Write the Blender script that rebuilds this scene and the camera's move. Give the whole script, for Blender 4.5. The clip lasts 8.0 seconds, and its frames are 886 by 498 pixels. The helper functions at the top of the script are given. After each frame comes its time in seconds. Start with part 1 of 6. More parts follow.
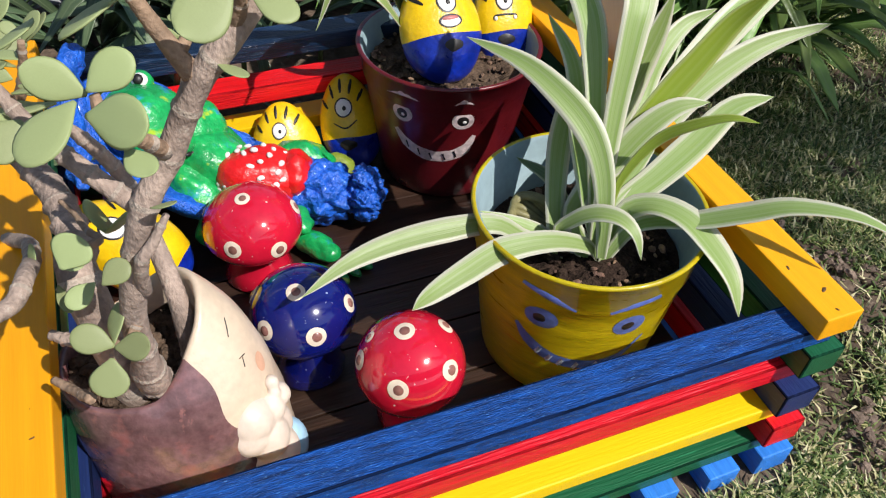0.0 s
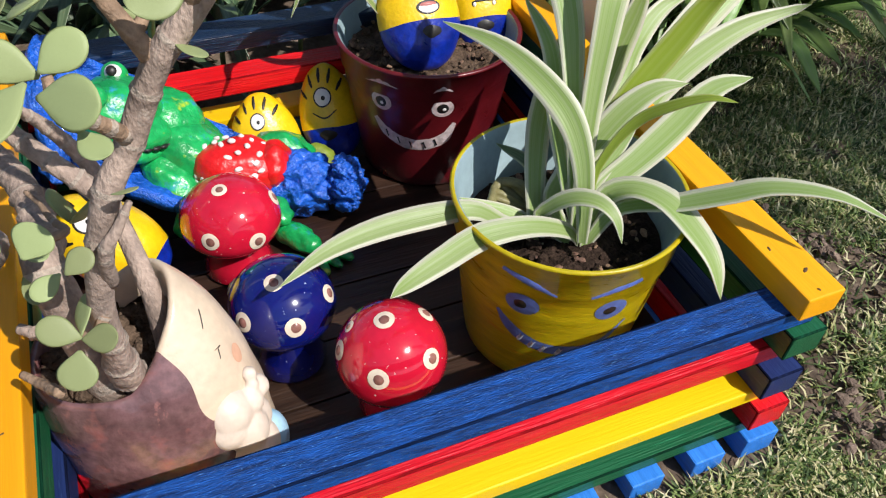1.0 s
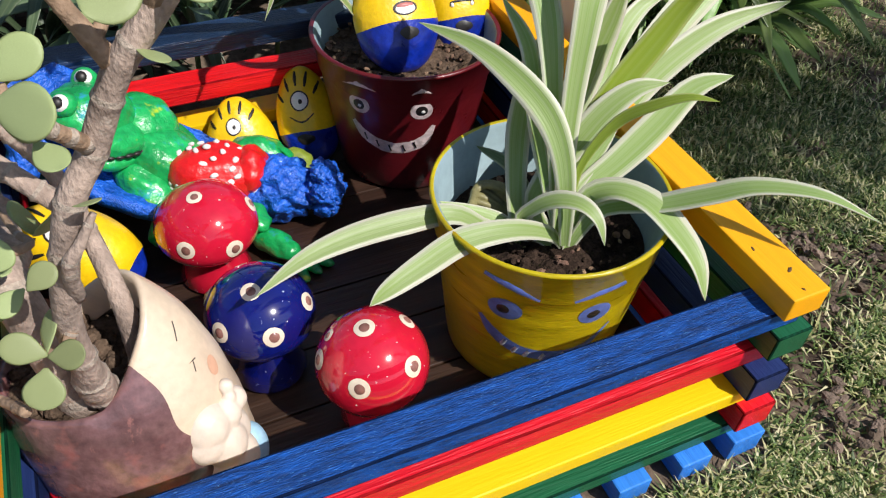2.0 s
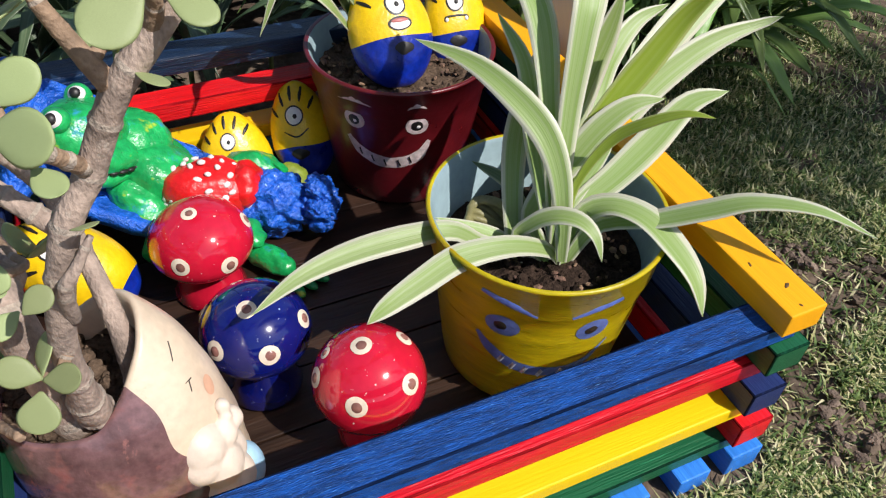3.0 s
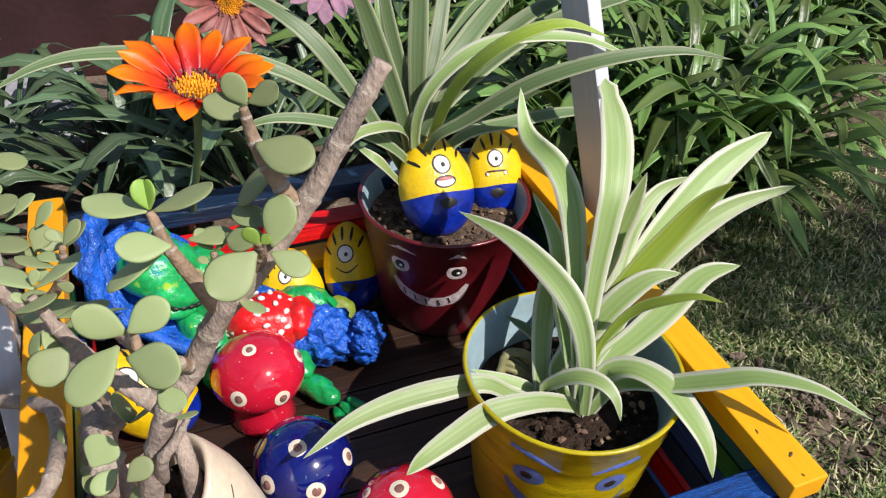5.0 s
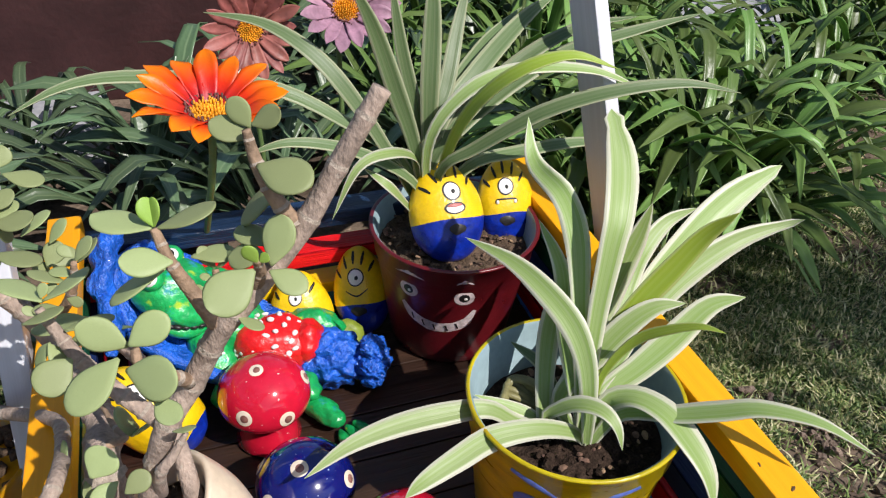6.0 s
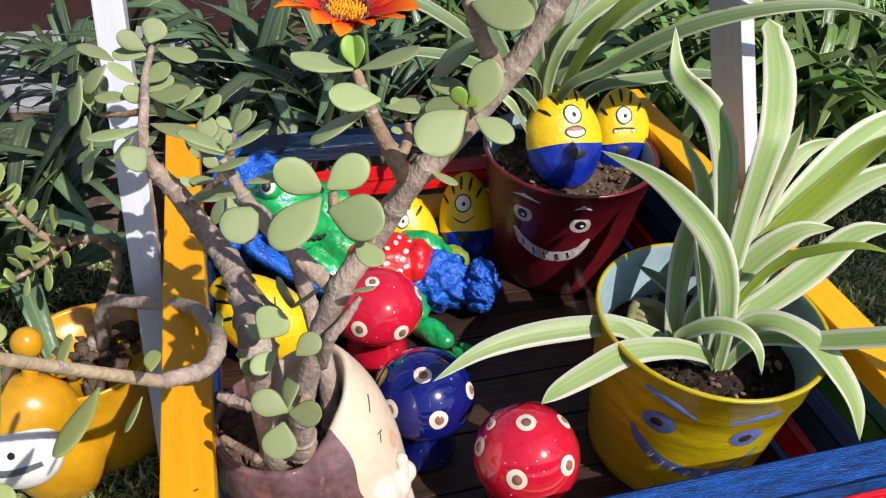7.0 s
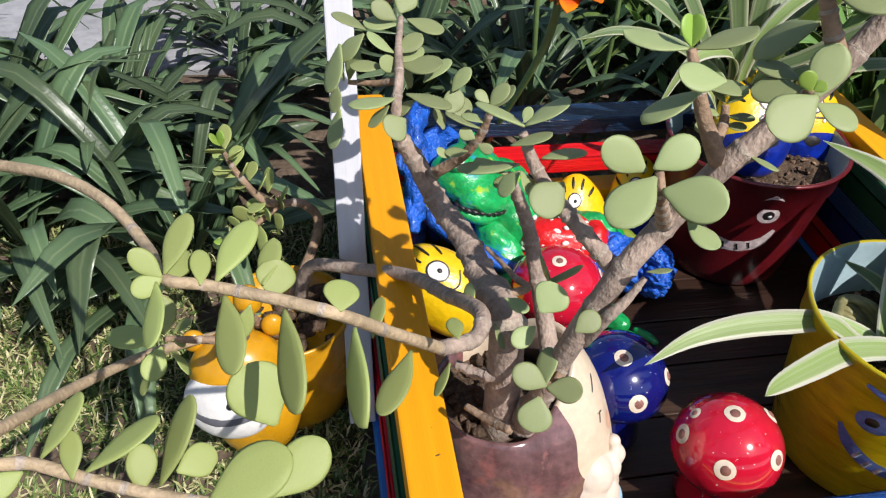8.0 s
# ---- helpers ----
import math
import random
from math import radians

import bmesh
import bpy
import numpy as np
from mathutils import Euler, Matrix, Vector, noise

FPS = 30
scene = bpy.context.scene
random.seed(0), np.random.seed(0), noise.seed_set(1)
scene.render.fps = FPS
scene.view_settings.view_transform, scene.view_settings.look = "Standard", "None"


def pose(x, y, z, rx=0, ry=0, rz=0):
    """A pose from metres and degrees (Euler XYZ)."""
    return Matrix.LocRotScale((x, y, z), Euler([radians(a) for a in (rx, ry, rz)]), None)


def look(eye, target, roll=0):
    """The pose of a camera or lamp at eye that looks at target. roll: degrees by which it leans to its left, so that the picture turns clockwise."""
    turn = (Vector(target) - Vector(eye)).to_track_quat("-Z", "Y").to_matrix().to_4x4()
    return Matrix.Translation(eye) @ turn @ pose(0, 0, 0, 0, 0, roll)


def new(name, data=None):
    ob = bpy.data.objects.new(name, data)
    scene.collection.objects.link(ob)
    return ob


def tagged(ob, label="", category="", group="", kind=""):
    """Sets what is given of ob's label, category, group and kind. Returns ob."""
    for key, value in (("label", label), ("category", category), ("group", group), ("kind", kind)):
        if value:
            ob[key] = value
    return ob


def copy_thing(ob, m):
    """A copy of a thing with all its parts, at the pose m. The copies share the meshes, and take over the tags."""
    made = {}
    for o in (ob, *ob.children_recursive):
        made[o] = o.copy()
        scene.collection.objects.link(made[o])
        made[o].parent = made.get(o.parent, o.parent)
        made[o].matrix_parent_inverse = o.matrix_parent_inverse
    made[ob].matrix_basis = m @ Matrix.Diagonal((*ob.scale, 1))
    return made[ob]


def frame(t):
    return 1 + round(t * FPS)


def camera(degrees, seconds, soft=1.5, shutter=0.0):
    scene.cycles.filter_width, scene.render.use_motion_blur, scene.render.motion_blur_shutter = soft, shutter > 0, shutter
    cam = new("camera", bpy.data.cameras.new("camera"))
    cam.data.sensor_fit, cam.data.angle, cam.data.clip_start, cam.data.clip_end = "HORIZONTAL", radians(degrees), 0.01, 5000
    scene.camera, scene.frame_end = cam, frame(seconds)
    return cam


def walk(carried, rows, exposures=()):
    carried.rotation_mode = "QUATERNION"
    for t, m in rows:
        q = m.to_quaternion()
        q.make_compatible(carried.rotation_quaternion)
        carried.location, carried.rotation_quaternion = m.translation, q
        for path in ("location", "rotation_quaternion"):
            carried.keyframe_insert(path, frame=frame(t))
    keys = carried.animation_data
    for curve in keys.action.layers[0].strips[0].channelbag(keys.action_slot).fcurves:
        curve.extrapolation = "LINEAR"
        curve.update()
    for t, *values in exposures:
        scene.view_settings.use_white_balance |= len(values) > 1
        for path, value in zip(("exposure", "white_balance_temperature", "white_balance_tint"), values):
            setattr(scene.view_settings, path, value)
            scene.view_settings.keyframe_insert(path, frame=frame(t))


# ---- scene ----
cam = camera(59.9, 8.0, soft=1.2)
PATH = [
    (0, (0.024, 0.196, 0.501), (0.606, 1.498, -0.902), 3.5),
    (0.5, (0.025, 0.194, 0.501), (0.613, 1.488, -0.906), 3.4),
    (1, (0.031, 0.194, 0.495), (0.629, 1.478, -0.917), 3.1),
    (1.5, (0.036, 0.196, 0.491), (0.652, 1.47, -0.922), 3.1),
    (3, (0.035, 0.204, 0.493), (0.696, 1.481, -0.898), 3.6),
    (3.5, (0.031, 0.201, 0.497), (0.69, 1.495, -0.878), 3.7),
    (4, (0.027, 0.207, 0.512), (0.676, 1.54, -0.831), 3.5),
    (4.5, (0.021, 0.207, 0.535), (0.66, 1.593, -0.757), 3.5),
    (5, (0.026, 0.199, 0.559), (0.656, 1.638, -0.678), 3.5),
    (5.2, (0.028, 0.192, 0.563), (0.661, 1.647, -0.654), 3.8),
    (6.3, (0.032, 0.19, 0.558), (0.606, 1.701, -0.621), 3.6),
    (6.5, (0.024, 0.188, 0.548), (0.578, 1.692, -0.648), 3.9),
    (7, (-0.021, 0.192, 0.519), (0.456, 1.689, -0.717), 4.0),
    (7.5, (-0.066, 0.202, 0.525), (0.319, 1.701, -0.742), 3.8),
    (8, (-0.101, 0.209, 0.515), (0.197, 1.708, -0.775), 3.3),
]
walk(cam, [(t, look(eye, target, roll)) for t, eye, target, roll in PATH])

# ---- light: clear sky and one sun from the front right ----
SUN_WAY = Vector((0.52, -0.82, 1.12)).normalized()
sun = new("sun", bpy.data.lights.new("sun", "SUN"))
sun.data.energy, sun.data.angle, sun.data.color = 5.0, radians(0.53), (1.0, 0.955, 0.91)
sun.matrix_basis = look((0, 0, 3), Vector((0, 0, 3)) - SUN_WAY)
world = bpy.data.worlds.new("sky")
scene.world = world
world.use_nodes = True
sky = world.node_tree.nodes.new("ShaderNodeTexSky")
sky.sky_type, sky.sun_disc = "NISHITA", False
sky.sun_elevation = math.asin(SUN_WAY.z)
sky.sun_rotation = math.atan2(SUN_WAY.x, SUN_WAY.y)
world.node_tree.links.new(sky.outputs[0], world.node_tree.nodes["Background"].inputs[0])
world.node_tree.nodes["Background"].inputs[1].default_value = 0.10
scene.view_settings.exposure = 0.10

# ---- materials ----
def shade(name, base, rough=0.5, var=0.15, scale=40.0, bump=0.15, bscale=300.0, stretch=(1, 1, 1), wear=None, coat=0.0,
          spec=0.5, per_piece=0.0, per_island=0.0, through_light=0.0):
    """A procedural surface: two scales of mottling, fine relief, uneven gloss, and worn patches of a second colour.
    wear: (colour, amount 0 to 1, scale, stretch)."""
    m = bpy.data.materials.new(name)
    m.use_nodes = True
    n, link = m.node_tree.nodes, m.node_tree.links.new
    b = n["Principled BSDF"]
    at = n.new("ShaderNodeTexCoord")
    size = n.new("ShaderNodeMapping")
    size.inputs["Scale"].default_value = stretch
    link(at.outputs["Object"], size.inputs["Vector"])
    big, fine = n.new("ShaderNodeTexNoise"), n.new("ShaderNodeTexNoise")
    for tex, s, d in ((big, scale, 5), (fine, bscale, 3)):
        tex.inputs["Scale"].default_value, tex.inputs["Detail"].default_value = s, d
        link(size.outputs[0], tex.inputs["Vector"])
    ramp = n.new("ShaderNodeValToRGB")
    ramp.color_ramp.elements[0].position, ramp.color_ramp.elements[1].position = 0.3, 0.7
    ramp.color_ramp.elements[0].color = (*[c * (1 - var) for c in base], 1)
    ramp.color_ramp.elements[1].color = (*[min(1, c * (1 + var)) for c in base], 1)
    link(big.outputs["Fac"], ramp.inputs["Fac"])
    col = ramp.outputs["Color"]
    grain = n.new("ShaderNodeMix")
    grain.data_type, grain.blend_type = "RGBA", "MULTIPLY"
    grain.inputs["Factor"].default_value = min(1, var * 1.5)
    g2 = n.new("ShaderNodeMapRange")
    g2.inputs["From Min"].default_value, g2.inputs["From Max"].default_value = 0.3, 0.7
    g2.inputs["To Min"].default_value, g2.inputs["To Max"].default_value = 0.55, 1.2
    link(fine.outputs["Fac"], g2.inputs["Value"])
    link(col, grain.inputs["A"])
    link(g2.outputs[0], grain.inputs["B"])
    col = grain.outputs["Result"]
    if wear:
        wc, amount, ws, wst = wear
        m2 = n.new("ShaderNodeMapping")
        m2.inputs["Scale"].default_value = wst
        link(at.outputs["Object"], m2.inputs["Vector"])
        wt = n.new("ShaderNodeTexNoise")
        wt.inputs["Scale"].default_value, wt.inputs["Detail"].default_value, wt.inputs["Roughness"].default_value = ws, 8, 0.7
        link(m2.outputs[0], wt.inputs["Vector"])
        wr = n.new("ShaderNodeMapRange")
        edge = 0.72 - 0.4 * amount
        wr.inputs["From Min"].default_value, wr.inputs["From Max"].default_value = edge, edge + 0.1
        link(wt.outputs["Fac"], wr.inputs["Value"])
        wm = n.new("ShaderNodeMix")
        wm.data_type = "RGBA"
        wm.inputs["B"].default_value = (*wc, 1)
        link(wr.outputs[0], wm.inputs["Factor"])
        link(col, wm.inputs["A"])
        col = wm.outputs["Result"]
    if per_piece or per_island:
        source = n.new("ShaderNodeObjectInfo") if per_piece else n.new("ShaderNodeNewGeometry")
        r = source.outputs["Random" if per_piece else "Random Per Island"]
        k = per_piece or per_island
        mr = n.new("ShaderNodeMapRange")
        mr.inputs["To Min"].default_value, mr.inputs["To Max"].default_value = 1 - k, 1 + k
        link(r, mr.inputs["Value"])
        hs = n.new("ShaderNodeHueSaturation")
        link(mr.outputs[0], hs.inputs["Value"])
        hr = n.new("ShaderNodeMapRange")
        hr.inputs["To Min"].default_value, hr.inputs["To Max"].default_value = 0.5 - 0.05 * k, 0.5 + 0.03 * k
        link(r, hr.inputs["Value"])
        link(hr.outputs[0], hs.inputs["Hue"])
        link(col, hs.inputs["Color"])
        col = hs.outputs["Color"]
    link(col, b.inputs["Base Color"])
    rr = n.new("ShaderNodeMapRange")
    rr.inputs["To Min"].default_value, rr.inputs["To Max"].default_value = max(0.02, rough - 0.1), min(1, rough + 0.12)
    link(big.outputs["Fac"], rr.inputs["Value"])
    link(rr.outputs[0], b.inputs["Roughness"])
    b.inputs["Specular IOR Level"].default_value = spec
    b.inputs["Coat Weight"].default_value, b.inputs["Coat Roughness"].default_value = coat, 0.06
    if bump:
        bp = n.new("ShaderNodeBump")
        bp.inputs["Strength"].default_value, bp.inputs["Distance"].default_value = bump, 0.002
        link(fine.outputs["Fac"], bp.inputs["Height"])
        link(bp.outputs[0], b.inputs["Normal"])
    if through_light:
        tr, mixs = n.new("ShaderNodeBsdfTranslucent"), n.new("ShaderNodeMixShader")
        link(col, tr.inputs["Color"])
        mixs.inputs[0].default_value = through_light
        link(b.outputs[0], mixs.inputs[1])
        link(tr.outputs[0], mixs.inputs[2])
        link(mixs.outputs[0], n["Material Output"].inputs["Surface"])
    return m


def overlay(m, colour, amount, scale, soft=0.06):
    """Uneven patches of another colour over a finished surface."""
    n, link = m.node_tree.nodes, m.node_tree.links.new
    b = n["Principled BSDF"]
    under = b.inputs["Base Color"].links[0].from_socket
    at, tex, edge, mix = n.new("ShaderNodeTexCoord"), n.new("ShaderNodeTexNoise"), n.new("ShaderNodeMapRange"), n.new("ShaderNodeMix")
    tex.inputs["Scale"].default_value, tex.inputs["Detail"].default_value = scale, 4
    shift = n.new("ShaderNodeMapping")
    shift.inputs["Location"].default_value = (0.37 * scale, 1.9, 5.3)
    link(at.outputs["Object"], shift.inputs[0])
    link(shift.outputs[0], tex.inputs["Vector"])
    edge.inputs["From Min"].default_value, edge.inputs["From Max"].default_value = 0.72 - 0.4 * amount, 0.72 - 0.4 * amount + soft
    link(tex.outputs["Fac"], edge.inputs["Value"])
    mix.data_type = "RGBA"
    mix.inputs["B"].default_value = (*colour, 1)
    link(edge.outputs[0], mix.inputs["Factor"])
    link(under, mix.inputs["A"])
    link(mix.outputs["Result"], b.inputs["Base Color"])
    return m


def bar_paint(name, base, wear=None, rough=0.42, var=0.18, bump=0.30):
    """Brushed paint on planed timber, with the grain along the bar (local x)."""
    return shade(name, base, rough=rough, var=var, scale=160, bump=bump, bscale=800, stretch=(0.05, 1, 1), wear=wear, spec=0.4, per_piece=0.06)


YELLOW = bar_paint("yellow_bar_paint", (0.80, 0.35, 0.003), ((0.16, 0.07, 0.01), 0.10, 130, (0.35, 1, 1)), 0.45, 0.06, 0.10)
BLUE = shade("blue_bar_paint", (0.003, 0.058, 0.270), 0.45, 0.60, 420, 0.7, 1900, (0.13, 1, 1), ((0.09, 0.27, 0.60), 0.33, 1500, (0.20, 1, 1)), spec=0.2, per_piece=0.06)
# much darker blue with paler streaks, for the top bar at the back
BLUE_DARK = shade("dark_blue_bar_paint", (0.006, 0.022, 0.060), 0.36, 0.55, 120, 0.6, 900, (0.07, 1, 1), ((0.05, 0.10, 0.17), 0.30, 700, (0.06, 1, 1)), spec=0.5)
NAVY = bar_paint("navy_bar_paint", (0.012, 0.025, 0.11), ((0.05, 0.10, 0.25), 0.25, 600, (0.05, 1, 1)))
RED = bar_paint("red_bar_paint", (0.72, 0.007, 0.014), ((0.74, 0.05, 0.06), 0.30, 900, (0.02, 1, 1)), 0.38, 0.22, 0.5)
GREEN = bar_paint("green_bar_paint", (0.008, 0.10, 0.040), ((0.02, 0.20, 0.09), 0.3, 520, (0.05, 1, 1)))
SKYBLUE = bar_paint("light_blue_bar_paint", (0.03, 0.20, 0.68), ((0.14, 0.38, 0.80), 0.25, 480, (0.06, 1, 1)))
LEMON = bar_paint("lemon_bar_paint", (0.80, 0.52, 0.004), ((0.3, 0.14, 0.01), 0.10, 140, (0.3, 1, 1)), 0.42, 0.05, 0.12)
WHITE = bar_paint("white_post_paint", (0.54, 0.54, 0.58), ((0.5, 0.5, 0.5), 0.12, 100, (0.1, 1, 1)), 0.4, 0.06, 0.08)
BOARD = shade("dark_floor_board", (0.034, 0.017, 0.010), 0.42, 0.45, 50, 0.5, 240, (0.07, 1, 1), ((0.14, 0.08, 0.045), 0.25, 120, (0.05, 1, 1)), per_piece=0.2)
POT_RED = shade("dark_red_pot_paint", (0.115, 0.007, 0.011), 0.30, 0.22, 30, 0.1, 200, coat=0.25)
POT_YELLOW = shade("brushed_yellow_pot_paint", (0.47, 0.37, 0.004), 0.30, 0.22, 55, 0.22, 320, (0.6, 0.6, 3.4), ((0.50, 0.23, 0.004), 0.30, 26, (0.7, 0.7, 2.4)), coat=0.25)
POT_INSIDE = shade("grey_blue_pot_inside", (0.24, 0.33, 0.36), 0.6, 0.12, 30, 0.1, 200)
SOIL = shade("dry_soil", (0.11, 0.075, 0.052), 0.95, 0.5, 120, 1.0, 500, spec=0.1)
SOIL_DARK = shade("dark_soil", (0.042, 0.027, 0.020), 0.95, 0.55, 150, 1.0, 600, wear=((0.16, 0.11, 0.08), 0.22, 260, (1, 1, 1)), spec=0.1)
LITTER = shade("dry_brown_litter", (0.20, 0.12, 0.075), 0.85, 0.4, 200, 0.5, 600, per_island=0.5)
GLAZE_RED = shade("red_glaze", (0.58, 0.010, 0.036), 0.12, 0.12, 22, 0.03, 160, coat=0.9, wear=((0.70, 0.30, 0.32), 0.05, 230, (1, 1, 1)))
overlay(GLAZE_RED, (0.72, 0.52, 0.52), 0.055, 380, 0.03)
GLAZE_BLUE = shade("cobalt_glaze", (0.004, 0.008, 0.13), 0.10, 0.25, 26, 0.02, 80, coat=0.9, wear=((0.05, 0.09, 0.35), 0.10, 160, (1, 1, 1)))
overlay(GLAZE_BLUE, (0.30, 0.36, 0.60), 0.07, 420, 0.03)
CREAM = shade("cream_paint", (0.72, 0.62, 0.50), 0.35, 0.10, 90, 0.1)
BROWN_DOT = shade("brown_dot_paint", (0.24, 0.11, 0.09), 0.25, 0.3, 120, 0.1)
INK = shade("black_paint", (0.012, 0.010, 0.010), 0.45, 0.2, 80, 0.1)
CHALK = shade("white_paint", (0.74, 0.72, 0.70), 0.5, 0.08, 90, 0.15)
PALE_RED = shade("thin_white_over_red", (0.60, 0.50, 0.50), 0.5, 0.30, 140, 0.2)
EYE_BLUE = shade("mid_blue_paint", (0.10, 0.16, 0.46), 0.45, 0.25, 120, 0.2)
STONE_YELLOW = shade("yellow_stone_paint", (0.78, 0.50, 0.006), 0.33, 0.10, 60, 0.25, 240, coat=0.2)
STONE_BLUE = shade("blue_stone_paint", (0.003, 0.021, 0.29), 0.30, 0.42, 70, 0.3, 240, coat=0.2)
MOUTH = shade("pink_mouth_paint", (0.48, 0.16, 0.15), 0.4, 0.2, 90, 0.1)
FROG_GREEN = shade("bright_green_paint", (0.010, 0.34, 0.085), 0.30, 0.35, 45, 0.6, 220, wear=((0.03, 0.27, 0.46), 0.34, 42, (1, 1, 1)), coat=0.3)
overlay(FROG_GREEN, (0.34, 0.50, 0.03), 0.20, 55)
CRUMPLE_BLUE = shade("crumpled_blue_paint", (0.010, 0.105, 0.56), 0.42, 0.35, 70, 1.0, 420, (1, 1, 1), wear=((0.08, 0.26, 0.76), 0.32, 190, (1, 1, 1)), coat=0.15)
SPOT_RED = shade("bright_red_paint", (0.66, 0.010, 0.012), 0.35, 0.12, 60, 0.5, 240, coat=0.2)
SKIN = shade("cream_matt_ceramic", (0.64, 0.51, 0.38), 0.38, 0.12, 28, 0.16, 240, wear=((0.56, 0.40, 0.27), 0.16, 50, (1, 1, 1)), coat=0.15)
HAT = shade("brown_mauve_ceramic", (0.165, 0.088, 0.090), 0.20, 0.45, 30, 0.25, 220, wear=((0.34, 0.15, 0.13), 0.27, 85, (1, 1, 0.4)), coat=0.6)
overlay(HAT, (0.33, 0.115, 0.100), 0.42, 55, 0.16)
BLUSH = shade("blush_paint", (0.62, 0.36, 0.24), 0.5, 0.1, 60, 0.1)
TOOTH = shade("thin_white_paint", (0.46, 0.50, 0.60), 0.5, 0.35, 300, 0.2)
PALE_BLUE = shade("pale_blue_paint", (0.32, 0.52, 0.68), 0.5, 0.1, 60, 0.1)
BARK = shade("ringed_grey_bark", (0.350, 0.265, 0.215), 0.85, 0.35, 110, 0.6, 520, (1, 1, 0.6), ((0.42, 0.35, 0.29), 0.34, 260, (1, 1, 0.5)))
SCAR = shade("pale_leaf_scar", (0.39, 0.32, 0.26), 0.9, 0.25, 200, 0.6, 600)
TWIG = shade("young_brown_bark", (0.30, 0.20, 0.13), 0.8, 0.35, 120, 0.6, 400)
JADE = shade("succulent_leaf", (0.315, 0.372, 0.168), 0.46, 0.12, 120, 0.10, 700, wear=((0.36, 0.40, 0.23), 0.22, 260, (1, 1, 1)), coat=0.0, spec=0.34, per_piece=0.24, through_light=0.18)
# brighter, yellower copy of JADE: stronger sun on the outer shrub put into the colour
JADE_SUNLIT = shade("sunlit_succulent_leaf", (0.375, 0.440, 0.150), 0.46, 0.12, 120, 0.10, 700, wear=((0.42, 0.47, 0.22), 0.22, 260, (1, 1, 1)), spec=0.34, per_piece=0.20, through_light=0.26)
JADE_YOUNG = shade("young_succulent_leaf", (0.30, 0.46, 0.08), 0.38, 0.15, 60, 0.1, 380, per_piece=0.15, through_light=0.25)


def striped(name, mid, edge, band=0.20, rough=0.4):
    """A leaf with pale margins: u of the UV map runs across the blade, v along it."""
    m = shade(name, mid, rough, 0.12, 50, 0.0, 300, per_piece=0.12, through_light=0.34)
    n, link = m.node_tree.nodes, m.node_tree.links.new
    b = n["Principled BSDF"]
    uv, sep = n.new("ShaderNodeUVMap"), n.new("ShaderNodeSeparateXYZ")
    link(uv.outputs[0], sep.inputs[0])
    stretch, tex = n.new("ShaderNodeMapping"), n.new("ShaderNodeTexNoise")
    stretch.inputs["Scale"].default_value = (17, 0.6, 1)
    link(uv.outputs[0], stretch.inputs[0])
    link(stretch.outputs[0], tex.inputs["Vector"])
    tex.inputs["Scale"].default_value = 1.0
    wob, add = n.new("ShaderNodeMapRange"), n.new("ShaderNodeMath")
    wob.inputs["To Min"].default_value, wob.inputs["To Max"].default_value = -0.19, 0.19
    link(tex.outputs["Fac"], wob.inputs["Value"])
    add.operation = "ADD"
    link(sep.outputs[0], add.inputs[0])
    link(wob.outputs[0], add.inputs[1])
    ramp = n.new("ShaderNodeValToRGB")
    e = ramp.color_ramp.elements
    light = [0.80 * a + 0.20 * c for a, c in zip(mid, edge)]
    half = [0.45 * a + 0.55 * c for a, c in zip(mid, edge)]
    stops = [(0.0, edge), (band * 0.7, edge), (band * 1.2, half), (band + 0.14, mid), (0.38, light), (0.50, mid), (0.60, light),
             (1 - band - 0.14, mid), (1 - band * 1.2, half), (1 - band * 0.7, edge), (1.0, edge)]
    e[0].position, e[0].color = stops[0][0], (*stops[0][1], 1)
    e[1].position, e[1].color = stops[-1][0], (*stops[-1][1], 1)
    for p, c in stops[1:-1]:
        e.new(p).color = (*c, 1)
    link(add.outputs[0], ramp.inputs["Fac"])
    hue = next(k for k in n if k.bl_idname == "ShaderNodeHueSaturation")
    link(ramp.outputs["Color"], hue.inputs["Color"])
    ridge = n.new("ShaderNodeBump")
    ridge.inputs["Strength"].default_value, ridge.inputs["Distance"].default_value = 0.3, 0.001
    link(tex.outputs["Fac"], ridge.inputs["Height"])
    link(ridge.outputs[0], b.inputs["Normal"])
    return m


SPIDER = striped("variegated_leaf", (0.305, 0.450, 0.118), (0.76, 0.75, 0.61), 0.125)
# darker copy of the leaf, with the shade on rear leaves put into its colours
SPIDER_SHADED = striped("shaded_variegated_leaf", (0.125, 0.205, 0.075), (0.46, 0.49, 0.31), 0.11)
SPIDER_LIME = striped("lime_variegated_leaf", (0.330, 0.450, 0.045), (0.52, 0.58, 0.22), 0.07)


# ---- building helpers ----
def part(name, bm, material, parent, label="", smooth=True, kind=""):
    """Link a bmesh as one mesh object under a thing or a part."""
    me = bpy.data.meshes.new(name)
    bmesh.ops.recalc_face_normals(bm, faces=bm.faces)
    bm.to_mesh(me)
    bm.free()
    for m in material if isinstance(material, (list, tuple)) else [material]:
        me.materials.append(m)
    if smooth:
        me.shade_smooth()
    ob = new(name, me)
    ob.parent = parent
    return tagged(ob, label, kind=kind)


def thing(name, label, category, at=(0, 0, 0), group="", kind="", turn=0):
    ob = new(name)
    ob.empty_display_size = 0.02
    ob.matrix_basis = pose(*at, 0, 0, turn)
    return tagged(ob, label, category, group, kind)


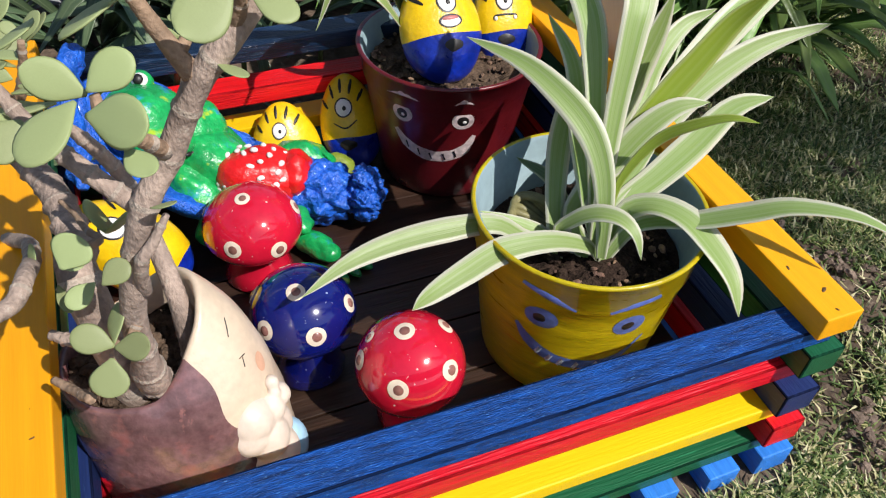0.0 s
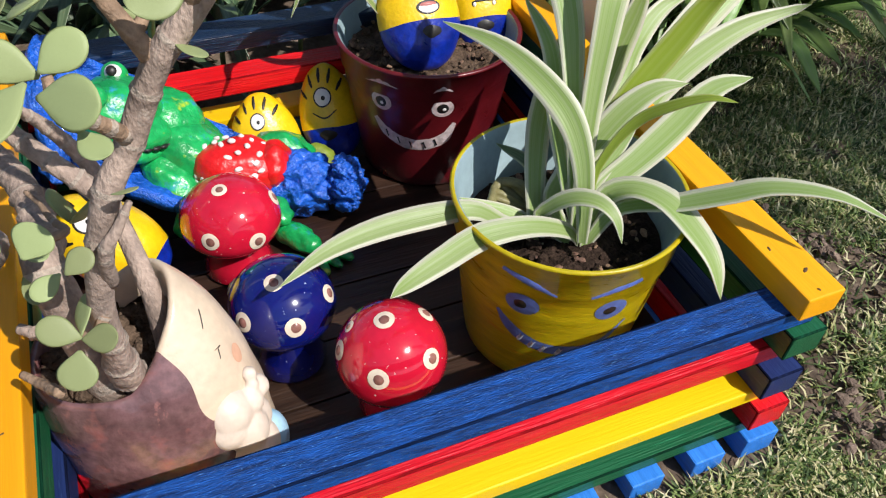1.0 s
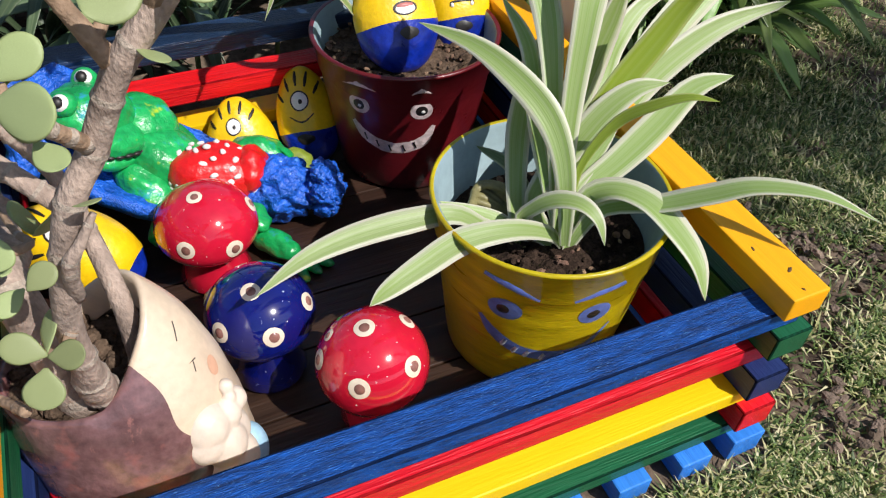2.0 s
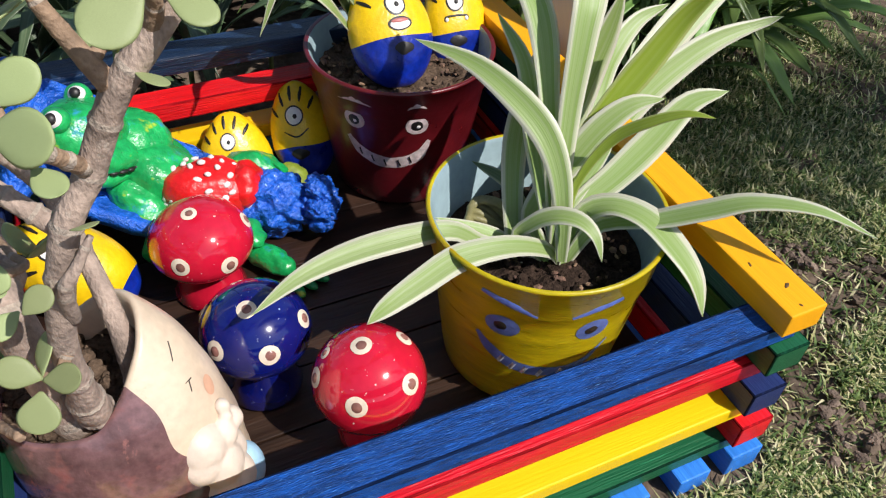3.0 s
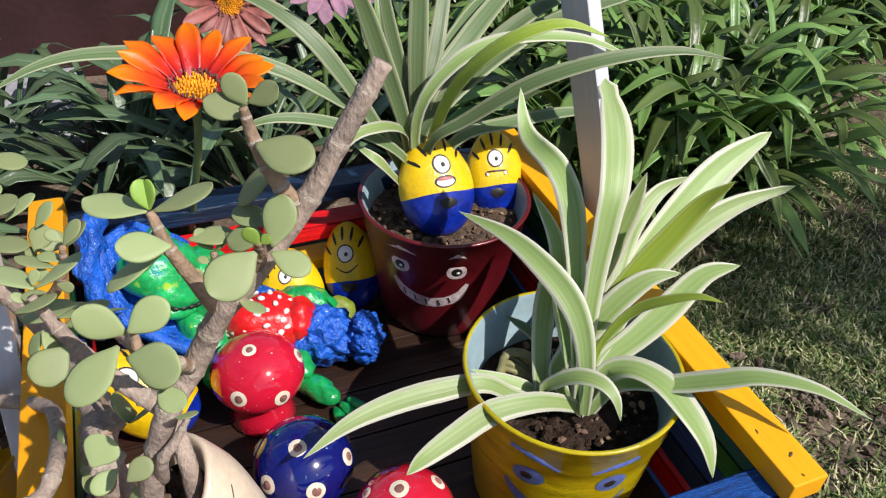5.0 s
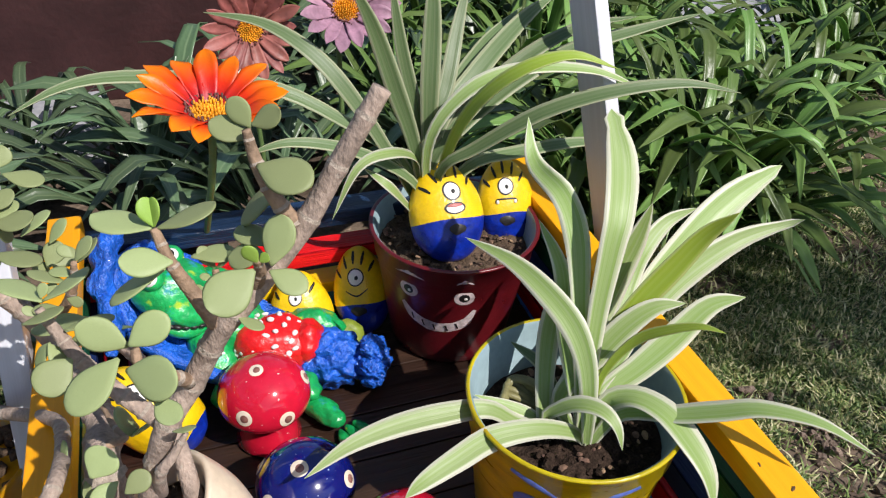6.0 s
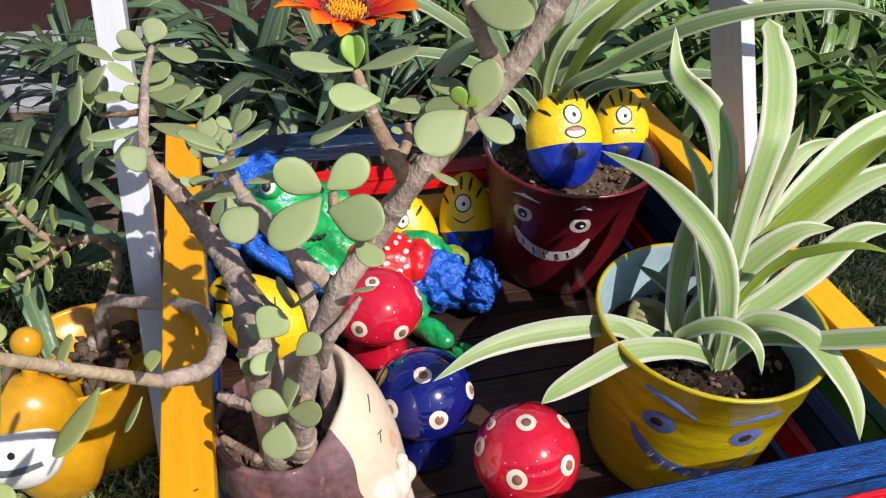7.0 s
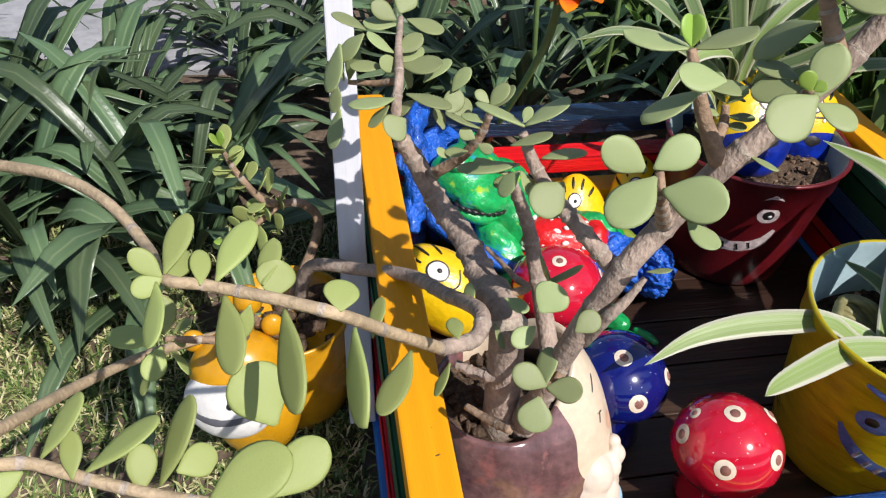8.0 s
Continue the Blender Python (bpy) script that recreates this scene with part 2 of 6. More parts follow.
def lathe(bm, profile, steps=48, at=(0, 0, 0), mat=0, squash=1.0):
    """Turn a profile of (radius, height) round the z axis."""
    rings = []
    for r, z in profile:
        if r < 1e-6:
            rings.append([bm.verts.new((at[0], at[1], at[2] + z))])
        else:
            rings.append([bm.verts.new((at[0] + r * math.cos(2 * math.pi * i / steps), at[1] + squash * r * math.sin(2 * math.pi * i / steps), at[2] + z))
                          for i in range(steps)])
    for a, b in zip(rings, rings[1:]):
        for i in range(steps):
            j = (i + 1) % steps
            q = [a[i % len(a)], a[j % len(a)], b[j % len(b)], b[i % len(b)]]
            q = list(dict.fromkeys(q))
            if len(q) > 2:
                bm.faces.new(q).material_index = mat
    return bm


def box(bm, size, at=(0, 0, 0), bevel=0.0012, segments=2):
    got = bmesh.ops.create_cube(bm, size=1.0)
    bmesh.ops.scale(bm, vec=size, verts=got["verts"])
    bmesh.ops.translate(bm, vec=at, verts=got["verts"])
    if bevel:
        edges = list({e for v in got["verts"] for e in v.link_edges})
        bmesh.ops.bevel(bm, geom=edges, offset=bevel, segments=segments, affect="EDGES", profile=0.6)
    return bm


def ball(bm, centre, radii, turn=None, mat=0, sub=3, rough=0.0, freq=60.0, seed=0.0):
    """An ellipsoid, roughened by noise."""
    got = bmesh.ops.create_icosphere(bm, subdivisions=sub, radius=1.0)
    rot = turn.to_matrix() if turn is not None else Matrix.Identity(3)
    for v in got["verts"]:
        p = Vector([c * r for c, r in zip(v.co, radii)])
        if rough:
            p += v.co * rough * noise.fractal((p + Vector((seed, seed * 2, 0))) * freq, 1.0, 2.0, 3)
        v.co = rot @ p + Vector(centre)
    for f in {f for v in got["verts"] for f in v.link_faces}:
        f.material_index = mat
    return bm


def smooth_path(points, n):
    """n + 1 points of a Catmull-Rom curve through the given ones."""
    pts = [Vector(p) for p in points]
    pts = [pts[0] * 2 - pts[1]] + pts + [pts[-1] * 2 - pts[-2]]
    out = []
    spans = len(pts) - 3
    for k in range(n + 1):
        u = k / n * spans
        i = min(int(u), spans - 1)
        f = u - i
        a, b, c, d = pts[i:i + 4]
        out.append(0.5 * ((2 * b) + (c - a) * f + (2 * a - 5 * b + 4 * c - d) * f * f + (3 * b - 3 * c + d - a) * f ** 3))
    return out


def tube(bm, points, radii, steps=10, rings=24, knots=0.0, pitch=0.012, mat=0, cap=True):
    """A tapering limb along points; knots: how far the leaf scars swell round it."""
    path = smooth_path(points, rings)
    length = 0.0
    up = Vector((0.3, 0.2, 1)).normalized()
    loops, scars = [], []
    for k, p in enumerate(path):
        way = (path[min(k + 1, rings)] - path[max(k - 1, 0)]).normalized()
        side = way.cross(up)
        if side.length < 0.05:
            side = way.cross(Vector((1, 0, 0)))
        side.normalize()
        over = side.cross(way)
        if k:
            length += (p - path[k - 1]).length
        f = k / rings * (len(radii) - 1)
        i = min(int(f), len(radii) - 2) if len(radii) > 1 else 0
        r = radii[i] + (radii[min(i + 1, len(radii) - 1)] - radii[i]) * (f - i)
        ringed = max(0, math.cos(length / pitch * 2 * math.pi + 0.8 * noise.noise(p * 40))) ** 24
        scars.append(ringed > 0.4)
        if knots:
            r *= 1 + knots * ringed + knots * 0.25 * noise.noise(p * 60)
        loops.append([bm.verts.new(p + r * (math.cos(a) * side + math.sin(a) * over)) for a in [2 * math.pi * s / steps for s in range(steps)]])
    for k, (a, b) in enumerate(zip(loops, loops[1:])):
        for s in range(steps):
            bm.faces.new((a[s], a[(s + 1) % steps], b[(s + 1) % steps], b[s])).material_index = mat + (1 if knots and scars[k] else 0)
    if cap:
        bm.faces.new(loops[0][::-1]).material_index = mat
        bm.faces.new(loops[-1]).material_index = mat
    return bm


def blade(bm, points, width, facing=(0, 0, 1), fold=0.25, rings=22, base=0.55, twist=0.0, wave=0.0, thick=0.0006, peak=0.45, blunt=0.0):
    """A strap leaf along points: folded down the middle, narrowing to its tip, with a UV map (u across, v along)."""
    uv = bm.loops.layers.uv.verify()
    path = smooth_path(points, rings)
    cols = (-1.0, -0.55, 0.0, 0.55, 1.0)
    top, low = [], []
    face = Vector(facing).normalized()
    for k, p in enumerate(path):
        f = k / rings
        way = (path[min(k + 1, rings)] - path[max(k - 1, 0)]).normalized()
        side = way.cross(face)
        if side.length < 1e-3:
            side = way.cross(Vector((0, 1, 0.1)))
        side.normalize()
        side = Matrix.Rotation(twist * f, 3, way) @ side
        nor = side.cross(way).normalized()
        grow = base + (1 - base) * min(1, f / peak) ** 0.8
        end = 1.0 if f < peak else max(blunt * (1 - f) / 0.06 if f > 0.94 else 0, (1 - ((f - peak) / (1 - peak)) ** 2.2) ** 0.9 if f < 1 else 0)
        w = width / 2 * grow * min(1, end)
        rows = [[], []]
        for c in cols:
            q = p + side * (c * w) + nor * (fold * abs(c) ** 1.3 * w) + nor * (wave * w * math.sin(f * 17 + c * 2) * abs(c))
            rows[0].append(bm.verts.new(q + nor * thick / 2))
            rows[1].append(bm.verts.new(q - nor * thick / 2))
        top.append(rows[0])
        low.append(rows[1])

    def quad(vs, uvs):
        fc = bm.faces.new(vs)
        for l, t in zip(fc.loops, uvs):
            l[uv].uv = t

    for k in range(rings):
        v0, v1 = k / rings, (k + 1) / rings
        for i in range(4):
            u0, u1 = (cols[i] + 1) / 2, (cols[i + 1] + 1) / 2
            quad((top[k][i], top[k][i + 1], top[k + 1][i + 1], top[k + 1][i]), ((u0, v0), (u1, v0), (u1, v1), (u0, v1)))
            quad((low[k][i + 1], low[k][i], low[k + 1][i], low[k + 1][i + 1]), ((u1, v0), (u0, v0), (u0, v1), (u1, v1)))
        for i, u in ((0, 0.0), (4, 1.0)):
            quad((top[k][i], top[k + 1][i], low[k + 1][i], low[k][i]), ((u, v0), (u, v1), (u, v1), (u, v0)))
    return bm


def stroke(bm, surf, points, widths, lift=0.0006, steps=14, mat=0):
    """A painted stroke on a surface: surf(u, v) gives the place and the normal there."""
    path = smooth_path([(u, v, 0) for u, v in points], steps)
    rows = []
    for k, p in enumerate(path):
        way = path[min(k + 1, steps)] - path[max(k - 1, 0)]
        way.normalize()
        f = k / steps * (len(widths) - 1)
        i = min(int(f), max(len(widths) - 2, 0))
        w = (widths[i] + (widths[min(i + 1, len(widths) - 1)] - widths[i]) * (f - i)) / 2
        w *= 1 + 0.15 * noise.noise(Vector((p.x, p.y, 0)) * 900)
        row = []
        for s in (-1, 0, 1):
            q, nor = surf(p.x - way.y * w * s, p.y + way.x * w * s)
            row.append(bm.verts.new(q + nor * (lift * (1.0 if s == 0 else 0.35))))
        rows.append(row)
    for a, b in zip(rows, rows[1:]):
        for s in (0, 1):
            bm.faces.new((a[s], a[s + 1], b[s + 1], b[s])).material_index = mat
    return bm


def dab(bm, surf, centre, rx, ry, lift=0.0006, mat=0, steps=20, uneven=0.06):
    """A painted round spot on a surface."""
    q, nor = surf(*centre)
    mid = bm.verts.new(q + nor * lift)
    rows = []
    for f in (0.55, 1.0):
        row = []
        for s in range(steps):
            a = 2 * math.pi * s / steps
            k = f * (1 + uneven * noise.noise(Vector((math.cos(a), math.sin(a), centre[0] * 300 + 7 * f))))
            q, nor = surf(centre[0] + rx * k * math.cos(a), centre[1] + ry * k * math.sin(a))
            row.append(bm.verts.new(q + nor * (lift if f < 1 else lift * 0.5)))
        rows.append(row)
    for s in range(steps):
        t = (s + 1) % steps
        bm.faces.new((mid, rows[0][s], rows[0][t])).material_index = mat
        bm.faces.new((rows[0][s], rows[1][s], rows[1][t], rows[0][t])).material_index = mat
    return bm


def cone_face(r0, r1, h, angle):
    """surf of a tapering pot: u metres round from the angle (degrees), v metres up from its foot."""
    a0, slope = radians(angle), (r1 - r0) / h
    def surf(u, v):
        r = r0 + slope * v
        a = a0 + u / r
        nor = Vector((math.cos(a), math.sin(a), -slope)).normalized()
        return Vector((r * math.cos(a), r * math.sin(a), v)), nor
    return surf


def egg_face(radii, angle, centre=(0, 0, 0), lean=None):
    """surf of an ellipsoid: u metres round, v metres up from its middle, both along the surface's chord."""
    a0 = radians(angle)
    lean = lean or Matrix.Identity(3)
    def surf(u, v):
        s = max(-0.98, min(0.98, v / radii[2]))
        c = math.sqrt(1 - s * s)
        a = a0 + u / max(1e-4, (radii[0] + radii[1]) / 2 * max(c, 0.25))
        p = Vector((radii[0] * c * math.cos(a), radii[1] * c * math.sin(a), radii[2] * s))
        nor = Vector((p.x / radii[0] ** 2, p.y / radii[1] ** 2, p.z / radii[2] ** 2)).normalized()
        return lean @ p + Vector(centre), lean @ nor
    return surf


def crumbs(name, material, places, sizes, seed, parent=None):
    """Many small uneven lumps at the given places, as one mesh."""
    r = random.Random(seed)
    source = bmesh.new()
    bmesh.ops.create_icosphere(source, subdivisions=2, radius=1.0)
    points, loops = [v.co.copy() for v in source.verts], [[v.index for v in f.verts] for f in source.faces]
    source.free()
    verts, faces = [], []
    for k, p in enumerate(places):
        q, turn, first = r.uniform(*sizes), Euler((r.uniform(-0.5, 0.5), r.uniform(-0.5, 0.5), k)).to_matrix(), len(verts)
        wide, tall = r.uniform(0.8, 1.7), r.uniform(0.4, 0.8)
        for v in points:
            s = q * (1 + 0.5 * noise.noise(v * 1.3 + Vector((k, 0, 0))))
            verts.append(turn @ Vector((v.x * s * wide, v.y * s, v.z * s * tall)) + Vector(p))
        faces += [[i + first for i in f] for f in loops]
    me = bpy.data.meshes.new(name)
    me.from_pydata(verts, [], faces)
    me.materials.append(material)
    ob = new(name, me)
    ob.parent = parent
    return ob

# ---- the ground ----
GROUND = 0.080
bm = bmesh.new()
n_side = 90
grid = {}
for i in range(n_side + 1):
    for j in range(n_side + 1):
        a, b = 2 * i / n_side - 1, 2 * j / n_side - 1
        x, y = 0.3 + 60 * a * abs(a) ** 2.6 + 0.9 * a, 0.6 + 60 * b * abs(b) ** 2.6 + 0.9 * b
        near = max(0, 1 - math.hypot(x - 0.1, y - 0.6) / 3)
        grid[i, j] = bm.verts.new((x, y, GROUND - 0.004 + 0.010 * near * noise.fractal(Vector((x, y, 0)) * 6, 1, 2, 4)))
for i in range(n_side):
    for j in range(n_side):
        bm.faces.new((grid[i, j], grid[i + 1, j], grid[i + 1, j + 1], grid[i, j + 1]))
EARTH = shade("earth_between_grass", (0.135, 0.100, 0.074), 0.95, 0.5, 14, 1.0, 160, wear=((0.30, 0.23, 0.17), 0.30, 40, (1, 1, 1)), spec=0.1)
ground = part("ground", bm, EARTH, None, kind="structure")
tagged(ground, "bare earth and thin lawn round the cart", "ground")

# ---- the cart: crossed painted bars, a boarded floor, two white posts ----
cart = thing("planter_cart", "small wooden planter cart of crossed painted bars with two white posts", "planter", (0.11, 0.57, GROUND))
X0, X1 = -0.0735, 0.3245      # outer faces of the two sides
Y0, Y1 = 0.348, 0.742         # front and back ends of the side bars


def bar(name, a, b, width, height, material, label=""):
    """A planed bar from a to b (centres of its ends), with slightly worn edges."""
    a, b = Vector(a), Vector(b)
    length = (b - a).length
    bm = box(bmesh.new(), (length, width, height), bevel=0.0011)
    bmesh.ops.bisect_plane(bm, geom=bm.verts[:] + bm.edges[:] + bm.faces[:], plane_co=(0, 0, 0), plane_no=(1, 0, 0))
    bm.normal_update()
    for f in bm.faces:
        f.material_index = 1 if max(abs(c) for c in f.normal) < 0.97 else 0
    for v in bm.verts:
        v.co.z += 0.0006 * noise.noise(Vector((v.co.x * 5 + a.x * 31, a.z * 77, 0)))
    ob = part(name, bm, [material, EDGES.get(material.name, material)], cart, label, smooth=False)
    turn = (b - a).to_track_quat("X", "Z")
    ob.matrix_basis = Matrix.Translation((a + b) / 2 - Vector(cart.location)) @ turn.to_matrix().to_4x4()
    return ob


EDGES = {m.name: shade("worn_edge_of_" + m.name, edge, 0.8, 0.6, 300, 0.3, 900, (0.1, 1, 1), spec=0.05)
         for m, edge in ((BLUE, (0.004, 0.012, 0.045)), (RED, (0.30, 0.006, 0.010)), (GREEN, (0.004, 0.035, 0.018)), (NAVY, (0.006, 0.010, 0.035)))}
SIDE_W = 0.0235
side_rows = ((0.2118, 0.0155, YELLOW, 0.0, 0.0), (0.1815, 0.0180, GREEN, 0.002, -0.0015), (0.1485, 0.0190, NAVY, 0.0, -0.003),
             (0.1185, 0.0190, RED, 0.002, -0.005), (0.0885, 0.0190, SKYBLUE, 0.005, -0.007))
for z, h, m, out, fore in side_rows:
    bar("side_bar", (X1 - SIDE_W / 2 + out, Y0 + fore, z), (X1 - SIDE_W / 2 + out, Y1, z), SIDE_W, h, m)
    bar("side_bar", (X0 + SIDE_W / 2 - out, Y0 - 0.004 + fore, z), (X0 + SIDE_W / 2 - out, Y1, z), SIDE_W, h, m)
front_rows = ((0.19725, 0.0135, BLUE, 0.354, 0.0205), (0.1652, 0.0145, RED, 0.3575, 0.021), (0.1335, 0.0110, LEMON, 0.352, 0.022), (0.1035, 0.0110, GREEN, 0.350, 0.022))
for z, h, m, y, w in front_rows:
    bar("front_bar", (X0 - 0.004, y + 0.002 + w / 2, z), (X1 - 0.004, y - 0.001 + w / 2, z), w, h, m)
back_rows = ((0.19725, 0.0135, BLUE_DARK, 0.717, 0.025), (0.1652, 0.0145, RED, 0.709, 0.022), (0.1335, 0.0110, LEMON, 0.708, 0.022), (0.1035, 0.0110, GREEN, 0.711, 0.022))
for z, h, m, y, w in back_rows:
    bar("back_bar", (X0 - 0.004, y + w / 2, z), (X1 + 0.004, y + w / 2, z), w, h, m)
for i in range(8):
    x = 0.2800 - 0.0425 * i
    bar("base_slat", (x, Y0 - 0.007 + 0.001 * (i % 3), 0.0880), (x, Y1 - 0.01, 0.0880), 0.022, 0.0160, SKYBLUE)
FLOOR = 0.1015
for i in range(8):
    y = 0.394 + 0.0430 * i
    bar("floor_board", (X0 + SIDE_W - 0.004, y, FLOOR - 0.0026), (X1 - SIDE_W + 0.004, y, FLOOR - 0.0026), 0.0420, 0.0052, BOARD)
bar("post", (-0.0855, 0.528, 0.098), (-0.0835, 0.790, 0.560), 0.0170, 0.0180, WHITE, "white painted post")
bar("post", (0.3430, 0.5420, 0.100), (0.3430, 0.8120, 0.550), 0.0115, 0.0390, WHITE, "white painted post")
for x, y, s, a in ((0.3140, 0.3660, 1.0, 0.5), (0.3065, 0.3850, 0.7, 1.2), (0.3175, 0.4300, 0.6, 0.2), (0.3110, 0.3530, 0.5, 2.0), (-0.0580, 0.4100, 0.6, 0.4), (-0.0660, 0.3700, 0.7, 1.0)):
    nick = part("paint_chip", ball(bmesh.new(), (0, 0, 0), (0.0024 * s, 0.0010 * s, 0.0003), Euler((0, 0, a)), sub=2, rough=0.0004, freq=900, seed=y), shade("bare_wood_chip", (0.10, 0.055, 0.02), 0.8, 0.4, 300), cart, "dark chip in the yellow paint")
    nick.location = Vector((x, y, 0.2118 + 0.0155 / 2)) - Vector(cart.location)

# ---- painted pots ----
def flower_pot(name, label, at, r_foot, r_rim, height, outside, inside, lip, soil, soil_at):
    pot = thing(name, label, "flower pot", at)
    t = 0.0028
    slope = (r_rim - r_foot) / height
    prof = [(0, 0.001), (r_foot - 0.006, 0.001), (r_foot - 0.003, 0), (r_foot, 0.003)]
    prof += [(r_foot + slope * height * f, height * f) for f in (0.1, 0.2, 0.35, 0.5, 0.65, 0.78)]
    prof += [(r_foot + slope * height * 0.80 + 0.0012, height * 0.80), (r_rim - 0.0008, height * 0.965), (r_rim + lip, height * 0.975), (r_rim + lip + 0.0006, height * 0.99), (r_rim + lip - 0.0006, height), (r_rim - 0.0012, height - 0.0008)]
    body = part("body", lathe(bmesh.new(), prof, 72), outside, pot)
    inner = [(r_rim - 0.0012, height - 0.0008), (r_rim - t, height - 0.0030), (r_foot + slope * height * 0.4 - t, height * 0.4), (0.0, height * 0.38)]
    part("inside", lathe(bmesh.new(), inner, 72), inside, pot, "grey-blue inner wall")
    rs = r_foot + slope * soil_at - t - 0.0003
    sm = bmesh.new()
    rows = [[sm.verts.new((0, 0, soil_at + 0.004))]]
    for k in range(1, 15):
        rows.append([])
        for s in range(48):
            a = 2 * math.pi * s / 48
            p = Vector((rs * k / 14 * math.cos(a), rs * k / 14 * math.sin(a), soil_at))
            p.z += 0.004 * (1 - k / 14) + 0.007 * noise.fractal(Vector((p.x * 60, p.y * 60, at[0] * 50)), 0.8, 2.0, 5) * (1 if k < 14 else 0.2)
            rows[-1].append(sm.verts.new(p))
    for k in range(14):
        for s in range(48):
            q = [rows[k][s % len(rows[k])], rows[k][(s + 1) % 48 % len(rows[k])], rows[k + 1][(s + 1) % 48], rows[k + 1][s]]
            sm.faces.new(list(dict.fromkeys(q)))
    part("soil", sm, soil, pot, "crumbly brown potting soil")
    r = random.Random(len(name))
    spread = [(0.94 * rs * math.sqrt(r.random()), r.uniform(0, 6.283)) for k in range(240)]
    bits = crumbs("loose_soil", soil, [(q * math.cos(a), q * math.sin(a), soil_at + 0.0035 + r.uniform(-0.002, 0.002)) for q, a in spread[:170]], (0.0008, 0.0034), 3, pot)
    tagged(bits, "loose crumbs of soil", kind="stuff")
    bits = crumbs("plant_litter", LITTER, [(q * math.cos(a), q * math.sin(a), soil_at + 0.006 + r.uniform(-0.002, 0.002)) for q, a in spread[170:]], (0.0008, 0.0022), 4, pot)
    tagged(bits, "dry brown plant litter", kind="stuff")
    return pot


yellow_pot = flower_pot("yellow_flower_pot", "yellow painted metal pot with a blue smiling face", (0.2345, 0.4665, FLOOR), 0.0530, 0.0665, 0.1175,
                        POT_YELLOW, POT_INSIDE, 0.0008, SOIL_DARK, 0.080)
surf = cone_face(0.0530, 0.0665, 0.1175, -112)
for u in (-0.0290, 0.0205):
    eye = part("painted_eye", dab(bmesh.new(), surf, (u, 0.080), 0.0098, 0.0086), EYE_BLUE, yellow_pot, "blue painted eye")
    part("pupil", dab(bmesh.new(), surf, (u - 0.001, 0.080), 0.0037, 0.0036, 0.0012, uneven=0.25), INK, eye, "black pupil")
part("painted_eyebrow", stroke(bmesh.new(), surf, [(-0.043, 0.1045), (-0.028, 0.1010), (-0.012, 0.0950)], [0.0030, 0.0055, 0.0030], 0.0017), EYE_BLUE, yellow_pot, "blue painted eyebrow")
part("painted_eyebrow", stroke(bmesh.new(), surf, [(0.006, 0.0950), (0.020, 0.0995), (0.034, 0.1020)], [0.0030, 0.0050, 0.0030], 0.0017), EYE_BLUE, yellow_pot, "blue painted eyebrow")
mouth = part("painted_mouth", stroke(bmesh.new(), surf, [(-0.043, 0.066), (-0.033, 0.054), (-0.018, 0.045), (0.000, 0.042), (0.020, 0.047), (0.034, 0.064)],
             [0.0025, 0.0085, 0.009, 0.009, 0.006, 0.001], steps=30), EYE_BLUE, yellow_pot, "blue painted smile")
for u, v in ((-0.026, 0.0495), (-0.019, 0.0455), (-0.012, 0.0435), (-0.003, 0.0420), (0.008, 0.0430)):
    part("painted_tooth", stroke(bmesh.new(), surf, [(u - 0.001, v - 0.0030), (u + 0.001, v + 0.0030)], [0.0030, 0.0026], 0.0019, 4), TOOTH, mouth, "whitish tooth stroke")

red_pot = flower_pot("red_flower_pot", "dark red plastic pot with a white painted grin", (0.2290, 0.6660, FLOOR), 0.0500, 0.0670, 0.1130,
                     POT_RED, POT_INSIDE, 0.0016, SOIL, 0.090)
surf = cone_face(0.0500, 0.0670, 0.1130, -121)
for u in (-0.024, 0.021):
    eye = part("painted_eye", dab(bmesh.new(), surf, (u, 0.083), 0.0082, 0.0078), PALE_RED, red_pot, "white ringed eye")
    part("iris", dab(bmesh.new(), surf, (u, 0.083), 0.0048, 0.0048, 0.0010), INK, eye, "dark eye centre")
    part("glint", dab(bmesh.new(), surf, (u + 0.001, 0.0825), 0.0018, 0.0018, 0.0014, steps=10), CHALK, eye, "white glint")
    s = 1 if u > 0 else -1
    part("painted_eyebrow", stroke(bmesh.new(), surf, [(u - 0.014, 0.0955 - 0.002 * s), (u, 0.1000), (u + 0.014, 0.0965 - 0.002 * s)], [0.003, 0.0056, 0.003]), PALE_RED, red_pot, "white eyebrow stroke")
mouth = part("painted_mouth", stroke(bmesh.new(), surf, [(-0.030, 0.066), (-0.021, 0.055), (-0.006, 0.048), (0.008, 0.048), (0.022, 0.054), (0.030, 0.068)],
             [0.0035, 0.0085, 0.0105, 0.0105, 0.0095, 0.0030], steps=30), PALE_RED, red_pot, "white painted grin")
for u, v in ((-0.020, 0.0545), (-0.011, 0.0500), (-0.002, 0.0475), (0.008, 0.0480), (0.016, 0.0510)):
    part("painted_tooth", stroke(bmesh.new(), surf, [(u - 0.0012, v + 0.003), (u + 0.0008, v - 0.003)], [0.0016, 0.0012], 0.0012, 4), INK, mouth, "black tooth stroke")


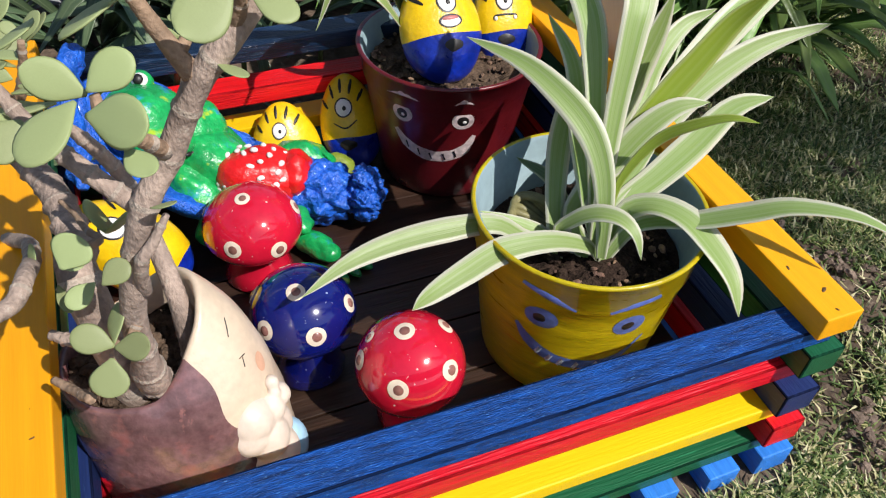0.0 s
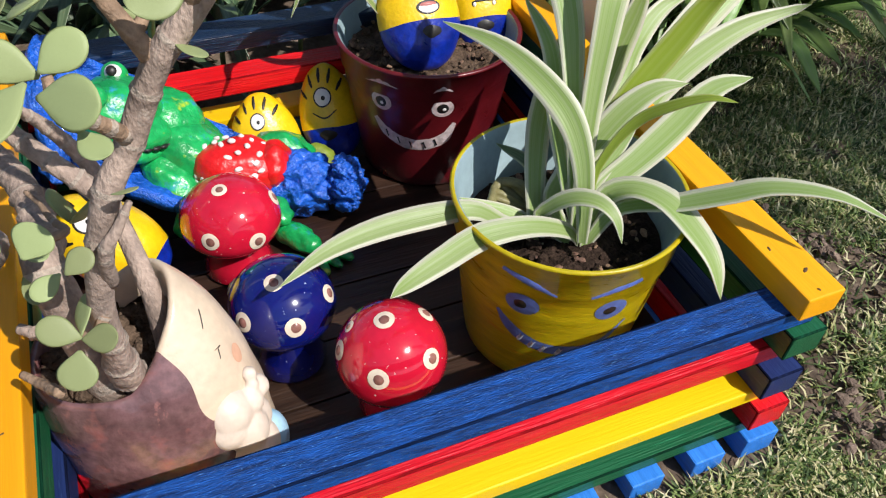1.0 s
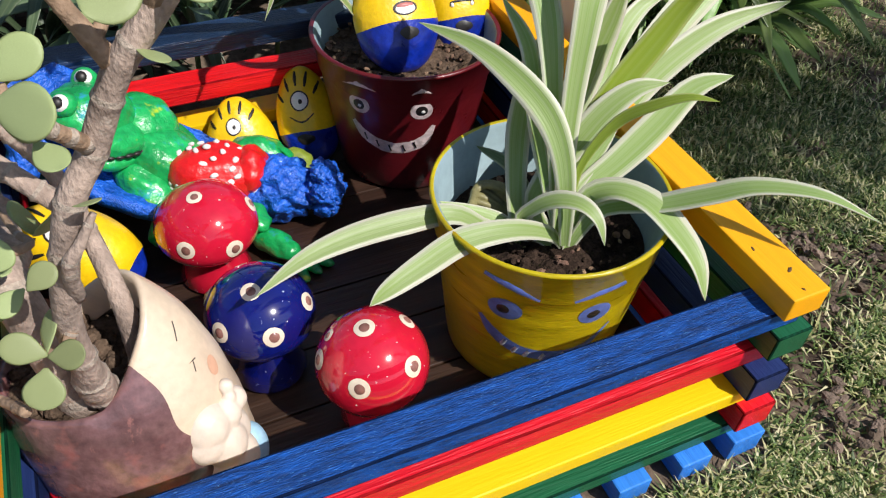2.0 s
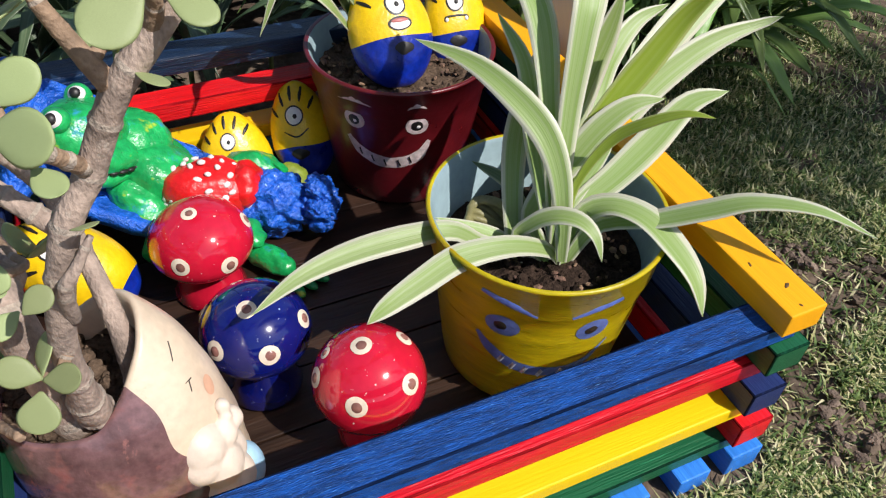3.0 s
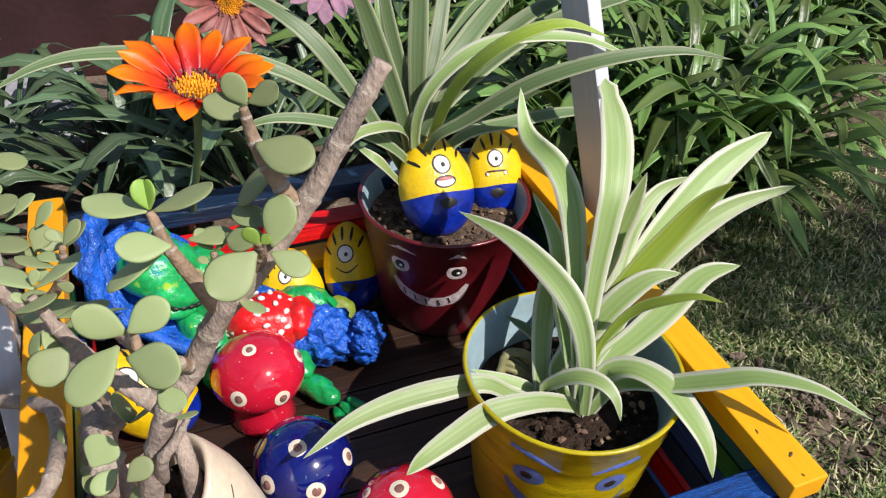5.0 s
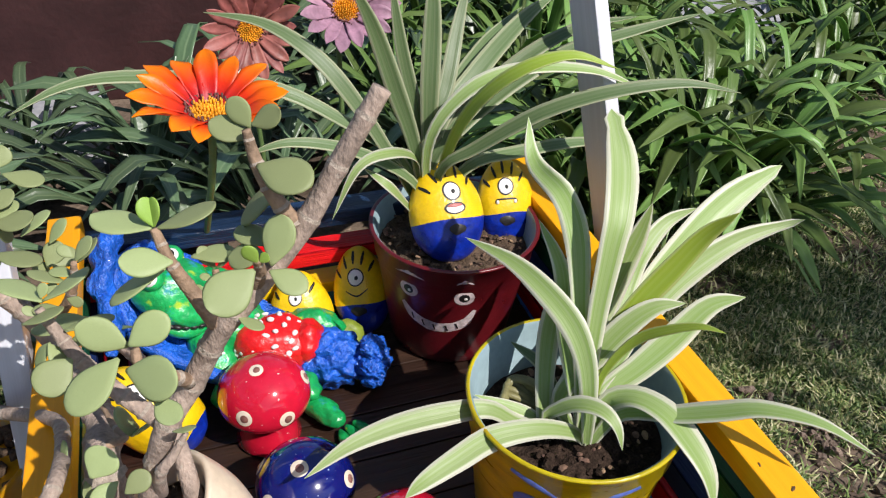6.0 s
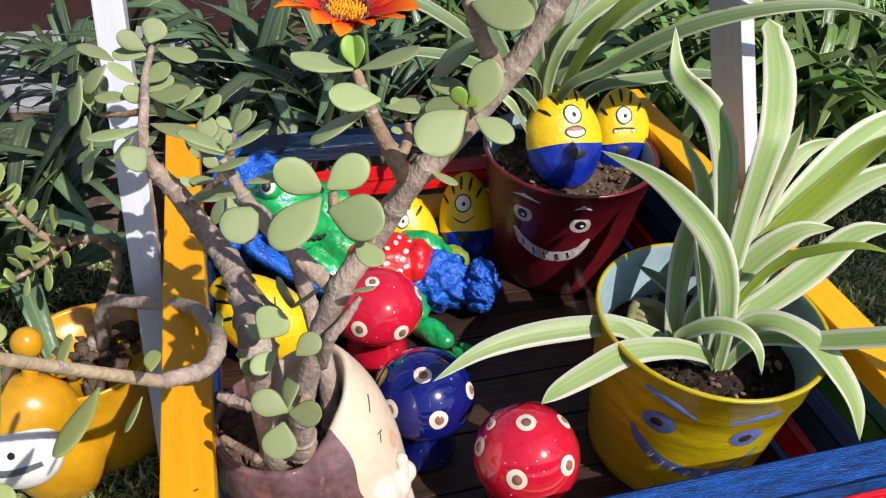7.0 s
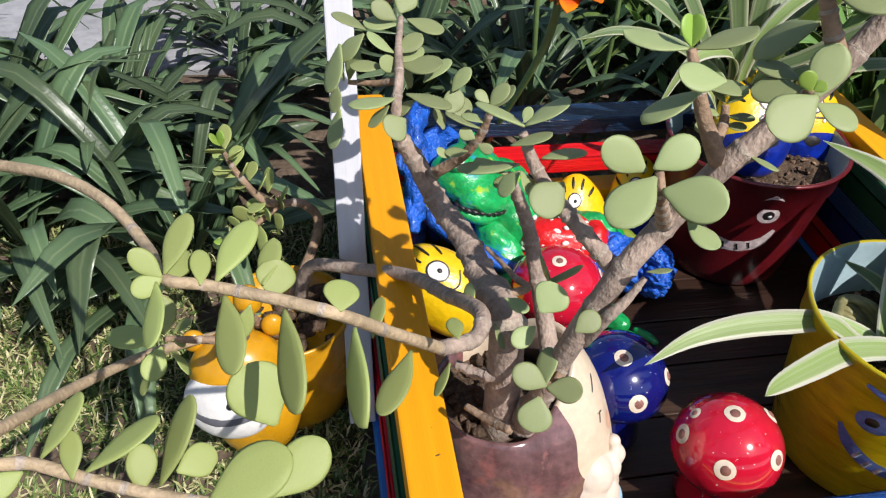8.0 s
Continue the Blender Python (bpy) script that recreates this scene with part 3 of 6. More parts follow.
# ---- glazed mushrooms ----
def mushroom(label, at, r, up, down, cap_z, stem_r, glaze, spots):
    """cap_z: height of the cap's widest ring; up, down: how far the cap rises over and hangs under it."""
    top = thing("mushroom_ornament", label, "garden ornament", at, "glazed mushrooms")
    prof = [(stem_r * 0.8, cap_z - down * 0.80)]
    for k in range(0, 19):
        a = radians(-68 + k * (158 / 18))
        prof.append((r * math.cos(a) if k < 18 else 0.0, cap_z + (up if a > 0 else down) * math.sin(a)))
    part("cap", lathe(bmesh.new(), prof, 64), glaze, top)
    part("stem", lathe(bmesh.new(), [(0, 0.0), (stem_r * 1.12, 0.0), (stem_r * 1.2, 0.003), (stem_r * 1.05, cap_z * 0.3), (stem_r * 0.95, cap_z * 0.6), (stem_r * 1.0, cap_z - down * 0.6)], 40), glaze, top)
    for az, el, s in spots:
        d = Vector((math.cos(radians(el)) * math.cos(radians(az)), math.cos(radians(el)) * math.sin(radians(az)), math.sin(radians(el))))
        side = Vector((-d.y, d.x, 0)).normalized()
        over = d.cross(side)
        def surf(u, v):
            e = d + side * (u / r) + over * (v / r)
            e.normalize()
            h = up if e.z > 0 else down
            p = Vector((e.x / r, e.y / r, e.z / h))
            q = e / p.length
            return q + Vector((0, 0, cap_z)), Vector((q.x / r ** 2, q.y / r ** 2, q.z / h ** 2)).normalized()
        ring = part("spot", dab(bmesh.new(), surf, (0, 0), 0.0060 * s, 0.0060 * s, 0.0007), CREAM, top, "cream ringed spot")
        part("spot_centre", dab(bmesh.new(), surf, (0.0003, 0), 0.0029 * s, 0.0030 * s, 0.0014), BROWN_DOT, ring, "brown spot centre")
    return top


mushroom("glossy red glazed mushroom with cream ringed spots", (0.1185, 0.4425, FLOOR), 0.0315, 0.0305, 0.0270, 0.0475, 0.0165, GLAZE_RED,
         ((171, 83, 1), (-57, 31, 1), (-124, 26, 1), (173, 23, 0.95), (6, 47, 0.9), (154, 43, 0.6), (60, 25, 1)))
mushroom("glossy cobalt blue glazed mushroom with cream ringed spots", (0.0710, 0.4980, FLOOR), 0.0315, 0.0290, 0.0190, 0.0490, 0.0190, GLAZE_BLUE,
         ((-149, 21, 1), (-88, 21, 1), (-27, 25, 0.95), (-118, 73, 1), (150, 20, 1), (60, 20, 1)))
mushroom("glossy red glazed mushroom with a broad stem", (0.0590, 0.5890, FLOOR), 0.0330, 0.0290, 0.0190, 0.0430, 0.0200, GLAZE_RED,
         ((-134, 79, 0.95), (-123, 14, 1), (-70, 5, 1), (-9, 24, 0.95), (150, 15, 1), (70, 15, 1)))


# ---- painted stones ----
def painted_stone(label, at, radii, angle, lean=(0, 0, 0), waist=-0.1, mouth="smile", taper=0.2):
    top = thing("painted_stone", label, "painted stone", at, "painted stones")
    rot = Euler([radians(a) for a in lean]).to_matrix()
    bm = bmesh.new()
    bmesh.ops.create_icosphere(bm, subdivisions=5, radius=1.0)
    def shape(d):
        k = 1 - taper * d.z
        return Vector((d.x * radii[0] * k, d.y * radii[1] * k, d.z * radii[2]))
    bmesh.ops.bisect_plane(bm, geom=bm.verts[:] + bm.edges[:] + bm.faces[:], plane_co=(0, 0, waist), plane_no=(0, 0, 1))
    for f in bm.faces:
        f.material_index = 1 if f.calc_center_median().z < waist else 0
    for v in bm.verts:
        if abs(v.co.z - waist) < 0.05:
            v.co.z += 0.018 * math.sin(3 * math.atan2(v.co.y, v.co.x) + at[0] * 90)
    for v in bm.verts:
        v.co = rot @ (shape(v.co) * (1 + 0.02 * noise.noise(v.co * 2.2 + Vector(at) * 9)))
    part("stone", bm, [STONE_YELLOW, STONE_BLUE], top)
    a0 = radians(angle)
    def surf(u, v):
        s = max(-0.97, min(0.97, v / radii[2]))
        c = math.sqrt(1 - s * s)
        a = a0 + u / (radii[0] * max(c, 0.3))
        d = Vector((c * math.cos(a), c * math.sin(a), s))
        p = shape(d) * (1 + 0.02 * noise.noise(d * 2.2 + Vector(at) * 9))
        nor = Vector((d.x / radii[0], d.y / radii[1], d.z / radii[2] + 0.3 * taper / radii[0])).normalized()
        return rot @ p, rot @ nor
    k = radii[2] / 0.036
    eye = part("painted_eye", dab(bmesh.new(), surf, (0, 0.014 * k), 0.0070 * k, 0.0070 * k, 0.0008), INK, top, "black ringed eye")
    part("eye_white", dab(bmesh.new(), surf, (0, 0.014 * k), 0.0059 * k, 0.0059 * k, 0.0012), CHALK, eye, "white of the eye")
    part("pupil", dab(bmesh.new(), surf, (0.0006, 0.0135 * k), 0.0018 * k, 0.0020 * k, 0.0017, steps=12), INK, eye, "black pupil")
    for lean_out in (-54, -29, -5, 20, 45):
        spots = []
        for reach in (0.94, 0.80, 0.67):
            x, z = reach * math.sin(radians(lean_out)), reach * math.cos(radians(lean_out))
            c = math.sqrt(1 - z * z)
            spots.append((math.asin(max(-1.0, min(1.0, x / c))) * radii[0] * max(c, 0.3), z * radii[2]))
        part("painted_stripe", stroke(bmesh.new(), surf, spots, [0.0020, 0.0030, 0.0014], 0.0010, 8), INK, top, "black brush stripe")
    if mouth == "smile":
        part("painted_mouth", stroke(bmesh.new(), surf, [(-0.009 * k, 0.004 * k), (0, -0.0005 * k), (0.009 * k, 0.004 * k)], [0.0008, 0.0014, 0.0008], 0.0009), INK, top, "black curved mouth")
    elif mouth == "open":
        m = part("painted_mouth", dab(bmesh.new(), surf, (0, 0.002 * k), 0.0080 * k, 0.0044 * k, 0.0008), INK, top, "open painted mouth")
        part("teeth", dab(bmesh.new(), surf, (0, 0.0016 * k), 0.0066 * k, 0.0032 * k, 0.0012), CHALK, m, "white teeth")
        part("lip", dab(bmesh.new(), surf, (0, 0.0036 * k), 0.0056 * k, 0.0015 * k, 0.0016), MOUTH, m, "pink lip")
    else:
        m = part("painted_mouth", stroke(bmesh.new(), surf, [(-0.009 * k, 0.0015 * k), (-0.007 * k, 0.004 * k), (0.007 * k, 0.004 * k), (0.009 * k, 0.0015 * k)], [0.0014, 0.0014, 0.0014], 0.0009), INK, top, "black straight mouth")
        for u in (-0.0075, 0.0075):
            part("tooth", dab(bmesh.new(), surf, (u * k, 0.002 * k), 0.0014 * k, 0.0016 * k, 0.0012, steps=8), CHALK, m, "small white tooth")
    if waist > -0.5:
        part("painted_badge", dab(bmesh.new(), surf, (0, -0.013 * k), 0.0062 * k, 0.0040 * k, 0.0009, uneven=0.3), INK, top, "black badge patch")
    return top


painted_stone("egg-shaped stone painted yellow and blue, resting in the red pot", (0.2195, 0.6620, 0.2260), (0.0300, 0.020, 0.0395), -87, (-36, 0, 0), -0.16, "open", 0.08)
painted_stone("egg-shaped stone painted yellow and blue, behind another in the pot", (0.2805, 0.6820, 0.2120), (0.0255, 0.016, 0.0375), -103, (-30, 4, 0), -0.20, "straight", 0.10)
painted_stone("tall egg-shaped stone painted yellow and blue beside the red pot", (0.1575, 0.6910, FLOOR + 0.0360), (0.0240, 0.015, 0.0390), -108, (-26, 0, 0), -0.22, "smile", 0.10)
painted_stone("squat stone painted yellow with a smiling face", (0.1045, 0.6890, FLOOR + 0.0300), (0.0265, 0.016, 0.0325), -104, (-26, 0, 0), -0.55, "smile", 0.22)
painted_stone("yellow and blue painted stone lying behind the planter", (-0.0200, 0.6060, FLOOR + 0.0330), (0.0280, 0.023, 0.0430), -68, (-40, -39, 27), -0.72, "smile", 0.10)

# ---- spider plants ----
def spider_plant(label, at):
    return thing("spider_plant", label, "potted plant", at)


def strap(plant, material, width, *points, facing=(-0.15, -0.6, 1.0), fold=0.22, twist=0.0, wave=0.0, blunt=0.0, base=0.32, peak=0.45):
    at = Vector(plant.location)
    bm = blade(bmesh.new(), [Vector(p) - at for p in points], width, facing, fold, 26, base, twist, wave, peak=peak, blunt=blunt)
    return part("leaf", bm, material, plant)


CROWN = (0.2380, 0.4580, 0.188)
near_plant = spider_plant("variegated spider plant with cream-edged leaves in the yellow pot", (0.2345, 0.4665, FLOOR + 0.080))
N = near_plant
strap(N, SPIDER, 0.0160, CROWN, (0.240, 0.487, 0.262), (0.243, 0.510, 0.301), (0.244, 0.535, 0.316), (0.235, 0.560, 0.327), (0.238, 0.580, 0.347), wave=0.25, facing=(-0.3, -1, 0.3))
strap(N, SPIDER, 0.0110, CROWN, (0.233, 0.485, 0.24), (0.236, 0.510, 0.279), (0.233, 0.540, 0.297), facing=(-0.3, -1, 0.3))
strap(N, SPIDER, 0.0215, CROWN, (0.246, 0.478, 0.260), (0.254, 0.490, 0.304), (0.261, 0.500, 0.322), (0.273, 0.525, 0.342), (0.277, 0.550, 0.362), facing=(-0.2, -1, 0.2), blunt=0.9, peak=0.7)
strap(N, SPIDER_SHADED, 0.0080, (0.235, 0.475, 0.19), (0.228, 0.498, 0.210), (0.217, 0.525, 0.211), facing=(-0.3, -1, 0.8))
strap(N, SPIDER, 0.0085, (0.222, 0.466, 0.186), (0.208, 0.478, 0.195), (0.178, 0.492, 0.206), facing=(0, -0.5, 1))
strap(N, SPIDER_LIME, 0.0050, CROWN, (0.246, 0.482, 0.255), (0.256, 0.502, 0.296), facing=(-0.3, -1, 0.3))
strap(N, SPIDER, 0.0161, (0.2365, 0.4477, 0.1902), (0.2365, 0.4542, 0.2182), (0.2359, 0.4647, 0.2427), (0.2315, 0.4788, 0.2607), (0.2216, 0.4992, 0.2737), (0.2091, 0.5230, 0.2814), (0.1895, 0.5517, 0.2833), facing=(-0.5, -0.7, 0.7), base=0.35, peak=0.5)
strap(N, SPIDER, 0.0148, (0.2158, 0.4592, 0.1752), (0.2193, 0.4738, 0.1941), (0.2250, 0.4910, 0.2175), (0.2323, 0.5052, 0.2401), (0.2440, 0.5161, 0.2632), (0.2562, 0.5227, 0.2818), (0.2620, 0.5258, 0.2875), facing=(-0.3, -1, 0.3), base=0.45, peak=0.45)
strap(N, SPIDER, 0.0230, (0.2400, 0.4549, 0.1781), (0.2484, 0.4759, 0.1922), (0.2616, 0.5010, 0.2213), (0.2710, 0.5107, 0.2388), (0.2822, 0.5169, 0.2609), (0.2931, 0.5193, 0.2858), (0.2994, 0.5196, 0.3108), facing=(-0.1, -1, 0.5), base=0.28, peak=0.5)
strap(N, SPIDER_LIME, 0.0172, (0.2404, 0.4520, 0.1847), (0.2503, 0.4731, 0.2128), (0.2612, 0.4837, 0.2371), (0.2766, 0.4855, 0.2602), (0.2941, 0.4837, 0.2866), (0.3084, 0.4796, 0.3122), (0.3201, 0.4700, 0.3314), facing=(0.15, -0.9, 0.8), base=0.3, peak=0.6, fold=0.35)
strap(N, SPIDER, 0.0194, (0.2416, 0.4513, 0.1849), (0.2687, 0.4823, 0.1959), (0.3037, 0.5088, 0.2119), (0.3373, 0.5290, 0.2222), (0.3747, 0.5435, 0.2315), (0.4172, 0.5517, 0.2408), (0.4672, 0.5485, 0.2493), facing=(-0.4, -1, 0.7), base=0.3, peak=0.6, blunt=0.5)
strap(N, SPIDER, 0.0188, (0.2407, 0.4507, 0.1838), (0.2492, 0.4645, 0.1977), (0.2617, 0.4706, 0.2075), (0.2811, 0.4723, 0.2187), (0.3043, 0.4751, 0.2351), (0.3283, 0.4781, 0.2544), (0.3499, 0.4719, 0.2614), facing=(-0.5, -0.9, 0.8), base=0.3, peak=0.6)
strap(N, SPIDER, 0.0159, (0.2369, 0.4541, 0.1840), (0.2275, 0.4711, 0.2032), (0.2341, 0.4746, 0.2184), (0.2502, 0.4759, 0.2355), (0.2685, 0.4780, 0.2532), (0.2861, 0.4772, 0.2642), (0.3038, 0.4722, 0.2669), facing=(-0.4, -0.9, 0.9), base=0.35, peak=0.55)
strap(N, SPIDER_LIME, 0.0064, (0.2421, 0.4510, 0.1850), (0.2453, 0.4618, 0.2198), (0.2502, 0.4608, 0.2432), (0.2603, 0.4555, 0.2641), (0.2708, 0.4454, 0.2773), (0.2819, 0.4343, 0.2864), (0.2906, 0.4232, 0.2887), facing=(-0.1, -0.9, 0.8), base=0.5, peak=0.5)
strap(N, SPIDER, 0.0104, (0.2361, 0.4523, 0.1821), (0.2154, 0.4645, 0.1998), (0.2207, 0.4595, 0.2146), (0.2289, 0.4514, 0.2237), (0.2373, 0.4410, 0.2261), (0.2420, 0.4311, 0.2212), (0.2429, 0.4230, 0.2101), facing=(0, -0.7, 1), base=0.4, peak=0.5)
strap(N, SPIDER, 0.0200, (0.2397, 0.4502, 0.1827), (0.2482, 0.4569, 0.2102), (0.2601, 0.4476, 0.2238), (0.2705, 0.4304, 0.2262), (0.2767, 0.4106, 0.2200), (0.2802, 0.3930, 0.2106), (0.2791, 0.3791, 0.1970), facing=(0.3, -0.7, 1), base=0.3, peak=0.55)
strap(N, SPIDER, 0.0137, (0.2397, 0.4502, 0.1827), (0.2553, 0.4475, 0.2095), (0.2771, 0.4268, 0.2249), (0.2929, 0.4116, 0.2383), (0.3083, 0.3976, 0.2501), (0.3261, 0.3759, 0.2567), (0.3399, 0.3512, 0.2551), facing=(0.1, -0.4, 1), base=0.35, peak=0.4)
strap(N, SPIDER, 0.0145, (0.2284, 0.4624, 0.1854), (0.2002, 0.4713, 0.1954), (0.1808, 0.4773, 0.2074), (0.1524, 0.4790, 0.2099), (0.1217, 0.4786, 0.2097), (0.0937, 0.4746, 0.2071), (0.0657, 0.4655, 0.2002), facing=(0, -0.6, 1), base=0.35, peak=0.5)
strap(N, SPIDER, 0.0150, (0.2381, 0.4534, 0.1843), (0.2262, 0.4506, 0.2002), (0.2033, 0.4516, 0.2102), (0.1735, 0.4508, 0.2138), (0.1479, 0.4430, 0.2131), (0.1248, 0.4346, 0.2122), (0.1127, 0.4270, 0.2142), facing=(0, -0.6, 1), base=0.35, peak=0.5)
strap(N, SPIDER, 0.0131, (0.2406, 0.4519, 0.1847), (0.2704, 0.4905, 0.2043), (0.3039, 0.5273, 0.2399), (0.3234, 0.5459, 0.2513), (0.3456, 0.5567, 0.2637), (0.3688, 0.5570, 0.2711), facing=(-0.4, -1, 0.6), base=0.4, peak=0.6)
strap(N, SPIDER, 0.0266, (0.2318, 0.4543, 0.1836), (0.2773, 0.5000, 0.1928), (0.3256, 0.5392, 0.2091), (0.3748, 0.5677, 0.2264), (0.4274, 0.5882, 0.2495), (0.4783, 0.5971, 0.2674), facing=(-0.4, -1, 0.6), base=0.3, peak=0.7, blunt=0.6)
strap(N, SPIDER, 0.0098, (0.2419, 0.4557, 0.1887), (0.2533, 0.4715, 0.2057), (0.2683, 0.4787, 0.2194), (0.2856, 0.4838, 0.2347), facing=(-0.5, -1, 0.5), base=0.4, peak=0.5)
strap(N, SPIDER_SHADED, 0.0116, (0.2264, 0.4647, 0.1861), (0.2383, 0.4838, 0.2005), (0.2505, 0.4977, 0.2122), facing=(-0.3, -1, 0.5), base=0.5)
for k in range(7):
    a = -0.6 + 0.35 * k
    bm = tube(bmesh.new(), [(-0.004 - 0.001 * k, 0.016, 0.004), (-0.012 - 0.003 * k, 0.032 + 0.005 * math.sin(a * 3), 0.019 - 0.0008 * k), (-0.026 - 0.002 * k, 0.038 - 0.003 * k, 0.016), (-0.034 - 0.001 * k, 0.024 - 0.005 * k, -0.002)],
              [0.0018, 0.0023, 0.0022, 0.0015], 8, 18)
    part("root", bm, shade("pale_fleshy_root", (0.22, 0.20, 0.085), 0.5, 0.25, 90, 0.3) if k == 0 else bpy.data.materials["pale_fleshy_root"], N, "thick pale surface root")

far_plant = spider_plant("variegated spider plant with long arching leaves in the red pot", (0.2290, 0.6900, FLOOR + 0.090))
B = far_plant
HEART = (0.2150, 0.6880, 0.196)
strap(B, SPIDER_SHADED, 0.0120, HEART, (0.192, 0.680, 0.261), (0.147, 0.685, 0.301), (0.100, 0.695, 0.328), (0.046, 0.700, 0.339), (-0.004, 0.700, 0.345), (-0.036, 0.690, 0.345), (-0.066, 0.680, 0.335))
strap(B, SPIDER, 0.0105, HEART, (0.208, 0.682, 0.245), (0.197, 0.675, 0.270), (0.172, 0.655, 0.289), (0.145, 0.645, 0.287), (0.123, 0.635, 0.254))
strap(B, SPIDER_SHADED, 0.0130, HEART, (0.184, 0.677, 0.262), (0.154, 0.685, 0.316), (0.129, 0.700, 0.348), (0.099, 0.720, 0.366), (0.060, 0.735, 0.372))
strap(B, SPIDER_SHADED, 0.0140, HEART, (0.197, 0.677, 0.278), (0.180, 0.675, 0.330), (0.164, 0.675, 0.376), (0.146, 0.670, 0.412), facing=(-0.2, -1, 0.3))
strap(B, SPIDER_SHADED, 0.0150, HEART, (0.210, 0.685, 0.296), (0.215, 0.700, 0.365), (0.218, 0.712, 0.405), facing=(-0.2, -1, 0.3))
strap(B, SPIDER_SHADED, 0.0130, HEART, (0.216, 0.688, 0.285), (0.230, 0.703, 0.318), (0.247, 0.730, 0.353), (0.264, 0.755, 0.380), facing=(-0.2, -1, 0.3))
strap(B, SPIDER_SHADED, 0.0160, HEART, (0.217, 0.687, 0.283), (0.255, 0.710, 0.317), (0.311, 0.750, 0.343), (0.355, 0.775, 0.356), facing=(-0.4, -1, 0.5))
strap(B, SPIDER_SHADED, 0.0140, HEART, (0.210, 0.678, 0.259), (0.245, 0.690, 0.298), (0.296, 0.710, 0.327), (0.355, 0.730, 0.341), (0.416, 0.740, 0.342))
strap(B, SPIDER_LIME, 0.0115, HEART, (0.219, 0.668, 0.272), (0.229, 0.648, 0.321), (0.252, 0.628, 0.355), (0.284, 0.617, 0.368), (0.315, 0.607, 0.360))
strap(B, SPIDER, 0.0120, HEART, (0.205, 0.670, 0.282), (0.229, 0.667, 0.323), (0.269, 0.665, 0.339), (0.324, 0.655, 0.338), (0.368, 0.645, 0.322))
strap(B, SPIDER_SHADED, 0.0125, HEART, (0.214, 0.664, 0.263), (0.235, 0.650, 0.287), (0.275, 0.630, 0.321), (0.321, 0.615, 0.339), (0.373, 0.605, 0.344), (0.414, 0.595, 0.337))
strap(B, SPIDER_SHADED, 0.0150, HEART, (0.221, 0.687, 0.263), (0.279, 0.710, 0.299), (0.346, 0.730, 0.320), (0.427, 0.750, 0.326), (0.498, 0.760, 0.332))
strap(B, SPIDER_SHADED, 0.0120, HEART, (0.238, 0.672, 0.257), (0.291, 0.685, 0.258), (0.356, 0.695, 0.253), (0.398, 0.700, 0.239))
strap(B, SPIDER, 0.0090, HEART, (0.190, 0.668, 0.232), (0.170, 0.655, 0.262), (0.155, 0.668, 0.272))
strap(B, SPIDER_SHADED, 0.0100, HEART, (0.196, 0.672, 0.25), (0.150, 0.668, 0.286), (0.104, 0.666, 0.301), (0.070, 0.664, 0.297))
strap(B, SPIDER_SHADED, 0.0110, HEART, (0.203, 0.69, 0.29), (0.192, 0.70, 0.35), (0.186, 0.71, 0.40), facing=(-0.2, -1, 0.3))
strap(B, SPIDER_SHADED, 0.0110, HEART, (0.226, 0.70, 0.29), (0.27, 0.74, 0.325), (0.33, 0.79, 0.34), facing=(-0.4, -1, 0.5))

# ---- the gnome planter ----
planter = thing("gnome_planter", "ceramic planter shaped as a sleeping gnome with a brown hood", "planter", (-0.008, 0.456, FLOOR))
def gnome_surface(az, f):
    """Outer wall at an angle (radians) and a height from 0 (foot) to 1 (rim): the hooded head swells towards the face."""
    rim_z = 0.098 + 0.032 * max(0.0, math.cos(az - 0.17)) ** 1.2
    z = rim_z * f
    wide = 0.0470 + 0.0150 * max(0.0, math.cos(az + 0.52)) ** 1.5
    r = 0.0360 + (wide - 0.0360) * (1 - math.exp(-(rim_z - z) / 0.030)) / (1 - math.exp(-rim_z / 0.030))
    r *= 1 - 0.13 * max(0.0, 1 - z / 0.022) ** 2
    r += 0.0010 * noise.noise(Vector((math.cos(az) * 2, math.sin(az) * 2, z * 50)))
    return Vector((r * math.cos(az) - 0.009 * f * f, r * math.sin(az) + 0.003 * f * f, z))


bm = bmesh.new()
rings, steps, levels = [], 180, 60
def hood_edge(f):
    """Angle at which the brown hood meets the cream face."""
    drop = 3.5 * math.exp(-((f - 0.77) / 0.10) ** 2)
    return math.radians(-48.5 - 2.5 * min(1.0, (1 - f) / 0.3) - drop + 0.8 * math.sin(f * 23))


for k in range(levels + 1):
    rings.append([bm.verts.new(gnome_surface(2 * math.pi * s / steps + hood_edge(k / levels), k / levels)) for s in range(steps)])
rims = rings[-1]
for inset, drop in ((0.0016, -0.0012), (0.0034, 0.0), (0.0040, 0.0060), (0.0044, 0.0200)):
    row = []
    for v in rims:
        out = Vector((v.co.x + 0.009, v.co.y - 0.003, 0)).normalized()
        row.append(bm.verts.new(v.co - out * inset - Vector((0, 0, drop))))
    rings.append(row)
for a, b in zip(rings, rings[1:]):
    for s in range(steps):
        t = (s + 1) % steps
        bm.faces.new((a[s], a[t], b[t], b[s])).material_index = 1 if s < 82 else 0
bm.faces.new(rings[0][::-1])
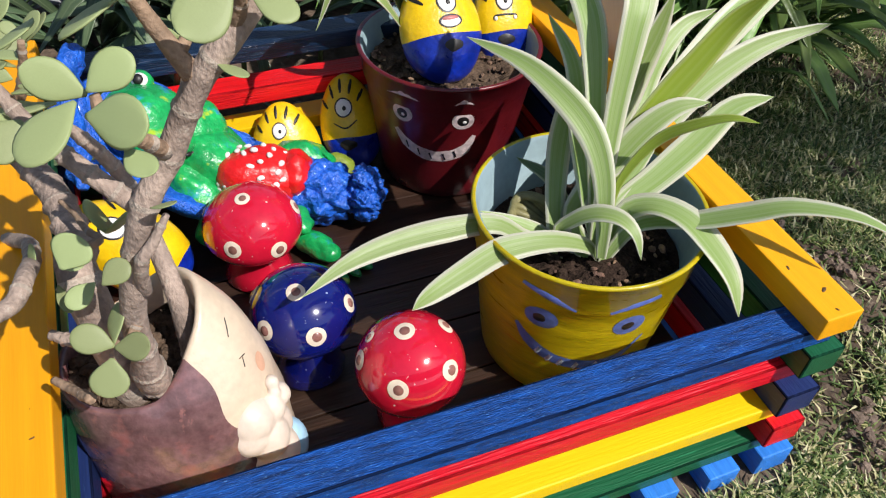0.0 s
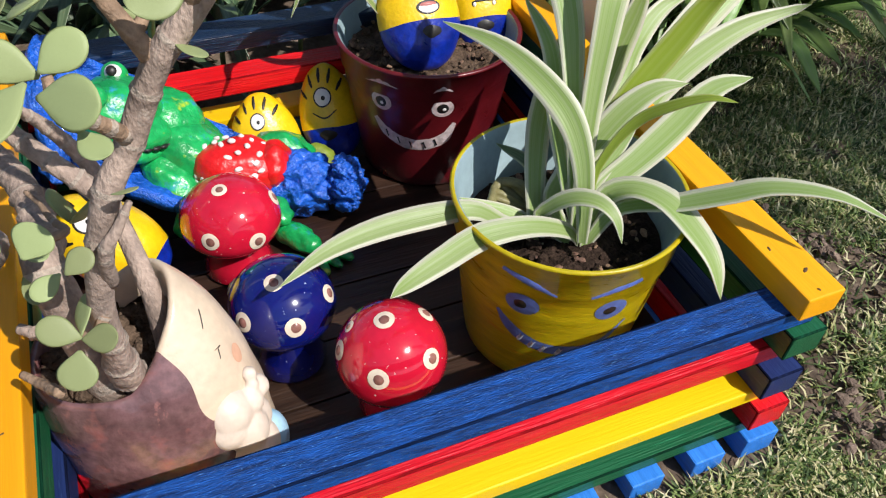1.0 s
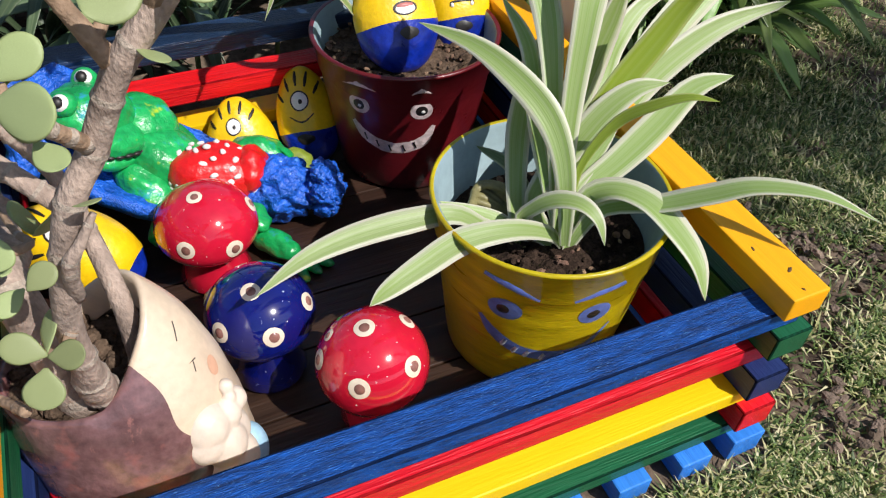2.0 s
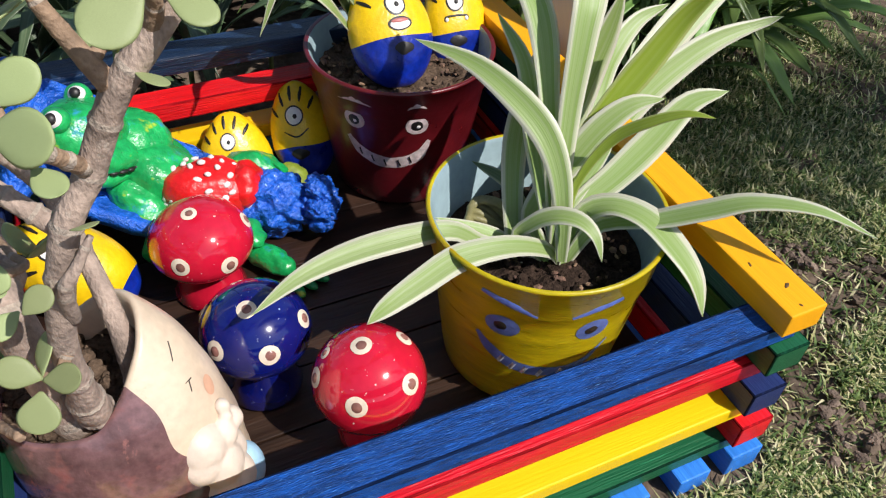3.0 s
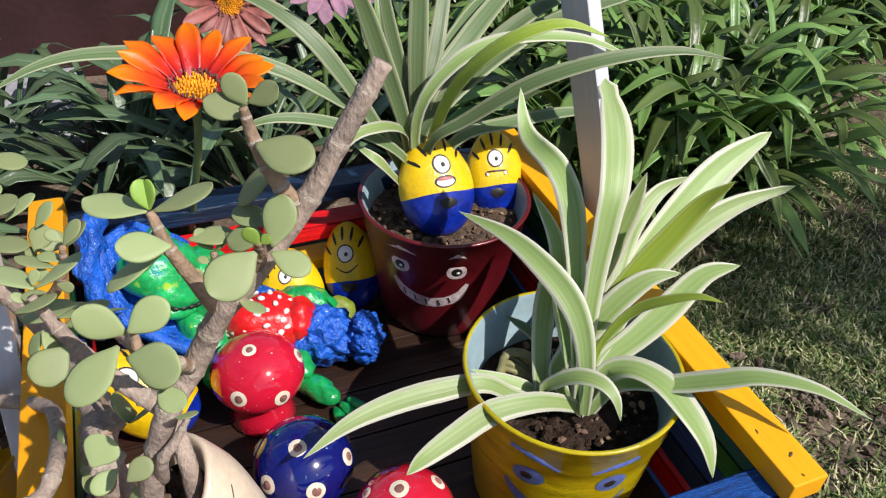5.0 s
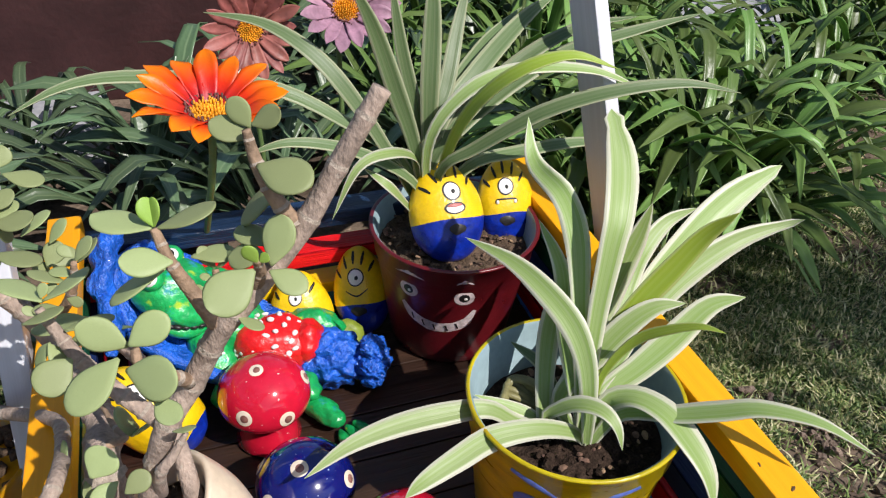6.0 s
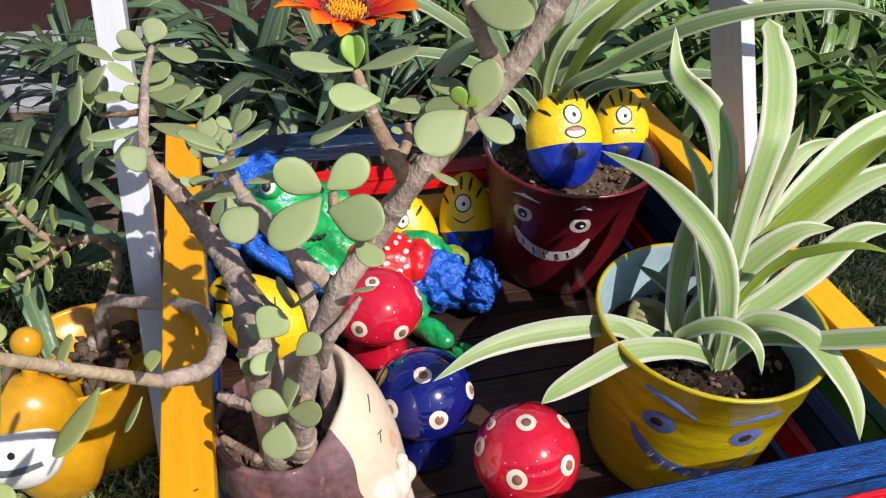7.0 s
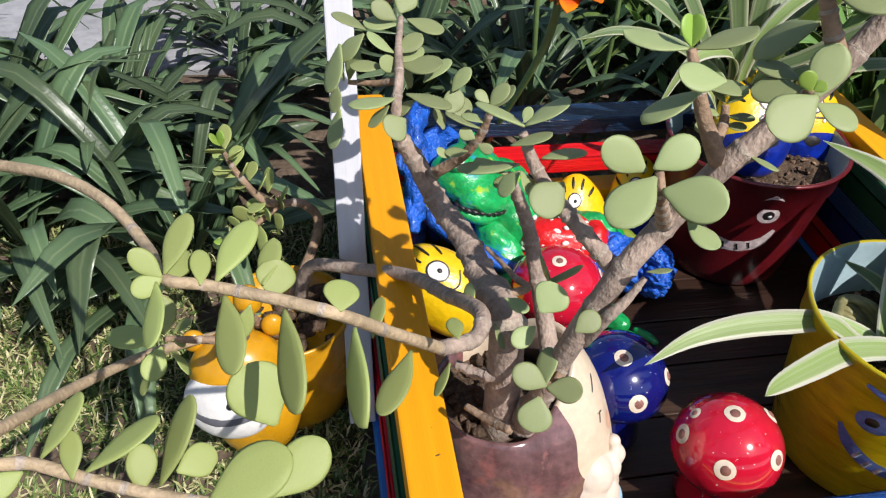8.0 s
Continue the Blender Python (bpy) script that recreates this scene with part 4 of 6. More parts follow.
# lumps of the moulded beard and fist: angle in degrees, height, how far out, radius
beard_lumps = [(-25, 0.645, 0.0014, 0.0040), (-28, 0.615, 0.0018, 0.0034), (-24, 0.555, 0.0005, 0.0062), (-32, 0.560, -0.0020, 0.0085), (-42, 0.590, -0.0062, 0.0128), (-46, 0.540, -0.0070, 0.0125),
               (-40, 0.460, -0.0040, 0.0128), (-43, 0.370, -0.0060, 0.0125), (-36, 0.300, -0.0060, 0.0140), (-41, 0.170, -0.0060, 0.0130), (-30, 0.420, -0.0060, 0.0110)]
WHITE_CLAY = shade("white_matt_ceramic", (0.67, 0.57, 0.48), 0.5, 0.08, 40, 0.1)
part("body", bm, [HAT, SKIN], planter)
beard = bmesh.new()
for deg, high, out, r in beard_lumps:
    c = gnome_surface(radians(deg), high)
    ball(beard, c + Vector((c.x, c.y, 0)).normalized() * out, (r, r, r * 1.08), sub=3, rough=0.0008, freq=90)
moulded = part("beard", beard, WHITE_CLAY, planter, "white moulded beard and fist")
melt = moulded.modifiers.new("melt", "REMESH")
melt.mode, melt.voxel_size, melt.use_smooth_shade = "VOXEL", 0.0008, True
soften = moulded.modifiers.new("soften", "SMOOTH")
soften.factor, soften.iterations = 0.5, 9
part("shirt", ball(bmesh.new(), gnome_surface(radians(-25), 0.22) * 0.97, (0.0095, 0.0110, 0.0170), sub=3), PALE_BLUE, planter, "pale blue shirt")


def gnome_face(u, v):
    az, f = -0.52 + u / 0.05, v
    p = gnome_surface(az, f)
    a, b = gnome_surface(az + 0.01, f), gnome_surface(az, f + 0.01)
    return p, (a - p).cross(b - p).normalized()


part("cheek", dab(bmesh.new(), gnome_face, (0.0090, 0.720), 0.0040, 0.036, 0.0004), BLUSH, planter, "orange blush on the cheek")
part("closed_eye", stroke(bmesh.new(), gnome_face, [(0.0142, 0.925), (0.0060, 0.903)], [0.0005, 0.0011, 0.0005], 0.0008, 8), INK, planter, "black closed-eye line")
for start, tip in (((0.0044, 0.822), (0.0007, 0.838)), ((0.0028, 0.826), (0.0000, 0.802)), ((0.0046, 0.820), (0.0026, 0.828))):
    part("closed_eye", stroke(bmesh.new(), gnome_face, [start, tip], [0.0007, 0.0005], 0.0006, 5), INK, planter, "black eyelash line")
dirt = bmesh.new()
for k in range(60):
    a, q = random.uniform(0, 6.28), 0.031 * math.sqrt(random.random())
    ball(dirt, (q * math.cos(a) - 0.009, q * math.sin(a) + 0.003, 0.089 + random.uniform(0, 0.004)), [random.uniform(0.002, 0.006) for _ in range(3)], sub=1, rough=0.002, freq=200, seed=k)
lathe(dirt, [(0.0340, 0.089), (0.02, 0.090), (0.0, 0.091)], 40, (-0.007, 0.003, 0))
part("soil", dirt, SOIL, planter, "dry lumpy soil", kind="stuff")

# ---- succulent shrubs ----
def leaf_mesh(name, length, width, thick, curl):
    """A fleshy, spoon-shaped leaf along local x, its upper side towards z."""
    bm = bmesh.new()
    rows = []
    n, m = 13, 12
    for i in range(n + 1):
        f = i / n
        g = f if f < 0.6 else 0.6 + 0.4 * math.sin(math.pi / 2 * (f - 0.6) / 0.4)
        w = width / 2 * (0.10 + 0.90 * math.sin(math.pi / 2 * min(1, f / 0.60)) ** 1.15) * (math.sqrt(max(0.0, 1 - ((g - 0.60) / 0.402) ** 2)) if f > 0.60 else 1.0)
        t = thick / 2 * (math.sin(math.pi * (0.08 + 0.84 * f))) ** 0.5
        x, z0 = length * (f if f < 0.6 else 0.6 + 0.4 * math.sin(math.pi / 2 * (f - 0.6) / 0.4)), curl * length * (f * f)
        rows.append([bm.verts.new((x, w * math.cos(2 * math.pi * s / m), z0 + t * math.sin(2 * math.pi * s / m) + 0.05 * w * abs(math.cos(2 * math.pi * s / m)))) for s in range(m)])
    for a, b in zip(rows, rows[1:]):
        for s in range(m):
            bm.faces.new((a[s], a[(s + 1) % m], b[(s + 1) % m], b[s]))
    bm.faces.new(rows[0][::-1])
    bm.faces.new(rows[-1])
    bmesh.ops.recalc_face_normals(bm, faces=bm.faces)
    me = bpy.data.meshes.new(name)
    bm.to_mesh(me)
    bm.free()
    me.shade_smooth()
    return me


LEAVES = [leaf_mesh("succulent_leaf", 1.0, w, 0.095, c) for w, c in ((0.78, 0.10), (0.70, -0.08), (0.86, 0.03), (0.60, 0.16))]
YOUNG = [leaf_mesh("young_leaf", 1.0, 0.70, 0.16, 0.12)]
for me in LEAVES:
    me.materials.append(JADE)
YOUNG[0].materials.append(JADE_YOUNG)
TRAILING = [me.copy() for me in LEAVES]
for me in TRAILING:
    me.materials[0] = JADE_SUNLIT
LEAF_KINDS = {}
WIDTHS = {me.name: w for me, w in zip(LEAVES + YOUNG + TRAILING, (0.78, 0.70, 0.86, 0.60, 0.70, 0.78, 0.70, 0.86, 0.60))}
dice = random.Random(11)


def jade_leaf(plant, at, way, size, up=(0, 0, 1), young=False):
    way, up = Vector(way).normalized(), Vector(up)
    y = up.cross(way)
    if y.length < 0.05:
        y = Vector((0.3, 1, 0)).cross(way)
    y.normalize()
    z = way.cross(y)
    ob = new("leaf", dice.choice(YOUNG if young else LEAF_KINDS.get(plant.name, LEAVES)))
    m = Matrix((way, y, z)).transposed().to_4x4()
    m.translation = Vector(at) - Vector(plant.location)
    ob.parent = plant
    ob.matrix_basis = m @ Matrix.Diagonal((size, size, size, 1))
    return ob


def limb(plant, name, points, radii, material=None, rings=30, knots=0.14, pitch=0.011):
    o = Vector(plant.location)
    return part(name, tube(bmesh.new(), [Vector(p) - o for p in points], radii, 12, rings, knots, pitch), [material or BARK, SCAR], plant)


def leafy(plant, points, pairs, size, start=0.2, droop=0.0, tip=True, spread=1.0):
    """Opposite pairs of leaves along a shoot, each pair a quarter turn from the last."""
    path = smooth_path(points, 40)
    for k in range(pairs):
        f = start + (1 - start) * (k + 0.5) / pairs
        i = min(39, int(f * 40))
        p, way = path[i], (path[i + 1] - path[i]).normalized()
        side = way.cross(Vector((0.2, 0.9, 0.5))).normalized()
        side = Matrix.Rotation(k * 1.57 + dice.uniform(-0.4, 0.4), 3, way) @ side
        for s in (-1, 1):
            d = side * s * spread + way * dice.uniform(0.1, 0.6) + Vector((0, 0, dice.uniform(-0.1, 0.35) - droop))
            jade_leaf(plant, p + side * s * 0.002, d, size * dice.uniform(0.72, 1.12), way + Vector((0, 0, 0.5)))
    if tip:
        for s in (-1, 1):
            jade_leaf(plant, path[-1], (path[-1] - path[-2]).normalized() + Vector((s * 0.6, 0.1, 0.2)), size * 0.62, young=True)


def spoon(plant, base, tip, nor, wide, young=False):
    """One leaf from its foot to its tip, its upper side along nor; wide: its width as a share of its length."""
    way = Vector(tip) - Vector(base)
    ob = jade_leaf(plant, base, way, way.length, nor, young)
    ob.matrix_basis = ob.matrix_basis @ Matrix.Diagonal((1, wide / WIDTHS[ob.data.name], 0.95, 1))
    return ob


shrub = thing("jade_shrub", "old succulent shrub with a ringed grey trunk in the gnome planter", "potted plant", (-0.008, 0.440, FLOOR + 0.086))
S = shrub
limb(S, "trunk", [(-0.0085, 0.4400, 0.1840), (-0.0092, 0.4360, 0.2000), (-0.0100, 0.4300, 0.2150), (-0.0090, 0.4240, 0.2350), (-0.0057, 0.4153, 0.2736), (0.0075, 0.4112, 0.3210), (0.0213, 0.4133, 0.3427), (0.0340, 0.4103, 0.3684), (0.0462, 0.4092, 0.3836), (0.0667, 0.4114, 0.4077), (0.0796, 0.4121, 0.4292), (0.0954, 0.4129, 0.4555)], [0.0060, 0.0072, 0.0078, 0.0058, 0.0050, 0.0047, 0.0046, 0.0045, 0.0044, 0.0041, 0.0038, 0.0034], None, 190, 0.15, 0.021)
limb(S, "branch", [(0.0335, 0.4106, 0.3720), (0.0265, 0.4149, 0.3858), (0.0216, 0.4169, 0.3976), (0.0184, 0.4219, 0.4087)], [0.0036, 0.0028, 0.0022, 0.0016], TWIG, 36, 0.2, 0.009)
spoon(S, (0.0176, 0.4222, 0.4086), (-0.0009, 0.4324, 0.4074), (-0.0466, 0.0348, 0.9983), 0.68)
spoon(S, (0.0193, 0.4216, 0.4088), (0.0400, 0.4216, 0.4122), (-0.1605, 0.1360, 0.9776), 0.68)
spoon(S, (0.0230, 0.4042, 0.4065), (0.0070, 0.4061, 0.4073), (-0.0142, -0.4696, 0.8828), 0.68)
spoon(S, (0.0199, 0.4112, 0.3994), (0.0003, 0.4087, 0.3917), (-0.3816, 0.1961, 0.9033), 0.68)
spoon(S, (0.0284, 0.4238, 0.3932), (0.0442, 0.4239, 0.3932), (0.0035, -0.0675, 0.9977), 0.68)
spoon(S, (0.0185, 0.4221, 0.4091), (0.0160, 0.4274, 0.4179), (0.3260, -0.7665, 0.5534), 0.70, True)
spoon(S, (0.0185, 0.4221, 0.4091), (0.0207, 0.4259, 0.4184), (-0.8108, -0.4460, 0.3790), 0.70, True)
limb(S, "branch", [(0.0308, 0.4121, 0.3784), (0.0354, 0.4179, 0.3825), (0.0360, 0.4212, 0.3881)], [0.0022, 0.0018, 0.0013], TWIG, 20, 0.2, 0.008)
spoon(S, (0.0359, 0.4215, 0.3884), (0.0314, 0.4271, 0.3945), (0.3252, -0.5612, 0.7611), 0.68)
spoon(S, (0.0364, 0.4213, 0.3885), (0.0430, 0.4213, 0.3938), (-0.6289, -0.0243, 0.7771), 0.68)
spoon(S, (0.0366, 0.4189, 0.3848), (0.0448, 0.4152, 0.3855), (-0.0811, 0.0008, 0.9967), 0.68)
spoon(S, (0.0344, 0.4197, 0.3845), (0.0305, 0.4224, 0.3860), (0.0895, -0.3654, 0.9265), 0.68)
spoon(S, (0.0361, 0.4175, 0.3824), (0.0422, 0.4145, 0.3824), (-0.1072, -0.2206, 0.9695), 0.68)
spoon(S, (0.0324, 0.4182, 0.3809), (0.0265, 0.4207, 0.3807), (-0.3445, -0.7823, 0.5190), 0.76)
limb(S, "branch", [(0.0485, 0.4084, 0.3881), (0.0500, 0.4045, 0.3969), (0.0491, 0.3998, 0.4054)], [0.003, 0.0022, 0.0015], TWIG, 24, 0.2, 0.008)
spoon(S, (0.0537, 0.4019, 0.4003), (0.0610, 0.4104, 0.4138), (-0.3795, -0.6735, 0.6344), 0.69)
spoon(S, (0.0473, 0.3934, 0.4061), (0.0316, 0.3883, 0.3969), (-0.1693, -0.7077, 0.6859), 0.81)
spoon(S, (0.0527, 0.3996, 0.4000), (0.0633, 0.3906, 0.3966), (-0.0827, -0.4339, 0.8971), 0.68)
spoon(S, (0.0526, 0.4079, 0.4006), (0.0419, 0.4176, 0.3943), (-0.6133, -0.1775, 0.7696), 0.68)
spoon(S, (0.0541, 0.4125, 0.4011), (0.0463, 0.4263, 0.4000), (-0.1160, 0.0119, 0.9932), 0.68)
spoon(S, (0.0491, 0.3991, 0.4043), (0.0457, 0.4011, 0.4109), (-0.2941, -0.9465, 0.1328), 0.73, True)
spoon(S, (0.0497, 0.3990, 0.4047), (0.0529, 0.3988, 0.4075), (-0.4553, -0.7621, 0.4603), 0.91, True)
limb(S, "branch", [(0.0636, 0.4117, 0.4094), (0.0574, 0.4142, 0.4215), (0.0538, 0.4186, 0.4321), (0.0521, 0.4211, 0.4420)], [0.0032, 0.0026, 0.0022, 0.0015], TWIG, 34, 0.2, 0.008)
spoon(S, (0.0539, 0.4158, 0.4314), (0.0682, 0.3997, 0.4322), (-0.3685, -0.2818, 0.8859), 0.68)
spoon(S, (0.0609, 0.4221, 0.4163), (0.0474, 0.4340, 0.4010), (-0.7177, 0.0708, 0.6927), 0.68)
spoon(S, (0.0538, 0.4233, 0.4376), (0.0415, 0.4307, 0.4406), (-0.1278, -0.5514, 0.8244), 0.68)
spoon(S, (0.0542, 0.4246, 0.4416), (0.0644, 0.4208, 0.4471), (-0.5378, -0.6243, 0.5666), 0.68)
spoon(S, (0.0539, 0.4245, 0.4407), (0.0490, 0.4301, 0.4495), (-0.4420, -0.8454, 0.3000), 0.75)
limb(S, "branch", [(0.0202, 0.4111, 0.3460), (0.0076, 0.3970, 0.3694), (0.0060, 0.3988, 0.3777)], [0.0028, 0.0022, 0.0015], TWIG, 24, 0.2, 0.008)
spoon(S, (0.0038, 0.4030, 0.3754), (-0.0106, 0.4101, 0.3826), (-0.1512, -0.8403, 0.5207), 0.69)
spoon(S, (0.0043, 0.3999, 0.3784), (0.0179, 0.4010, 0.3873), (-0.3021, -0.7748, 0.5554), 0.72)
spoon(S, (0.0015, 0.3922, 0.3806), (-0.0152, 0.3806, 0.3728), (-0.2105, -0.3231, 0.9227), 0.68)
spoon(S, (0.0032, 0.3892, 0.3776), (0.0187, 0.3761, 0.3797), (-0.5642, -0.5724, 0.5950), 0.74)
spoon(S, (0.0109, 0.3825, 0.3699), (0.0161, 0.3713, 0.3664), (0.0424, -0.2825, 0.9583), 0.68)
spoon(S, (0.0071, 0.4019, 0.3754), (0.0088, 0.4038, 0.3790), (-0.2854, -0.7717, 0.5684), 0.78, True)
spoon(S, (0.0406, 0.4057, 0.3775), (0.0482, 0.3991, 0.3743), (0.3984, 0.0083, 0.9172), 0.68)
spoon(S, (0.0115, 0.3990, 0.3340), (0.0200, 0.3964, 0.3349), (0.0192, 0.3860, 0.9223), 0.68)
limb(S, "branch", [(0.0079, 0.4161, 0.3203), (-0.0059, 0.4222, 0.3360), (-0.0173, 0.4319, 0.3477), (-0.0238, 0.4384, 0.3582), (-0.0278, 0.4412, 0.3681)], [0.0036, 0.0033, 0.0029, 0.0024, 0.0017], None, 70, 0.22, 0.01)
spoon(S, (-0.0265, 0.4438, 0.3691), (-0.0417, 0.4586, 0.3707), (0.3121, 0.2212, 0.9239), 0.68)
spoon(S, (-0.0261, 0.4439, 0.3695), (-0.0081, 0.4502, 0.3737), (-0.2989, 0.2318, 0.9257), 0.68)
spoon(S, (-0.0334, 0.4358, 0.3664), (-0.0182, 0.4352, 0.3695), (-0.1807, 0.2387, 0.9541), 0.68)
spoon(S, (-0.0175, 0.4189, 0.3607), (-0.0295, 0.4113, 0.3546), (0.0470, -0.6734, 0.7378), 0.91)
spoon(S, (-0.0207, 0.4364, 0.3598), (-0.0030, 0.4394, 0.3592), (-0.0146, 0.2665, 0.9637), 0.68)
spoon(S, (-0.0274, 0.4398, 0.3523), (-0.0353, 0.4387, 0.3426), (-0.7307, -0.2828, 0.6213), 0.68)
spoon(S, (-0.0277, 0.4382, 0.3535), (-0.0232, 0.4316, 0.3458), (0.4976, -0.4949, 0.7124), 0.68)
spoon(S, (-0.0268, 0.4445, 0.3702), (-0.0243, 0.4472, 0.3752), (-0.1402, -0.8396, 0.5247), 0.68)
limb(S, "branch", [(0.0080, 0.4480, 0.1860), (0.0080, 0.4620, 0.2220), (0.0026, 0.4843, 0.2572), (-0.0021, 0.4920, 0.2798), (-0.0119, 0.4882, 0.3049), (-0.0203, 0.4785, 0.3235)], [0.0056, 0.005, 0.0042, 0.0036, 0.0028, 0.0018], None, 100, 0.22, 0.011)
spoon(S, (-0.0152, 0.4803, 0.3273), (-0.0425, 0.4811, 0.3233), (-0.1321, 0.2947, 0.9464), 0.68)
spoon(S, (-0.0211, 0.4786, 0.3235), (-0.0321, 0.4916, 0.3223), (0.1193, 0.1910, 0.9743), 0.68)
spoon(S, (-0.0186, 0.4785, 0.3240), (-0.0267, 0.4720, 0.3202), (-0.2755, -0.1999, 0.9403), 0.68)
spoon(S, (-0.0055, 0.4460, 0.2886), (0.0014, 0.4313, 0.3046), (-0.4352, 0.5600, 0.7050), 0.68)
spoon(S, (-0.0064, 0.4469, 0.2893), (-0.0135, 0.4377, 0.3073), (0.9300, 0.0095, 0.3674), 0.68)
limb(S, "branch", [(-0.0200, 0.4420, 0.1860), (-0.0241, 0.4407, 0.2695), (-0.0263, 0.4744, 0.2629), (-0.0322, 0.5021, 0.2687), (-0.0425, 0.5215, 0.2770), (-0.0536, 0.5280, 0.2985), (-0.0631, 0.5264, 0.3173), (-0.0638, 0.5289, 0.3309), (-0.0617, 0.5371, 0.3414), (-0.0602, 0.5528, 0.3497), (-0.0568, 0.5730, 0.3550)], [0.009, 0.0082, 0.0072, 0.0064, 0.0058, 0.005, 0.0036, 0.0026, 0.0022, 0.0019, 0.0014], None, 150, 0.2, 0.012)
spoon(S, (-0.0575, 0.5712, 0.3582), (-0.0520, 0.5789, 0.3662), (0.1216, -0.7562, 0.6430), 1.01)
spoon(S, (-0.0594, 0.5699, 0.3553), (-0.0713, 0.5732, 0.3627), (0.1230, -0.8137, 0.5681), 0.68)
spoon(S, (-0.0541, 0.5699, 0.3557), (-0.0364, 0.5659, 0.3494), (0.2789, -0.2336, 0.9315), 0.68)
spoon(S, (-0.0591, 0.5689, 0.3533), (-0.0751, 0.5746, 0.3514), (-0.1806, -0.1868, 0.9657), 0.68)
spoon(S, (-0.0748, 0.5680, 0.3515), (-0.0902, 0.5750, 0.3585), (0.3856, -0.0739, 0.9197), 0.68)
spoon(S, (-0.0765, 0.5536, 0.3561), (-0.0892, 0.5516, 0.3444), (-0.6000, -0.3620, 0.7134), 0.68)
spoon(S, (-0.0882, 0.5513, 0.3525), (-0.0933, 0.5403, 0.3325), (-0.8516, -0.3377, 0.4010), 0.68)
spoon(S, (-0.0627, 0.5496, 0.3478), (-0.0763, 0.5531, 0.3551), (0.4372, -0.1490, 0.8869), 0.68)
spoon(S, (-0.0614, 0.5496, 0.3478), (-0.0484, 0.5559, 0.3524), (-0.0869, -0.4604, 0.8835), 0.68)
spoon(S, (-0.0593, 0.5463, 0.3415), (-0.0711, 0.5443, 0.3463), (0.3468, -0.7673, 0.5394), 0.68)
spoon(S, (-0.0600, 0.5470, 0.3429), (-0.0404, 0.5398, 0.3438), (-0.1219, -0.2163, 0.9687), 0.68)
spoon(S, (-0.0676, 0.5468, 0.3423), (-0.0838, 0.5499, 0.3405), (-0.1222, -0.0377, 0.9918), 0.68)
spoon(S, (-0.0490, 0.5426, 0.3354), (-0.0354, 0.5507, 0.3439), (-0.4951, -0.0731, 0.8657), 0.68)
spoon(S, (-0.0599, 0.5475, 0.3439), (-0.0482, 0.5555, 0.3471), (-0.0665, -0.2846, 0.9563), 0.68)
spoon(S, (-0.0580, 0.5462, 0.3414), (-0.0545, 0.5471, 0.3307), (0.8002, -0.5604, 0.2135), 0.68)
spoon(S, (-0.0648, 0.5272, 0.3359), (-0.0863, 0.5191, 0.3350), (-0.0961, 0.1456, 0.9847), 0.68)
spoon(S, (-0.0594, 0.5280, 0.3375), (-0.0390, 0.5199, 0.3334), (0.2209, 0.0643, 0.9732), 0.68)
spoon(S, (-0.0616, 0.5119, 0.3338), (-0.0709, 0.5051, 0.3304), (0.2714, -0.6957, 0.6651), 1.15)
spoon(S, (-0.0557, 0.5264, 0.3348), (-0.0628, 0.5284, 0.3263), (-0.7741, -0.1966, 0.6017), 0.68)
spoon(S, (-0.0677, 0.5255, 0.3331), (-0.0761, 0.5236, 0.3225), (-0.7596, -0.1629, 0.6297), 0.68)
limb(S, "branch", [(-0.0459, 0.5204, 0.2969), (-0.0344, 0.5138, 0.3099), (-0.0272, 0.5085, 0.3248), (-0.0231, 0.5062, 0.3410)], [0.003, 0.0026, 0.0022, 0.0014], TWIG, 40, 0.25, 0.008)
spoon(S, (-0.0281, 0.5054, 0.3309), (-0.0442, 0.5099, 0.3356), (0.3259, 0.2237, 0.9186), 0.68)
spoon(S, (-0.0232, 0.5097, 0.3389), (-0.0151, 0.5143, 0.3488), (-0.6238, -0.3814, 0.6822), 0.68)
spoon(S, (-0.0235, 0.5108, 0.3407), (-0.0293, 0.5144, 0.3456), (0.1511, -0.7024, 0.6955), 0.68)
spoon(S, (-0.0222, 0.5093, 0.3385), (-0.0111, 0.5126, 0.3471), (-0.6154, -0.0084, 0.7881), 0.68)
spoon(S, (-0.0305, 0.5031, 0.3270), (-0.0375, 0.5059, 0.3301), (-0.0891, -0.8353, 0.5426), 0.79)
spoon(S, (-0.0341, 0.5004, 0.3222), (-0.0446, 0.5006, 0.3211), (-0.1042, -0.1277, 0.9863), 0.68)
spoon(S, (-0.0294, 0.5016, 0.3248), (-0.0227, 0.4989, 0.3222), (-0.1110, -0.8233, 0.5566), 0.69)
spoon(S, (-0.0427, 0.4993, 0.3196), (-0.0486, 0.5021, 0.3230), (0.2598, -0.4872, 0.8337), 0.68)
spoon(S, (-0.0260, 0.5065, 0.3331), (-0.0347, 0.5151, 0.3338), (0.0872, 0.0089, 0.9961), 0.68)
spoon(S, (-0.0363, 0.5350, 0.3338), (-0.0277, 0.5399, 0.3442), (-0.6339, -0.3529, 0.6882), 0.68)
spoon(S, (-0.0389, 0.5294, 0.3239), (-0.0326, 0.5384, 0.3322), (0.0555, -0.6971, 0.7149), 0.78)
spoon(S, (-0.0367, 0.5292, 0.3239), (-0.0261, 0.5372, 0.3274), (0.2750, -0.6642, 0.6951), 0.75)
spoon(S, (-0.0411, 0.5259, 0.3181), (-0.0432, 0.5353, 0.3255), (0.5429, -0.4390, 0.7159), 0.68)
